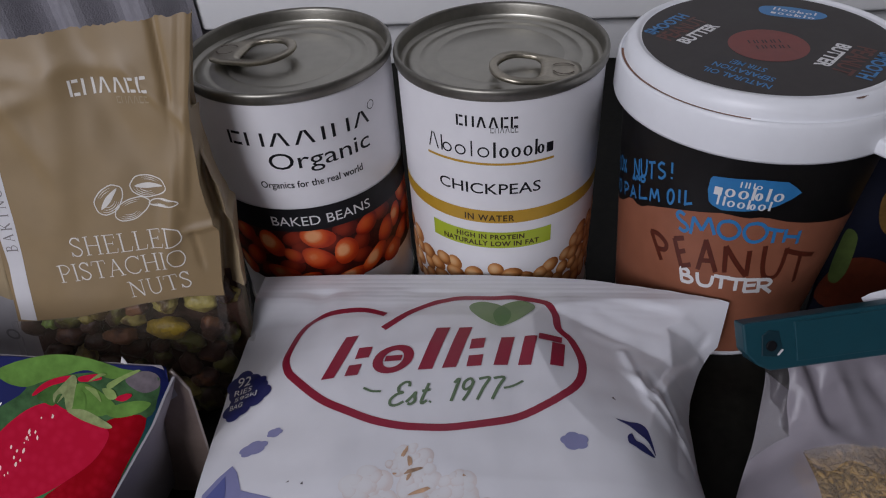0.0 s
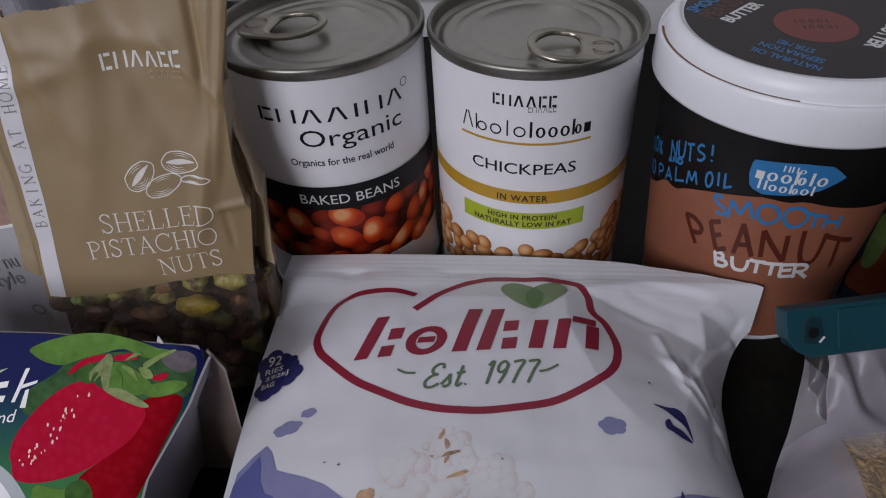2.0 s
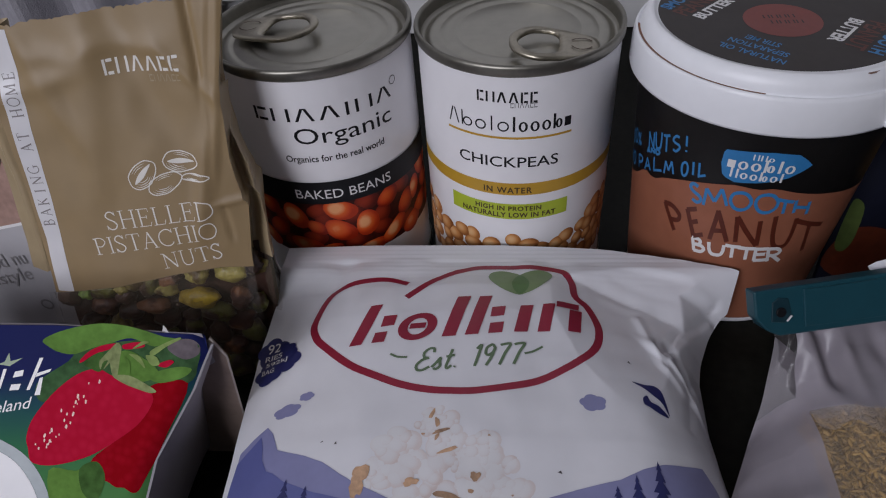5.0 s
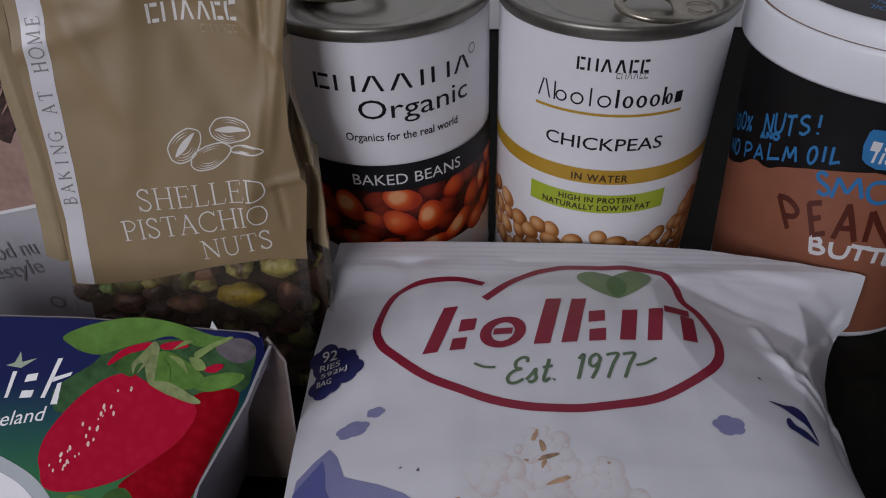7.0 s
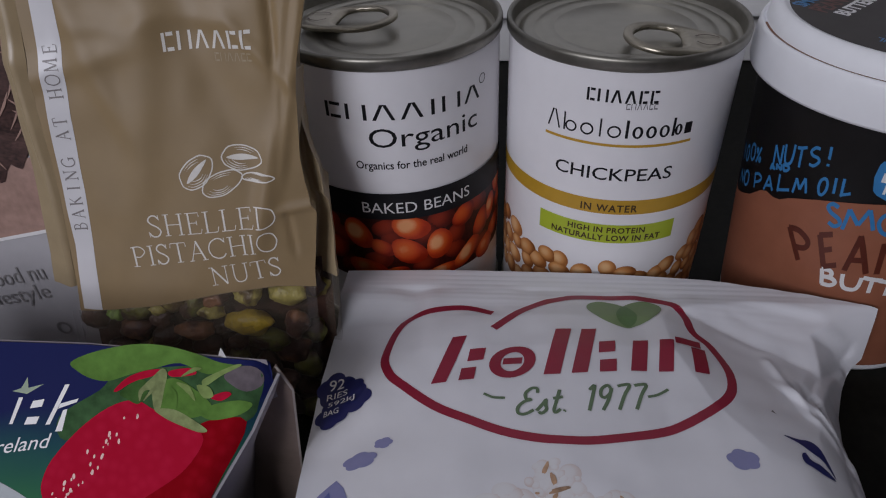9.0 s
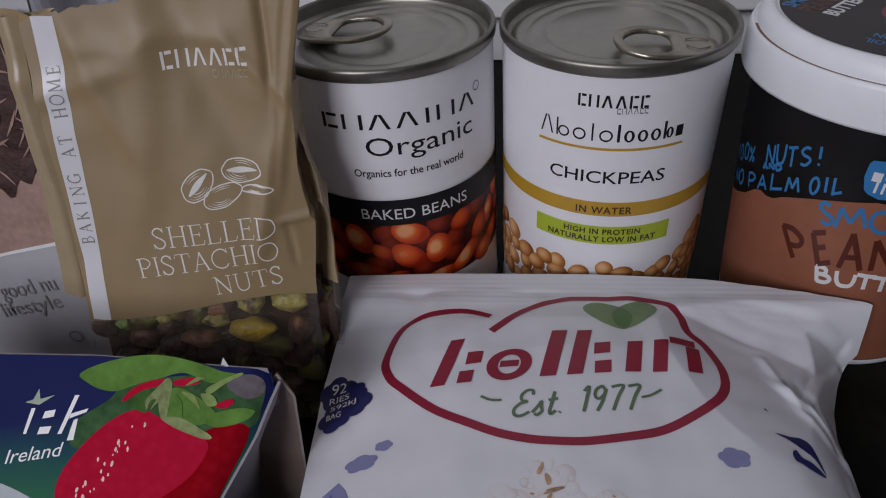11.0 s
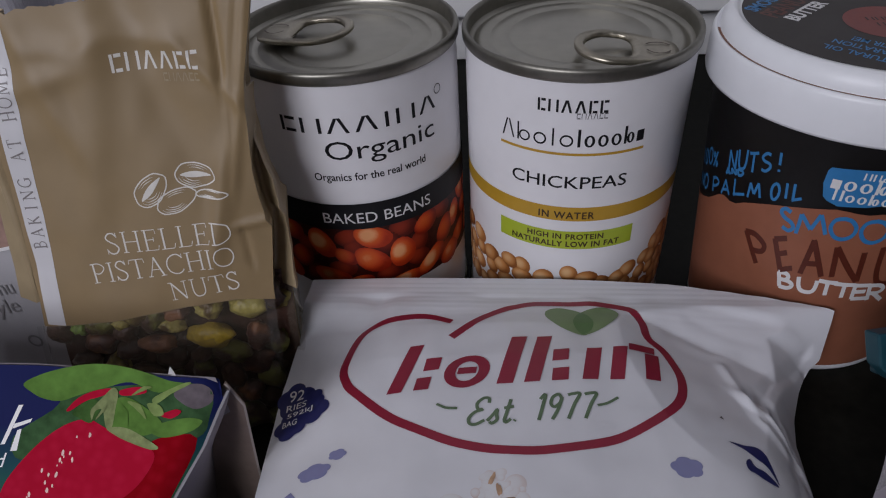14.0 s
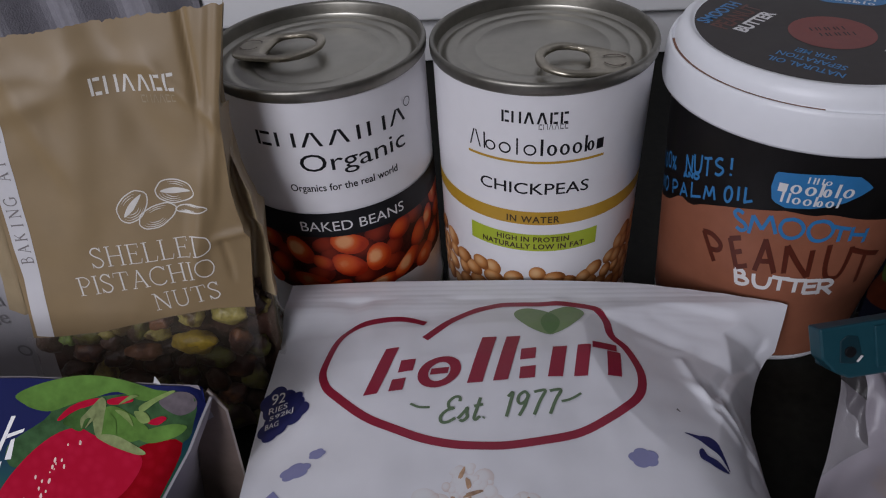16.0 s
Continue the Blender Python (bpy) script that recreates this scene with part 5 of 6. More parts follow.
outline = [(-0.0415, 0.1665), (-0.0490, 0.1695), (-0.0580, 0.1688), (-0.0695, 0.1640), (-0.0733, 0.1500), (-0.0715, 0.1420), (-0.0664, 0.1360), (-0.0545, 0.1263), (-0.0384, 0.1186), (-0.0221, 0.1157), (-0.0065, 0.1173), (0.0074, 0.1218), (0.0214, 0.1324), (0.0254, 0.1437), (0.0230, 0.1550), (0.0188, 0.1602), (0.0182, 0.1680), (0.0150, 0.1740), (0.0075, 0.1760), (-0.0028, 0.1765), (-0.0177, 0.1755), (-0.0300, 0.1698), (-0.0410, 0.1582)]
bag_print("logo_outline", stroke(outline, 0.0026, 6), 0.00014, CRIMSON, "crimson cloud-like outline")
bag_print("heart_shape", [catmull([(-0.0009, 0.1590), (-0.0075, 0.1630), (-0.0117, 0.1690), (-0.0108, 0.1728), (-0.0065, 0.1740), (-0.0008, 0.1718), (0.0030, 0.1670), (0.0022, 0.1620)], 4, True)], 0.00014, SAGE, "sage green petal shape")
bag_print("heart_shape", [catmull([(-0.0007, 0.1590), (0.0062, 0.1632), (0.0110, 0.1694), (0.0106, 0.1730), (0.0064, 0.1745), (0.0004, 0.1720), (-0.0034, 0.1670), (-0.0028, 0.1620)], 4, True)], 0.00022, SAGE, "sage green petal shape")
bag_print("heart_overlap", [catmull([(-0.0008, 0.1594), (-0.0028, 0.1622), (-0.0032, 0.1668), (-0.0003, 0.1712), (0.0028, 0.1668), (0.0020, 0.1620)], 4, True)], 0.0003, SAGE_DARK)


def word_box(x, y):
    """The word's own axes: x along its baseline, y up the letters."""
    return (-0.0581 + x * 0.0771 + y * 0.0028, 0.1352 + x * 0.0060 + y * 0.0222)


def slab(x0, x1, y0, y1, lean=0.0):
    n = 6
    return [[word_box(x0 + (x1 - x0) * i / n + a * lean, a) for i in range(n + 1)] + [word_box(x0 + (x1 - x0) * (n - i) / n + b * lean, b) for i in range(n + 1)] for a, b in ((y0, y1),)]


shapes = [slab(0.0, 0.055, 0.0, 0.84, 0.04), slab(0.10, 0.155, 0.0, 0.22, 0.0), slab(0.115, 0.175, 0.34, 0.56, 0.0)]
shapes += [[[word_box(u, v) for u, v in q] for q in ring(0.285, 0.27, 0.085, 0.30, 0.042, 0.115, 28)], slab(0.250, 0.320, 0.22, 0.34)]
shapes += [slab(0.405, 0.465, 0.0, 0.88, 0.03), slab(0.505, 0.562, 0.0, 0.88, 0.03), slab(0.605, 0.665, 0.0, 0.22), slab(0.60, 0.66, 0.36, 0.58)]
shapes += [slab(0.715, 0.772, 0.0, 0.58, 0.02), slab(0.815, 0.868, 0.0, 0.58, 0.02), slab(0.945, 1.0, 0.0, 0.50, 0.0), slab(0.885, 0.985, 0.52, 0.66)]
each(bag_print, "brand_mark", shapes, 0.00022, CRIMSON, "crimson bar or ring")
bag_print("script_lettering", formed_word("Est. 1977", SCRIPT_FORMS, -0.0352, 0.1250, -0.0012, 0.1334, 0.00095, 5.0, 0.30, 0.08), 0.00022, SCRIPT, "green sloping lettering")
for line in ([(-0.0432, 0.1306), (-0.0405, 0.1292), (-0.0374, 0.1290)], [(0.0003, 0.1308), (0.0030, 0.1318), (0.0062, 0.1340)]):
    bag_print("dash", stroke(line, 0.0008, 4), 0.00022, SCRIPT)
rnd = random.Random(5)


def puff(cx, cy, rx, ry, turn, seed):
    """A cloud with round lobes."""
    out = []
    for i in range(48):
        a = 2 * math.pi * i / 48
        k = 0.86 + 0.22 * abs(math.sin(2.5 * a + seed)) ** 0.7 + 0.05 * math.sin(2 * a + seed * 2)
        x, y = rx * k * math.cos(a), ry * k * math.sin(a)
        out.append((cx + x * math.cos(turn) - y * math.sin(turn), cy + x * math.sin(turn) + y * math.cos(turn)))
    return out


for cx, cy, rx, ry, turn, seed in ((-0.0746, 0.1120, 0.0042, 0.0026, 0.25, 1), (-0.0691, 0.1170, 0.0025, 0.0016, 0.2, 2), (0.0202, 0.1126, 0.0038, 0.0028, -0.15, 3)):
    bag_print("cloud_print", [puff(cx, cy, rx, ry, turn, seed)], 0.00014, PERIWINKLE, "periwinkle cloud shape")
badge = [puff(-0.0872, 0.1395, 0.0055, 0.0066, 0.2, 4), puff(-0.0810, 0.1345, 0.0055, 0.0050, 0.1, 5), puff(-0.0862, 0.1300, 0.0050, 0.0050, 0.1, 6), puff(-0.0835, 0.1375, 0.0052, 0.0050, 0.4, 7)]
for k, b in enumerate(badge):
    bag_print("badge_print", [b], 0.00014 + k * 0.00008, NAVY, "navy cloud badge")
for w, b in (("92", (-0.0892, 0.1385, -0.0845, 0.1428)), ("RIES", (-0.0890, 0.1352, -0.0825, 0.1376)), ("592kJ", (-0.0880, 0.1322, -0.0798, 0.1345)), ("BAG", (-0.0885, 0.1290, -0.0840, 0.1312))):
    bag_print("badge_lettering", letters(w, *b, 0.004, 0, 8), 0.0010, WHITE_INK)
bag_print("wing_print", [catmull([(0.0331, 0.1225), (0.0369, 0.1222), (0.0403, 0.1224), (0.0423, 0.1200), (0.0433, 0.1122), (0.0417, 0.1161), (0.0393, 0.1183), (0.0366, 0.1207)], 4, True)], 0.00014, NAVY, "navy wing shape")
bag_print("wing_print", [catmull([(0.0356, 0.1164), (0.0370, 0.1177), (0.0379, 0.1155), (0.0404, 0.1145), (0.0429, 0.1115), (0.0397, 0.1120), (0.0372, 0.1133), (0.0356, 0.1141)], 4, True)], 0.00022, NAVY, "navy wing shape")
each(bag_print, "fleck_print", [[p] for p in [[(-0.0608, 0.0992), (-0.0600, 0.0998), (-0.0598, 0.0993)], [(-0.0562, 0.0982), (-0.0556, 0.0990), (-0.0553, 0.0980)], [(0.0330, 0.1310), (0.0336, 0.1318), (0.0342, 0.1303)], [(0.0085, 0.0900), (0.0094, 0.0906), (0.0098, 0.0896)]]], 0.00014, GREY_INK)
# mountains, trees and the popcorn picture towards the foot of the bag
far = [(-0.0880, 0.060), (-0.0880, 0.1000), (-0.0840, 0.1040), (-0.0800, 0.1070), (-0.0775, 0.1045), (-0.0745, 0.0985), (-0.0708, 0.0972), (-0.0650, 0.0955), (-0.0590, 0.0930), (-0.0535, 0.0893), (-0.0485, 0.0864), (-0.030, 0.078), (-0.020, 0.060)]
near = [(-0.0880, 0.055), (-0.0880, 0.0965), (-0.0860, 0.0990), (-0.0813, 0.1040), (-0.0798, 0.1000), (-0.0790, 0.0960), (-0.0765, 0.0920), (-0.0740, 0.0910), (-0.0700, 0.0880), (-0.060, 0.0840), (-0.050, 0.0815), (-0.035, 0.055)]
bag_print("mountain_print", [far], 0.00012, PERIWINKLE, "periwinkle mountain shape")
bag_print("mountain_print", [near], 0.00022, SLATE_BLUE, "slate blue mountain shape")
bag_print("mountain_print", [[(0.004, 0.060), (0.0059, 0.0828), (0.0137, 0.0854), (0.0253, 0.0884), (0.0320, 0.0920), (0.0382, 0.0945), (0.0450, 0.0962), (0.0510, 0.0985), (0.0550, 0.0945), (0.0585, 0.0880), (0.060, 0.060)]], 0.00012, PERIWINKLE, "periwinkle mountain shape")


def fir(x, y, w, h):
    right = [(0.0, 1.0), (0.25, 0.78), (0.12, 0.78), (0.5, 0.52), (0.2, 0.52), (0.8, 0.26), (0.3, 0.26), (1.0, 0.0)]
    return [[(x + a * w, y + b * h) for a, b in right] + [(x - a * w, y + b * h) for a, b in right[:0:-1]]]


for x, y, w, h in ((0.0362, 0.0825, 0.0030, 0.0125), (0.0297, 0.0815, 0.0023, 0.0085), (0.0242, 0.0805, 0.0022, 0.0060), (-0.0690, 0.0810, 0.0022, 0.0075), (-0.0625, 0.0800, 0.0020, 0.0060)):
    bag_print("tree_print", fir(x, y, w, h), 0.0003, NAVY, "navy fir tree shape")
rnd = random.Random(8)
pop = []
for cx, cy, r in ((-0.0265, 0.1065, 0.0045), (-0.0235, 0.1030, 0.0050), (-0.0285, 0.1010, 0.0045), (-0.0370, 0.0965, 0.0065), (-0.0250, 0.0945, 0.0075), (-0.0130, 0.0960, 0.0060), (-0.0400, 0.0890, 0.0075), (-0.0290, 0.0870, 0.0080), (-0.0170, 0.0880, 0.0080), (-0.0080, 0.0890, 0.0060), (-0.0440, 0.0800, 0.0080), (-0.0300, 0.0780, 0.0090), (-0.0150, 0.0785, 0.0090), (-0.0040, 0.0800, 0.0070)):
    for _ in range(14):
        k = rnd.uniform(0.2, 0.6)
        pop.append((cx + rnd.uniform(-0.7, 0.7) * r, cy + rnd.uniform(-0.7, 0.7) * r, r * k, r * k * rnd.uniform(0.5, 0.95), rnd.uniform(0, 180), rnd.uniform(0.000005, 0.00002)))
part("popcorn_print", domes(pop, on_bag, 0.00006), POPCORN_PRINT, upper, "cream popcorn picture", smooth=True)
flecks = []
for k in range(7):
    cx, cy, r = rnd.choice(pop)[:3]
    cx, cy, s = cx + rnd.uniform(-0.8, 0.8) * r, cy + rnd.uniform(-0.8, 0.8) * r, rnd.uniform(0.0004, 0.0015) * (0.6 + 0.02 * k)
    flecks.append(ellipse(cx, cy, s, s * rnd.uniform(0.3, 0.8), 11, rnd.uniform(-0.6, 0.9), 0.16, k))
flecks += [ellipse(-0.0256, 0.0998, 0.0012, 0.0005, 12, 1.1, 0.12, 94), ellipse(-0.0222, 0.0957, 0.0031, 0.0006, 14, 0.35, 0.1, 95), ellipse(-0.0321, 0.0862, 0.0022, 0.0012, 14, 0.2, 0.2, 96), ellipse(-0.0141, 0.0878, 0.0015, 0.0014, 12, 0.3, 0.2, 97), ellipse(-0.0475, 0.0850, 0.0020, 0.0032, 14, 0.1, 0.15, 98), ellipse(-0.0217, 0.0822, 0.0042, 0.0009, 14, -0.2, 0.12, 99)]
flecks += [ellipse(-0.0275, 0.1075, 0.0019, 0.0006, 12, 1.2, 0.12, 90), ellipse(-0.0258, 0.1045, 0.0017, 0.0007, 12, 1.8, 0.12, 91), ellipse(-0.0245, 0.1016, 0.0027, 0.0006, 12, 0.3, 0.12, 92), ellipse(-0.0465, 0.0890, 0.0026, 0.0022, 12, 0.2, 0.12, 93)]
bag_print("toffee_print", flecks, 0.00022, TOFFEE, "brown toffee flecks")

# ---- raspberry carton ----
CA = 0.06052


def on_carton(x, z, lift):
    return Vector((x, CA + 0.12 * x + z - lift * 0.7, z + lift * 0.7))


carton = thing("fruit_carton", (-0.16, 0.09, 0), "navy and green raspberry carton with an open end, leaning back", "carton")
TOPZ = piecewise([(-0.26, 0.0790), (-0.152, 0.0726), (-0.136, 0.0716), (-0.105, 0.0682), (-0.0945, 0.0672), (-0.0915, 0.0640)])
EDGE_X = piecewise([(0.0, -0.1150), (0.012, -0.1135), (0.0344, -0.1104), (0.042, -0.1079), (0.0497, -0.1019), (0.0558, -0.0972), (0.0615, -0.0941), (0.0649, -0.0920), (0.0672, -0.0945), (0.08, -0.0945)])


def carton_front(s, t):
    z = 0.0006 + 0.0664 * t
    x = -0.26 + (EDGE_X(z) + 0.26) * s
    z = 0.0006 + (TOPZ(x) - 0.0006) * t
    p = on_carton(min(x, EDGE_X(z)), z, 0)
    # the panel rolls away towards its cut edge
    k = max(0, 1 - (EDGE_X(z) - p.x) / 0.006)
    return p + Vector((0, 0.0018, -0.0018)) * k * k


face = part("printed_front", sheet(carton_front, span(0, 0.9, 40) + span(0.9025, 1, 40), span(0, 1, 70)), CARTON, carton, "navy to green printed card", smooth=True)


def carton_back(s, t):
    x = -0.26 + (-0.0945 + 0.26) * s
    return Vector((x, CA + 0.12 * x + TOPZ(x) + 0.0006 + 0.002 * (1 - t), 0.0006 + (TOPZ(x) - 0.0006) * t))


part("back_panel", sheet(carton_back, span(0, 1, 24), span(0, 1, 8)), CARD_GREY, carton, smooth=True)
# grey side that rolls back from the cut edge to the brown panel
A = [(0.0649, 0.0), (0.0615, 0.0), (0.0558, 0.0), (0.0497, 0.0), (0.042, 0.0), (0.0344, 0.0), (0.012, 0.0), (0.0006, 0.0)]
B = [(-0.0940, 0.1172, 0.0630), (-0.0966, 0.1172, 0.0534), (-0.1030, 0.1172, 0.0400), (-0.1060, 0.1172, 0.0270), (-0.1086, 0.1172, 0.0150), (-0.1110, 0.1172, 0.0050), (-0.1140, 0.1160, 0.0006), (-0.1160, 0.1100, 0.0004)]
BX = catmull(B, 5)
AZ = catmull([(z,) for z, _ in A], 5)


def grey_side(s, i):
    i = int(round(i))
    z = AZ[i][0]
    a = on_carton(EDGE_X(z), z, 0) + Vector((0, 0.0018, -0.0018))
    b = Vector(BX[i])
    out = Vector((0.0014, -0.0003, 0.0)) * math.sin(math.pi * s) * (1 - 0.4 * s)
    return a.lerp(b, s) + out


part("rolled_side", sheet(grey_side, span(0, 1, 20), list(range(len(AZ)))), CARD_GREY, carton, "grey rolled card side", smooth=True)
flap = [(-0.0966, 0.0534), (-0.0940, 0.0632), (-0.0930, 0.0645), (-0.0902, 0.0560), (-0.0924, 0.0340), (-0.0948, 0.0100), (-0.0955, 0.0006), (-0.1130, 0.0006), (-0.1086, 0.0150), (-0.1060, 0.0270), (-0.1030, 0.0400)]
bm = bmesh.new()
fr, bk = [bm.verts.new((x, 0.1174, z)) for x, z in flap], [bm.verts.new((x, 0.1182, z)) for x, z in flap]
bm.faces.new(fr), bm.faces.new(bk[::-1])
for i in range(len(flap)):
    j = (i + 1) % len(flap)
    bm.faces.new((fr[i], bk[i], bk[j], fr[j]))


# Grey strip paints the roll's highlight and covers the gap to the side.
def cut_edge(s, i):
    i = int(round(i))
    z = AZ[i][0]
    a = on_carton(EDGE_X(z), z, 0) + Vector((0, 0.0018, -0.0018))
    return a + Vector((-0.0004 + 0.0008 * s, -0.0002, 0.0003))


part("cut_edge", sheet(cut_edge, span(0, 1, 4), list(range(len(AZ)))), CARD_ROLL, carton, "pale edge of the card", smooth=True)
panel = part("end_flap", bm, CARD_BROWN, carton, "dark brown inner card")
bm = bmesh.new()
pts = [(-0.0930, 0.0645), (-0.0902, 0.0560), (-0.0924, 0.0340), (-0.0948, 0.0100), (-0.0955, 0.0006)]
for (x0, z0), (x1, z1) in zip(pts, pts[1:]):
    bm.faces.new([bm.verts.new(p) for p in ((x0 - 0.0001, 0.1171, z0), (x0 + 0.0004, 0.1174, z0), (x1 + 0.0004, 0.1174, z1), (x1 - 0.0001, 0.1171, z1))])
part("raw_edge", bm, CARD_EDGE, panel, "pale raw card edge")


def carton_print(name, polys, lift, material, label="", step=0.004):
    def on(x, z, up):
        p = on_carton(x, z, up)
        k = max(0, 1 - (EDGE_X(z) - x) / 0.006)
        return p + Vector((0, 0.0018, -0.0018)) * min(k, 1.0) ** 2
    return decal(name, polys, on, lift * 0.75, material, face, step, label)


carton_print("blurred_leaf_print", [catmull([(-0.1330, 0.0640), (-0.1280, 0.0668), (-0.1100, 0.0672), (-0.1000, 0.0668), (-0.0952, 0.0650), (-0.0958, 0.0610), (-0.0990, 0.0572), (-0.1150, 0.0560), (-0.1300, 0.0590), (-0.1400, 0.0560), (-0.1420, 0.0600)], 4, True)], 0.00006, mat("blurred_green_print", (0.055, 0.12, 0.05), 0.6, spec=0.0, vary=0.5, scale=70), "blurred green leaves", 0.0015)
carton_print("leaf_print", [catmull([(-0.1405, 0.0688), (-0.1356, 0.0703), (-0.1281, 0.0712), (-0.1223, 0.0712), (-0.1164, 0.0704), (-0.1105, 0.0690), (-0.1054, 0.0675), (-0.1020, 0.0668), (-0.1078, 0.0656), (-0.1146, 0.0677), (-0.1204, 0.0671), (-0.1262, 0.0663), (-0.1312, 0.0654), (-0.1354, 0.0660), (-0.1384, 0.0672)], 4, True)], 0.0001, LEAF, "green leaf picture")
carton_print("berry_print", [catmull([(-0.1441, 0.0470), (-0.1446, 0.0494), (-0.1427, 0.0531), (-0.1367, 0.0580), (-0.1302, 0.0612), (-0.1244, 0.0620), (-0.1197, 0.0602), (-0.1117, 0.0575), (-0.1079, 0.0550), (-0.1114, 0.0505), (-0.1179, 0.0472), (-0.1261, 0.0443), (-0.1360, 0.0430), (-0.1427, 0.0439)], 5, True)], 0.00018, BERRY, "bright red raspberry picture", 0.002)
carton_print("berry_print", [catmull([(-0.1253, 0.0437), (-0.1248, 0.0410), (-0.1234, 0.0395), (-0.1210, 0.0388), (-0.1184, 0.0375), (-0.1160, 0.0372), (-0.1128, 0.0359), (-0.1102, 0.0390), (-0.1047, 0.0472), (-0.0984, 0.0574), (-0.1075, 0.0579), (-0.1100, 0.0557), (-0.1123, 0.0505), (-0.1179, 0.0473)], 4, True)], 0.00012, BERRY_DEEP, "deep red raspberry picture", 0.0015)
rnd = random.Random(12)
for i in range(30):
    t = rnd.uniform(0, 1) ** 0.8
    x, z = -0.1438 + 0.017 * t + rnd.uniform(0.0004, 0.0050), 0.0468 + 0.0140 * t + rnd.uniform(-0.0024, 0.0014)
    r = rnd.uniform(0.00012, 0.00034)
    carton_print("berry_glint_print", [ellipse(x, z, r, r * rnd.uniform(1.2, 1.7), 10, rnd.uniform(-0.6, 0.2))], 0.00024, BERRY_SPOT)
for k, (name, pts, m) in enumerate((
        ("berry_sliver_print", [(-0.1296, 0.0639), (-0.1270, 0.0657), (-0.1233, 0.0667), (-0.1191, 0.0669), (-0.1204, 0.0659), (-0.1253, 0.0650), (-0.1288, 0.0636)], BERRY),
        ("shade_leaf_print", [(-0.1282, 0.0634), (-0.1237, 0.0654), (-0.1215, 0.0639), (-0.1235, 0.0614), (-0.1265, 0.0623)], LEAF_DARK),
        ("berry_sliver_print", [(-0.1170, 0.0665), (-0.1120, 0.0668), (-0.1108, 0.0657), (-0.1162, 0.0655)], BERRY),
        ("sepal_print", [(-0.1190, 0.0645), (-0.1153, 0.0652), (-0.1102, 0.0630), (-0.1064, 0.0602), (-0.1101, 0.0586), (-0.1151, 0.0593), (-0.1195, 0.0606)], LEAF),
        ("sepal_print", [(-0.1064, 0.0605), (-0.1018, 0.0610), (-0.0990, 0.0609), (-0.0972, 0.0602), (-0.0990, 0.0589), (-0.1026, 0.0582), (-0.1067, 0.0581), (-0.1093, 0.0594)], LEAF),
        ("sepal_print", [(-0.1197, 0.0603), (-0.1151, 0.0601), (-0.1100, 0.0580), (-0.1071, 0.0564), (-0.1091, 0.0562), (-0.1142, 0.0577), (-0.1176, 0.0590)], SEPAL),
        ("sepal_print", [(-0.1187, 0.0670), (-0.1208, 0.0657), (-0.1228, 0.0643), (-0.1238, 0.0634), (-0.1234, 0.0618), (-0.1226, 0.0633), (-0.1209, 0.0633), (-0.1199, 0.0604), (-0.1185, 0.0602), (-0.1178, 0.0637), (-0.1174, 0.0661)], SEPAL),
        ("stem_print", [(-0.1090, 0.0647), (-0.1053, 0.0660), (-0.1012, 0.0670), (-0.1002, 0.0667), (-0.1045, 0.0653), (-0.1082, 0.0637)], LEAF_PALE),
        ("berry_sliver_print", [(-0.1069, 0.0618), (-0.1036, 0.0626), (-0.1020, 0.0621), (-0.1043, 0.0611)], BERRY),
        ("sepal_print", [(-0.1103, 0.0639), (-0.1073, 0.0635), (-0.1062, 0.0619), (-0.1085, 0.0618)], LEAF_PALE))):
    carton_print(name, [catmull(pts, 4, True)], 0.00022 + 0.00002 * k, m, "", 0.0015)
for k, (x, z, l, turn, w) in enumerate(((-0.1185, 0.0652, 0.0050, -1.9, 0.0010), (-0.1150, 0.0645, 0.0060, -0.7, 0.0012), (-0.1165, 0.0640, 0.0050, -1.2, 0.0009), (-0.1200, 0.0640, 0.0036, -2.3, 0.0007), (-0.1140, 0.0655, 0.0048, 0.3, 0.0008))):
    c, s = math.cos(turn), math.sin(turn) * 0.8
    carton_print("sepal_print", stroke([(x, z), (x + l * 0.5 * c + 0.0004, z + l * 0.5 * s + 0.0004), (x + l * c, z + l * s)], w, 5, True), 0.00044 + 0.00002 * k, (SEPAL, LEAF_PALE, LEAF)[k % 3], "", 0.0015)
# The rolled corner's reflection, painted as a grey-violet patch.
carton_print("corner_print", [catmull([(-0.1041, 0.0653), (-0.1004, 0.0666), (-0.0972, 0.0664), (-0.0950, 0.0650), (-0.0954, 0.0632), (-0.0985, 0.0624), (-0.1019, 0.0635)], 4, True)], 0.00018, mat("grey_violet_print", (0.16, 0.135, 0.15), 0.6, vary=0.3, scale=80, spec=0.0), "grey-violet blurred picture", 0.0015)
carton_print("lower_leaf_print", [catmull([(-0.1380, 0.0420), (-0.1300, 0.0415), (-0.1230, 0.0430), (-0.1240, 0.0380), (-0.1290, 0.0330), (-0.1360, 0.0320)], 4, True)], 0.0001, LEAF, "blurred green leaf picture")
carton_print("lower_leaf_print", [catmull([(-0.1290, 0.0418), (-0.1240, 0.0430), (-0.1215, 0.0395), (-0.1240, 0.0350), (-0.1280, 0.0370)], 4, True)], 0.00014, LEAF_DARK)
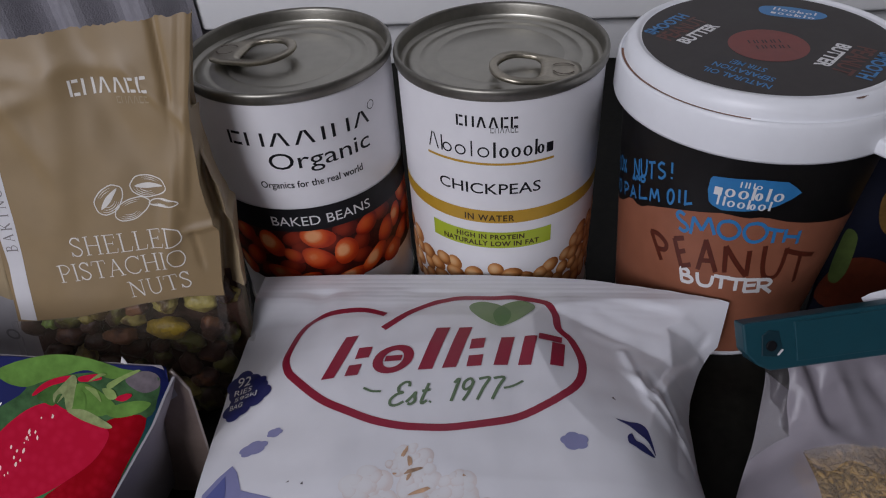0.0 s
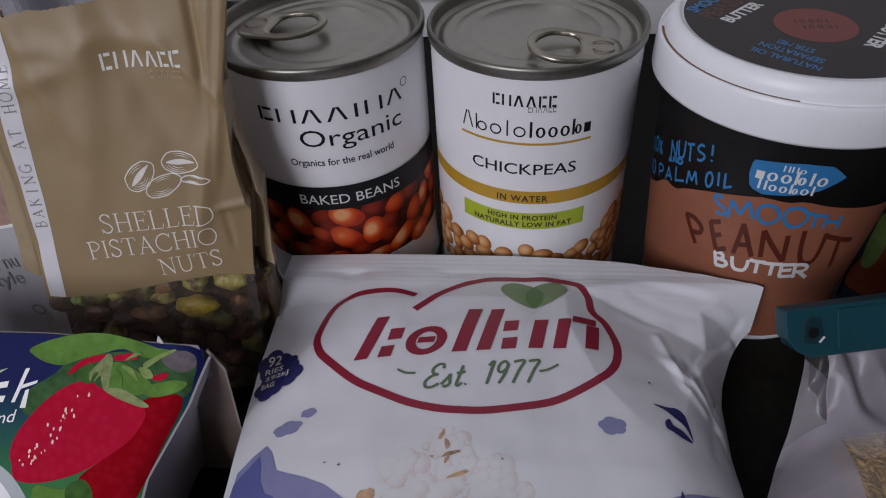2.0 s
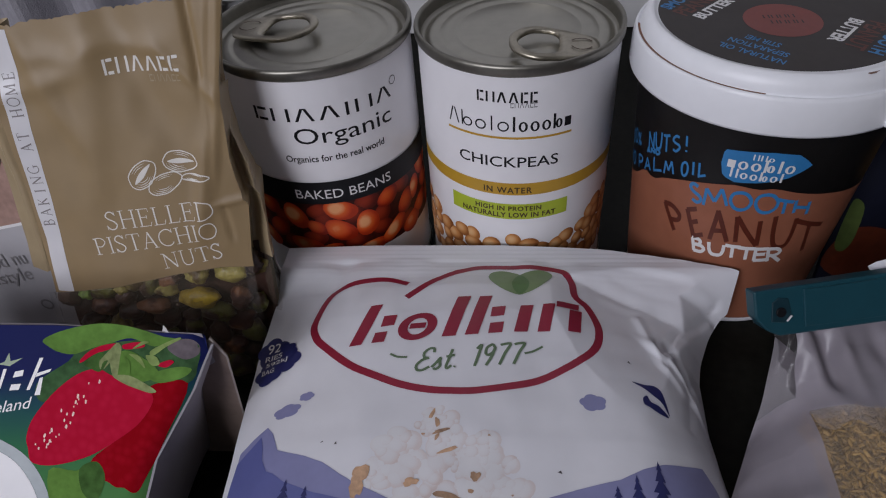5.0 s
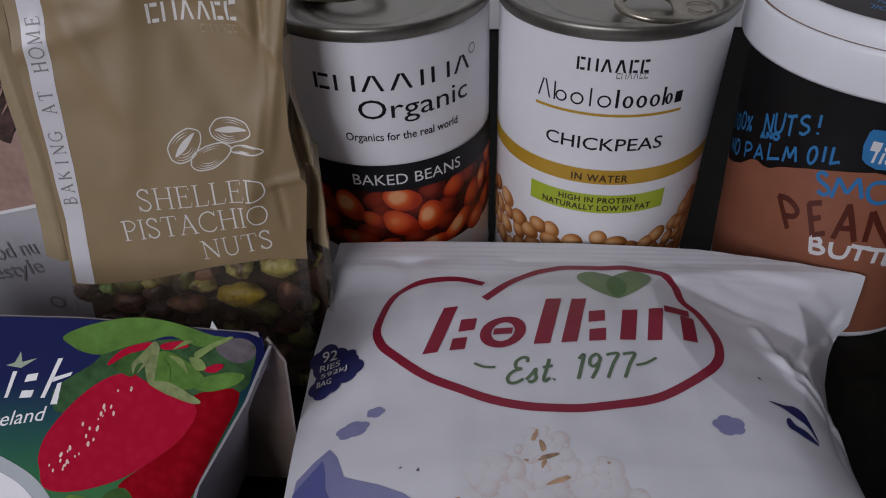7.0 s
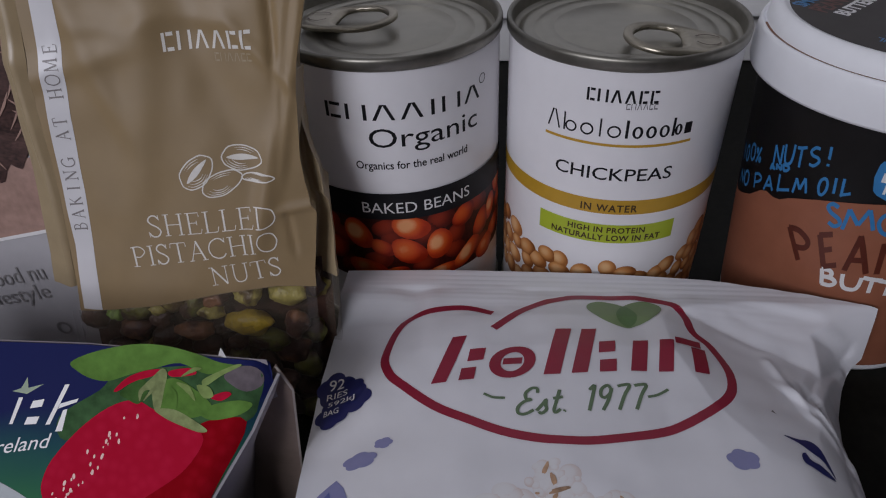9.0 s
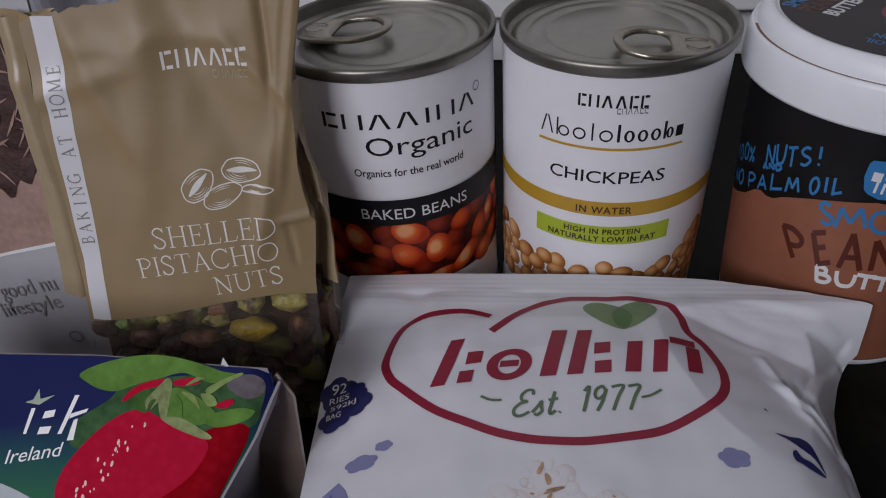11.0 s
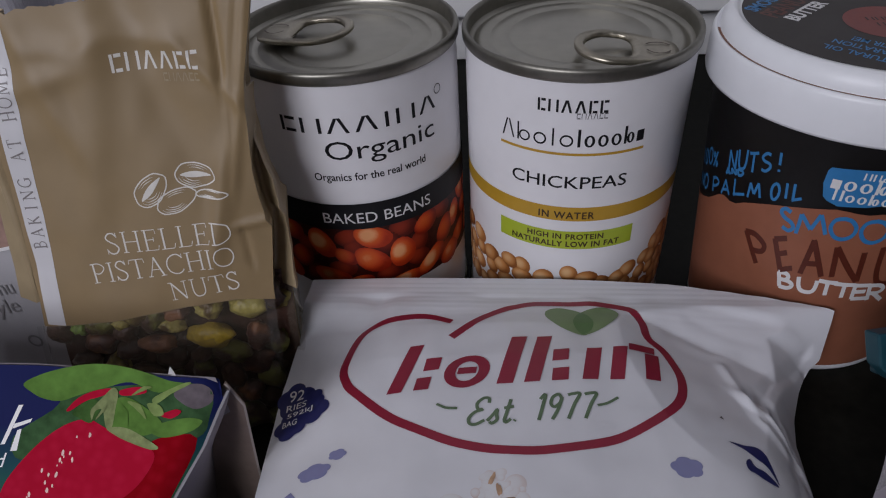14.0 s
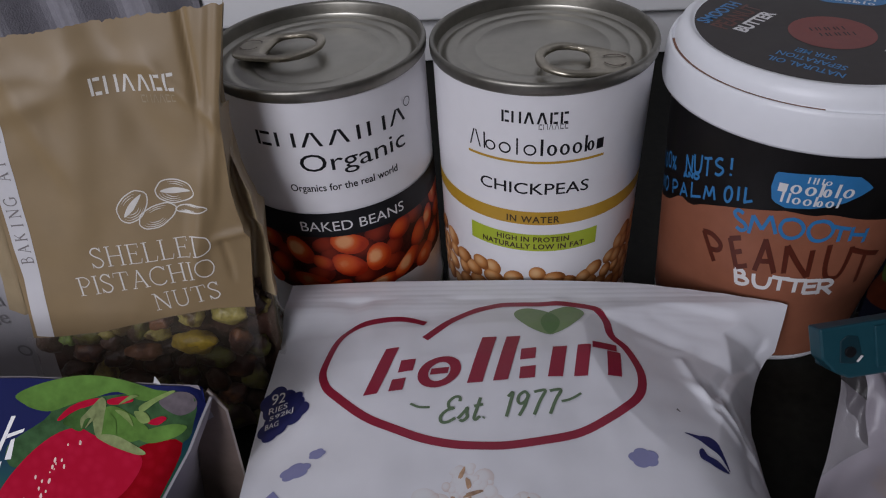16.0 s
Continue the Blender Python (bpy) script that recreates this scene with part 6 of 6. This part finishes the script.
carton_print("brand_mark", [[(-0.1535, 0.0592), (-0.1527, 0.0592), (-0.1508, 0.0635), (-0.1518, 0.0635)], [(-0.1500, 0.0590), (-0.1472, 0.0590), (-0.1466, 0.0602), (-0.1494, 0.0602)], [(-0.1490, 0.0616), (-0.1462, 0.0618), (-0.1458, 0.0630), (-0.1484, 0.0628)], [(-0.1450, 0.0588), (-0.1440, 0.0588), (-0.1402, 0.0652), (-0.1413, 0.0652)], [(-0.1424, 0.0613), (-0.1382, 0.0622), (-0.1378, 0.0628), (-0.1420, 0.0621)], [(-0.1412, 0.0610), (-0.1402, 0.0612), (-0.1410, 0.0576), (-0.1426, 0.0576)]], 0.0001, WHITE_INK, "white slanting bars")
carton_print("printed_word", letters("Ireland", -0.1575, 0.0547, -0.1432, 0.0570, 0.0, 0.3, 3), 0.0001, STRIP)
carton_print("sprig_print", [[(-0.1535, 0.0646), (-0.1515, 0.0650), (-0.1502, 0.0668), (-0.1498, 0.0650), (-0.1462, 0.0655), (-0.1500, 0.0640)]], 0.0001, SAGE_DARK)
carton_print("ring_print", [catmull([(-0.175, 0.052), (-0.162, 0.0520), (-0.1512, 0.0487), (-0.1430, 0.0440), (-0.1375, 0.0360), (-0.1370, 0.0250), (-0.175, 0.0200)], 5, True)], 0.0001, mat("grey_green_print", (0.20, 0.25, 0.27), 0.36))
carton_print("round_panel_print", [catmull([(-0.175, 0.0490), (-0.162, 0.0490), (-0.1520, 0.0465), (-0.1452, 0.0422), (-0.1405, 0.0350), (-0.1400, 0.0250), (-0.175, 0.0200)], 5, True)], 0.00018, STRIP, "white round printed panel")
bm = bmesh.new()
tip = [Vector((-0.1062, 0.1168, 0.0678)), Vector((-0.1040, 0.1166, 0.0678)), Vector((-0.1050, 0.1172, 0.0706)), Vector((-0.1052, 0.1180, 0.0680))]
v = [bm.verts.new(p) for p in tip]
for f in ((0, 1, 2), (1, 3, 2), (3, 0, 2), (0, 3, 1)):
    bm.faces.new([v[i] for i in f])
part("torn_tip", bm, WHITE_INK, carton, "small white torn corner")

# ---- clipped pasta bag ----
QL = piecewise([(0.0, 0.012), (0.05, 0.037), (0.0956, 0.0610), (0.1242, 0.0752), (0.137, 0.0780)])


def pasta_z(x, y):
    s = (x - QL(y)) / 0.03
    top = piecewise([(0.0, 0.020), (0.04, 0.034), (0.08, 0.040), (0.11, 0.0415), (0.122, 0.0430), (0.131, 0.0455), (0.137, 0.0490)])(y)
    e = min(max(s, 0), 1)
    k = smoothstep(0.115, 0.136, y)
    z = top * ((0.46 + 0.48 * k) + (0.54 - 0.48 * k) * (1 - (1 - e) ** 2.2))
    z += 0.0025 * math.exp(-(((x - 0.086) + 0.35 * (y - 0.135)) / 0.0028) ** 2) * smoothstep(0.10, 0.13, y)
    z -= 0.0025 * math.exp(-(((x - 0.0915) + 0.30 * (y - 0.135)) / 0.0030) ** 2) * smoothstep(0.105, 0.13, y)
    # pleats that run out from the clip
    a = math.atan2(x - 0.098, 0.165 - y)
    r = math.hypot(x - 0.098, 0.165 - y)
    z += 0.0011 * (math.sin(a * 17 + 1.0) + 0.6 * math.sin(a * 31 + 2.0)) * smoothstep(0.085, 0.035, r) * smoothstep(0.1375, 0.128, y) + 1.6 * max(0, y - 0.1362)
    z += 0.0014 * (noise.noise((x * 55, y * 55, 9)) + 0.5 * noise.noise((x * 120, y * 110, 3)))
    return z


pasta_bag = thing("pasta_bag", (0.13, 0.08, 0), "translucent plastic bag of golden pasta, closed with a clip", "bag")
WINDOW_TOP = lambda x: 0.1149 - 0.19 * (x - 0.0842) + 0.0004 * math.sin(x * 500)
WINDOW_LEFT = lambda y: 0.0842 - max(0.1149 - y, 0) * 0.07
PLEAT_LEFT = lambda y: 0.0828 - 0.0060 * (y - 0.121) / 0.0185 + 0.0004 * math.sin(y * 900)
PLEAT_RIGHT = lambda y: 0.0828 + 0.0012 * (y - 0.121) / 0.0185 - 0.0003 * math.sin(y * 700)
NECK = 0.1395


def film_at(x, y):
    return Vector((x, y + 0.006 * (x - 0.08) / 0.04 * smoothstep(0.09, 0.136, y), pasta_z(x, y)))


def strip(left, right, y0, y1, across, along):
    return sheet(lambda s, y: film_at(left(y) + (right(y) - left(y)) * s, y), span(0, 1, across), span(y0, y1, along))


part("milky_film", strip(QL, WINDOW_LEFT, 0.01, 0.121, 60, 120), MILKY, pasta_bag, "crinkled milky film", smooth=True)
part("glossy_pleat", strip(QL, PLEAT_LEFT, 0.121, NECK, 24, 40), CREASE_FILM, pasta_bag, "clear creased film at the bag's edge", smooth=True)
part("clear_pleat", strip(PLEAT_LEFT, PLEAT_RIGHT, 0.121, NECK, 24, 40), CLEAR_PLEAT, pasta_bag, "clear creased film under the clip", smooth=True)
part("milky_fold", strip(PLEAT_RIGHT, WINDOW_LEFT, 0.121, NECK, 10, 40), MILKY, pasta_bag, smooth=True)
part("milky_neck", sheet(lambda x, t: film_at(x, WINDOW_TOP(x) + (NECK - WINDOW_TOP(x)) * t), span(0.0842, 0.20, 150), span(0, 1, 60)), MILKY, pasta_bag, "milky film gathered under the clip", smooth=True)
w = part("clear_window", sheet(lambda s, t: film_at(0.0842 + 0.1158 * s - max(0, 0.1149 - (0.01 + 0.1049 * t)) * 0.07 * (1 - s), 0.01 + (WINDOW_TOP(0.0842 + 0.1158 * s) - 0.01) * t), span(0, 1, 150), span(0, 1, 110)), WINDOW_FILM, pasta_bag, "hazy clear window", smooth=True)
w.visible_shadow = False


def pasta_side(s, t):
    y = 0.01 + 0.1262 * t
    return Vector((QL(y) + 0.003 * math.sin(math.pi * s) + s * (0.002 + 0.036 * smoothstep(0.085, 0.130, y)), y + 0.006 * (QL(y) - 0.08) / 0.04 * smoothstep(0.09, 0.136, y), pasta_z(QL(y), y) * (1 - s) + 0.0004 * s))


part("side_film", sheet(pasta_side, span(0, 1, 10), span(0, 1, 60)), MILKY, pasta_bag, "crinkled milky film", smooth=True)
part("white_fold", sheet(lambda s, t: Vector((0.1075 + 0.046 * s, 0.150 + 0.004 * s + 0.004 * t, 0.0590 + 0.0055 * t * math.sqrt(min(s * 2.2, 1)))), span(0, 1, 24), span(0, 1, 8)), BAG, pasta_bag, "white folded bag top", smooth=True)
part("white_tape", sheet(lambda s, t: Vector((0.1130 + 0.012 * s + 0.002 * (1 - t), 0.122 + 0.0165 * t, pasta_z(0.1130 + 0.012 * s, 0.122 + 0.0135 * t) + 0.0012)), span(0, 1, 8), span(0, 1, 10)), BAG, pasta_bag, "white strip of the label", smooth=True)
# the film turns milky towards the window's border
for wide in (0.0030, 0.0065):
    f = part("frosted_border", sheet(lambda s, t: film_at(0.0842 + 0.1158 * s, WINDOW_TOP(0.0842 + 0.1158 * s) - wide * (1 + 0.25 * math.sin(s * 60)) * (1 - t)) + Vector((0, 0, 0.0004 + wide * 0.04)), span(0, 1, 120), span(0, 1, 8)), FROST, pasta_bag, "frosted film border", smooth=True)
    f.visible_shadow = False
# loose pieces seen through the window
rnd = random.Random(31)
bm = bmesh.new()
for _ in range(3800):
    x, y = rnd.uniform(0.083, 0.128), rnd.uniform(0.066, 0.115)
    z = pasta_z(x, y) - 0.0022 - rnd.uniform(0, 0.003)
    m = Matrix.Translation((x, y, z)) @ Euler((rnd.uniform(-0.5, 0.5), rnd.uniform(-0.5, 0.5), 1.5 + rnd.gauss(0, 0.9))).to_matrix().to_4x4()
    l, r = rnd.uniform(0.0008, 0.0021), rnd.uniform(0.00038, 0.00070)
    ends = [[bm.verts.new(m @ Vector((e * l, r * k * math.cos(a), r * k * math.sin(a)))) for a in (0, 1.57, 3.14, 4.71)] for e, k in ((-1, 0.4), (-0.5, 1), (0.5, 1), (1, 0.4))]
    for p, q in zip(ends, ends[1:]):
        for i in range(4):
            bm.faces.new((p[i], p[(i + 1) % 4], q[(i + 1) % 4], q[i]))
    bm.faces.new(ends[0]), bm.faces.new(ends[-1])
part("pasta_pieces", bm, PASTA, pasta_bag, "heap of small golden pasta", smooth=True, kind="stuff")
part("pasta_bed", sheet(lambda x, y: Vector((x, y, pasta_z(x, y) - 0.0075)), span(0.083, 0.14, 20), span(0.05, 0.115, 20)), PASTA, pasta_bag, smooth=True)

# teal clip across the bag's neck
clip = thing("bag_clip", (0.12, 0.14, 0.05), "dark teal plastic bag clip gripping the pasta bag's neck", "bag clip")
ex = Vector((0.0428, 0.008, 0)).normalized()
ez = Vector((0, 0.008, 0.0132)).normalized()
ez = (ez - ex * ez.dot(ex)).normalized()
ey = ez.cross(ex)
M = Matrix((ex, ey, ez)).transposed().to_4x4()
M.translation = Vector((0.0688, 0.1332, 0.0490))


def clip_part(name, bm, material, parent, label=""):
    bmesh.ops.transform(bm, matrix=M, verts=bm.verts)
    return part(name, bm, material, parent, label)


def plate(outline, y0, y1, bevel):
    bm = bmesh.new()
    f = bm.faces.new([bm.verts.new((x, y0, z)) for x, z in outline])
    g = bmesh.ops.extrude_face_region(bm, geom=[f])
    bmesh.ops.translate(bm, vec=(0, y1 - y0, 0), verts=[q for q in g["geom"] if isinstance(q, bmesh.types.BMVert)])
    bmesh.ops.bevel(bm, geom=bm.edges[:], offset=bevel, segments=2, affect="EDGES", profile=0.5)
    bmesh.ops.recalc_face_normals(bm, faces=bm.faces)
    return bm


bar = clip_part("front_bar", plate([(0.0005, 0.0065), (0.0, 0.0150), (0.118, 0.0165), (0.118, 0.0005), (0.0080, 0.0), (0.0040, 0.0022)], -0.003, 0.0025, 0.0006), TEAL, clip, "teal plastic bar")
clip_part("raised_panel", plate([(0.0155, 0.0022), (0.0150, 0.0140), (0.112, 0.0150), (0.112, 0.0022)], -0.0037, -0.0028, 0.0003), TEAL, bar)
# No hole is cut: a darker plate paints its shade.
clip_part("hinge_recess", plate([(0.0052, 0.0050), (0.0055, 0.0110), (0.0075, 0.0124), (0.0105, 0.0118), (0.0114, 0.0070), (0.0095, 0.0042)], -0.0034, -0.0029, 0.0002), TEAL_DARK, bar, "dark hinge recess")
clip_part("hinge_pin", plate([(0.0080 + 0.0016 * math.cos(k * 0.628), 0.0078 + 0.0016 * math.sin(k * 0.628)) for k in range(10)], -0.0040, -0.0033, 0.0002), INK, bar)
# A tiny white plate is added as a painted glint beside the hinge.
clip_part("glint_chip", plate([(0.0098, 0.0048), (0.0114, 0.0064), (0.0110, 0.0066), (0.0095, 0.0050)], -0.0042, -0.0036, 0.0001), WHITE_INK, bar)
clip_part("back_bar", plate([(0.004, 0.002), (0.004, 0.0130), (0.118, 0.0145), (0.118, 0.002)], 0.0030, 0.0062, 0.0006), TEAL_DARK, clip)

# ---- dark packet behind the clip ----
packet = thing("dark_packet", (0.17, 0.205, 0), "dark navy packet with orange and green printed shapes", "packet")


def packet_at(x, z, lift):
    s = (x - 0.118) / 0.11
    return Vector((x, 0.2050 + 0.22 * z - 0.008 * math.sin(math.pi * min(max(s, 0), 1)) * smoothstep(0.1, 0.04, z) + 0.0012 * noise.noise((x * 60, z * 50, 2)) - lift, z))


PKL = piecewise([(0, 0.124), (0.05, 0.126), (0.09, 0.134), (0.12, 0.138)])
skin = part("front_film", sheet(lambda s, z: packet_at(PKL(z) + (0.235 - PKL(z)) * s, z, 0), span(0, 1, 50), span(0.0005, 0.12, 50)), DARK_PACK, packet, "dark navy film", smooth=True)
part("back_film", sheet(lambda s, z: packet_at(PKL(z) + (0.235 - PKL(z)) * s, z, 0) + Vector((0, 0.002 + 0.025 * math.sin(math.pi * s) * smoothstep(0.12, 0.05, z), 0)), span(0, 1, 24), span(0.0005, 0.12, 24)), DARK_PACK, packet, smooth=True)
for pts, m, lab in (([(0.1245, 0.010), (0.1290, 0.024), (0.1380, 0.0290), (0.1480, 0.026), (0.150, 0.012), (0.138, 0.004)], ORANGE_INK, "burnt orange shape"), ([(0.1275, 0.0200), (0.1290, 0.0340), (0.1305, 0.0405), (0.1345, 0.0370), (0.1340, 0.0240), (0.1310, 0.0175)], OLIVE_INK, "olive green shape"), ([(0.1400, 0.0440), (0.1390, 0.0540), (0.1440, 0.0600), (0.1520, 0.0560), (0.1520, 0.0420), (0.1450, 0.0390)], AMBER_INK, "amber food picture"), ([(0.1400, 0.0620), (0.1412, 0.0700), (0.1425, 0.0640), (0.1440, 0.0720), (0.1460, 0.0600), (0.1425, 0.0570)], GREY_INK, "grey spiky shape")):
    decal("printed_shape", [catmull(pts, 4, True)], packet_at, 0.0004 + 0.0002 * (m is OLIVE_INK), m, skin, 0.004, lab)

# ---- pale pouch behind the pistachios ----
pale = thing("powder_pouch", (-0.20, 0.18, 0), "pale grey pouch with a dark bark picture, behind the pistachio pouch", "pouch")


def pale_at(x, z, lift):
    return Vector((x, 0.1800 + 0.22 * (z - 0.06) - 0.12 * (x + 0.19) - lift + 0.0007 * noise.noise((x * 60, z * 60, 6)), z))


skin = part("front_film", sheet(lambda x, z: pale_at(x, z, 0), span(-0.285, -0.172, 50), span(0.0006, 0.134, 50)), POUCH, pale, "pale grey film", smooth=True)
part("back_film", sheet(lambda x, z: pale_at(x, z, 0) + Vector((0, 0.001 + 0.012 * max(0, 1 - ((x + 0.225) / 0.06) ** 2) * smoothstep(0.134, 0.05, z), 0)), span(-0.285, -0.172, 24), span(0.0006, 0.134, 24)), POUCH, pale, smooth=True)
tilt = lambda x, z: (x, z + 0.27 * (x + 0.19))


def pale_print(name, polys, lift, m, label=""):
    return decal(name, polys, pale_at, lift, m, skin, 0.004, label)


pale_print("powder_print", [[tilt(-0.25, 0.0569), tilt(-0.173, 0.0569), tilt(-0.173, 0.0810), tilt(-0.25, 0.0810)]], 0.0003, PINK_BROWN, "pinkish brown powder picture")
pale_print("bark_print", [[tilt(x, 0.0790 + 0.0022 * math.sin(x * 700) + 0.002 * math.sin(x * 260)) for x in span(-0.25, -0.173, 40)] + [(-0.173, 0.1300), (-0.25, 0.1290)]], 0.0005, COCOA, "dark bark picture")
rnd = random.Random(17)
chips = []
for _ in range(60):
    x, z, l = rnd.uniform(-0.215, -0.176), rnd.uniform(0.084, 0.122), rnd.uniform(0.003, 0.010)
    a = rnd.choice((0.3, 0.9, 1.3, -0.6)) + rnd.uniform(-0.3, 0.3)
    chips += stroke([tilt(x, z), tilt(x + l * 0.5 * math.cos(a) + 0.0004, z + l * 0.5 * math.sin(a)), tilt(x + l * math.cos(a), z + l * math.sin(a))], rnd.uniform(0.0004, 0.0011), 3, True)
pale_print("bark_chip_print", chips, 0.0008, PINK_BROWN, "pale curls of bark")
pale_print("white_rule", [[tilt(-0.25, 0.0562), tilt(-0.173, 0.0562), tilt(-0.173, 0.0574), tilt(-0.25, 0.0574)]], 0.0006, WHITE_INK)
pale_print("printed_lettering", letters("good nu", -0.2205, 0.0335, -0.1945, 0.0412, 0.0, 0, 14), 0.0004, FADED_INK)
pale_print("printed_lettering", letters("lifestyle", -0.2225, 0.0262, -0.1945, 0.0335, 0.0, 0, 15), 0.0004, FADED_INK)
pale_print("printed_dot", ring(-0.1935, 0.0195, 0.0030, 0.0026, 0.0009, 0.0009), 0.0004, FADED_INK)
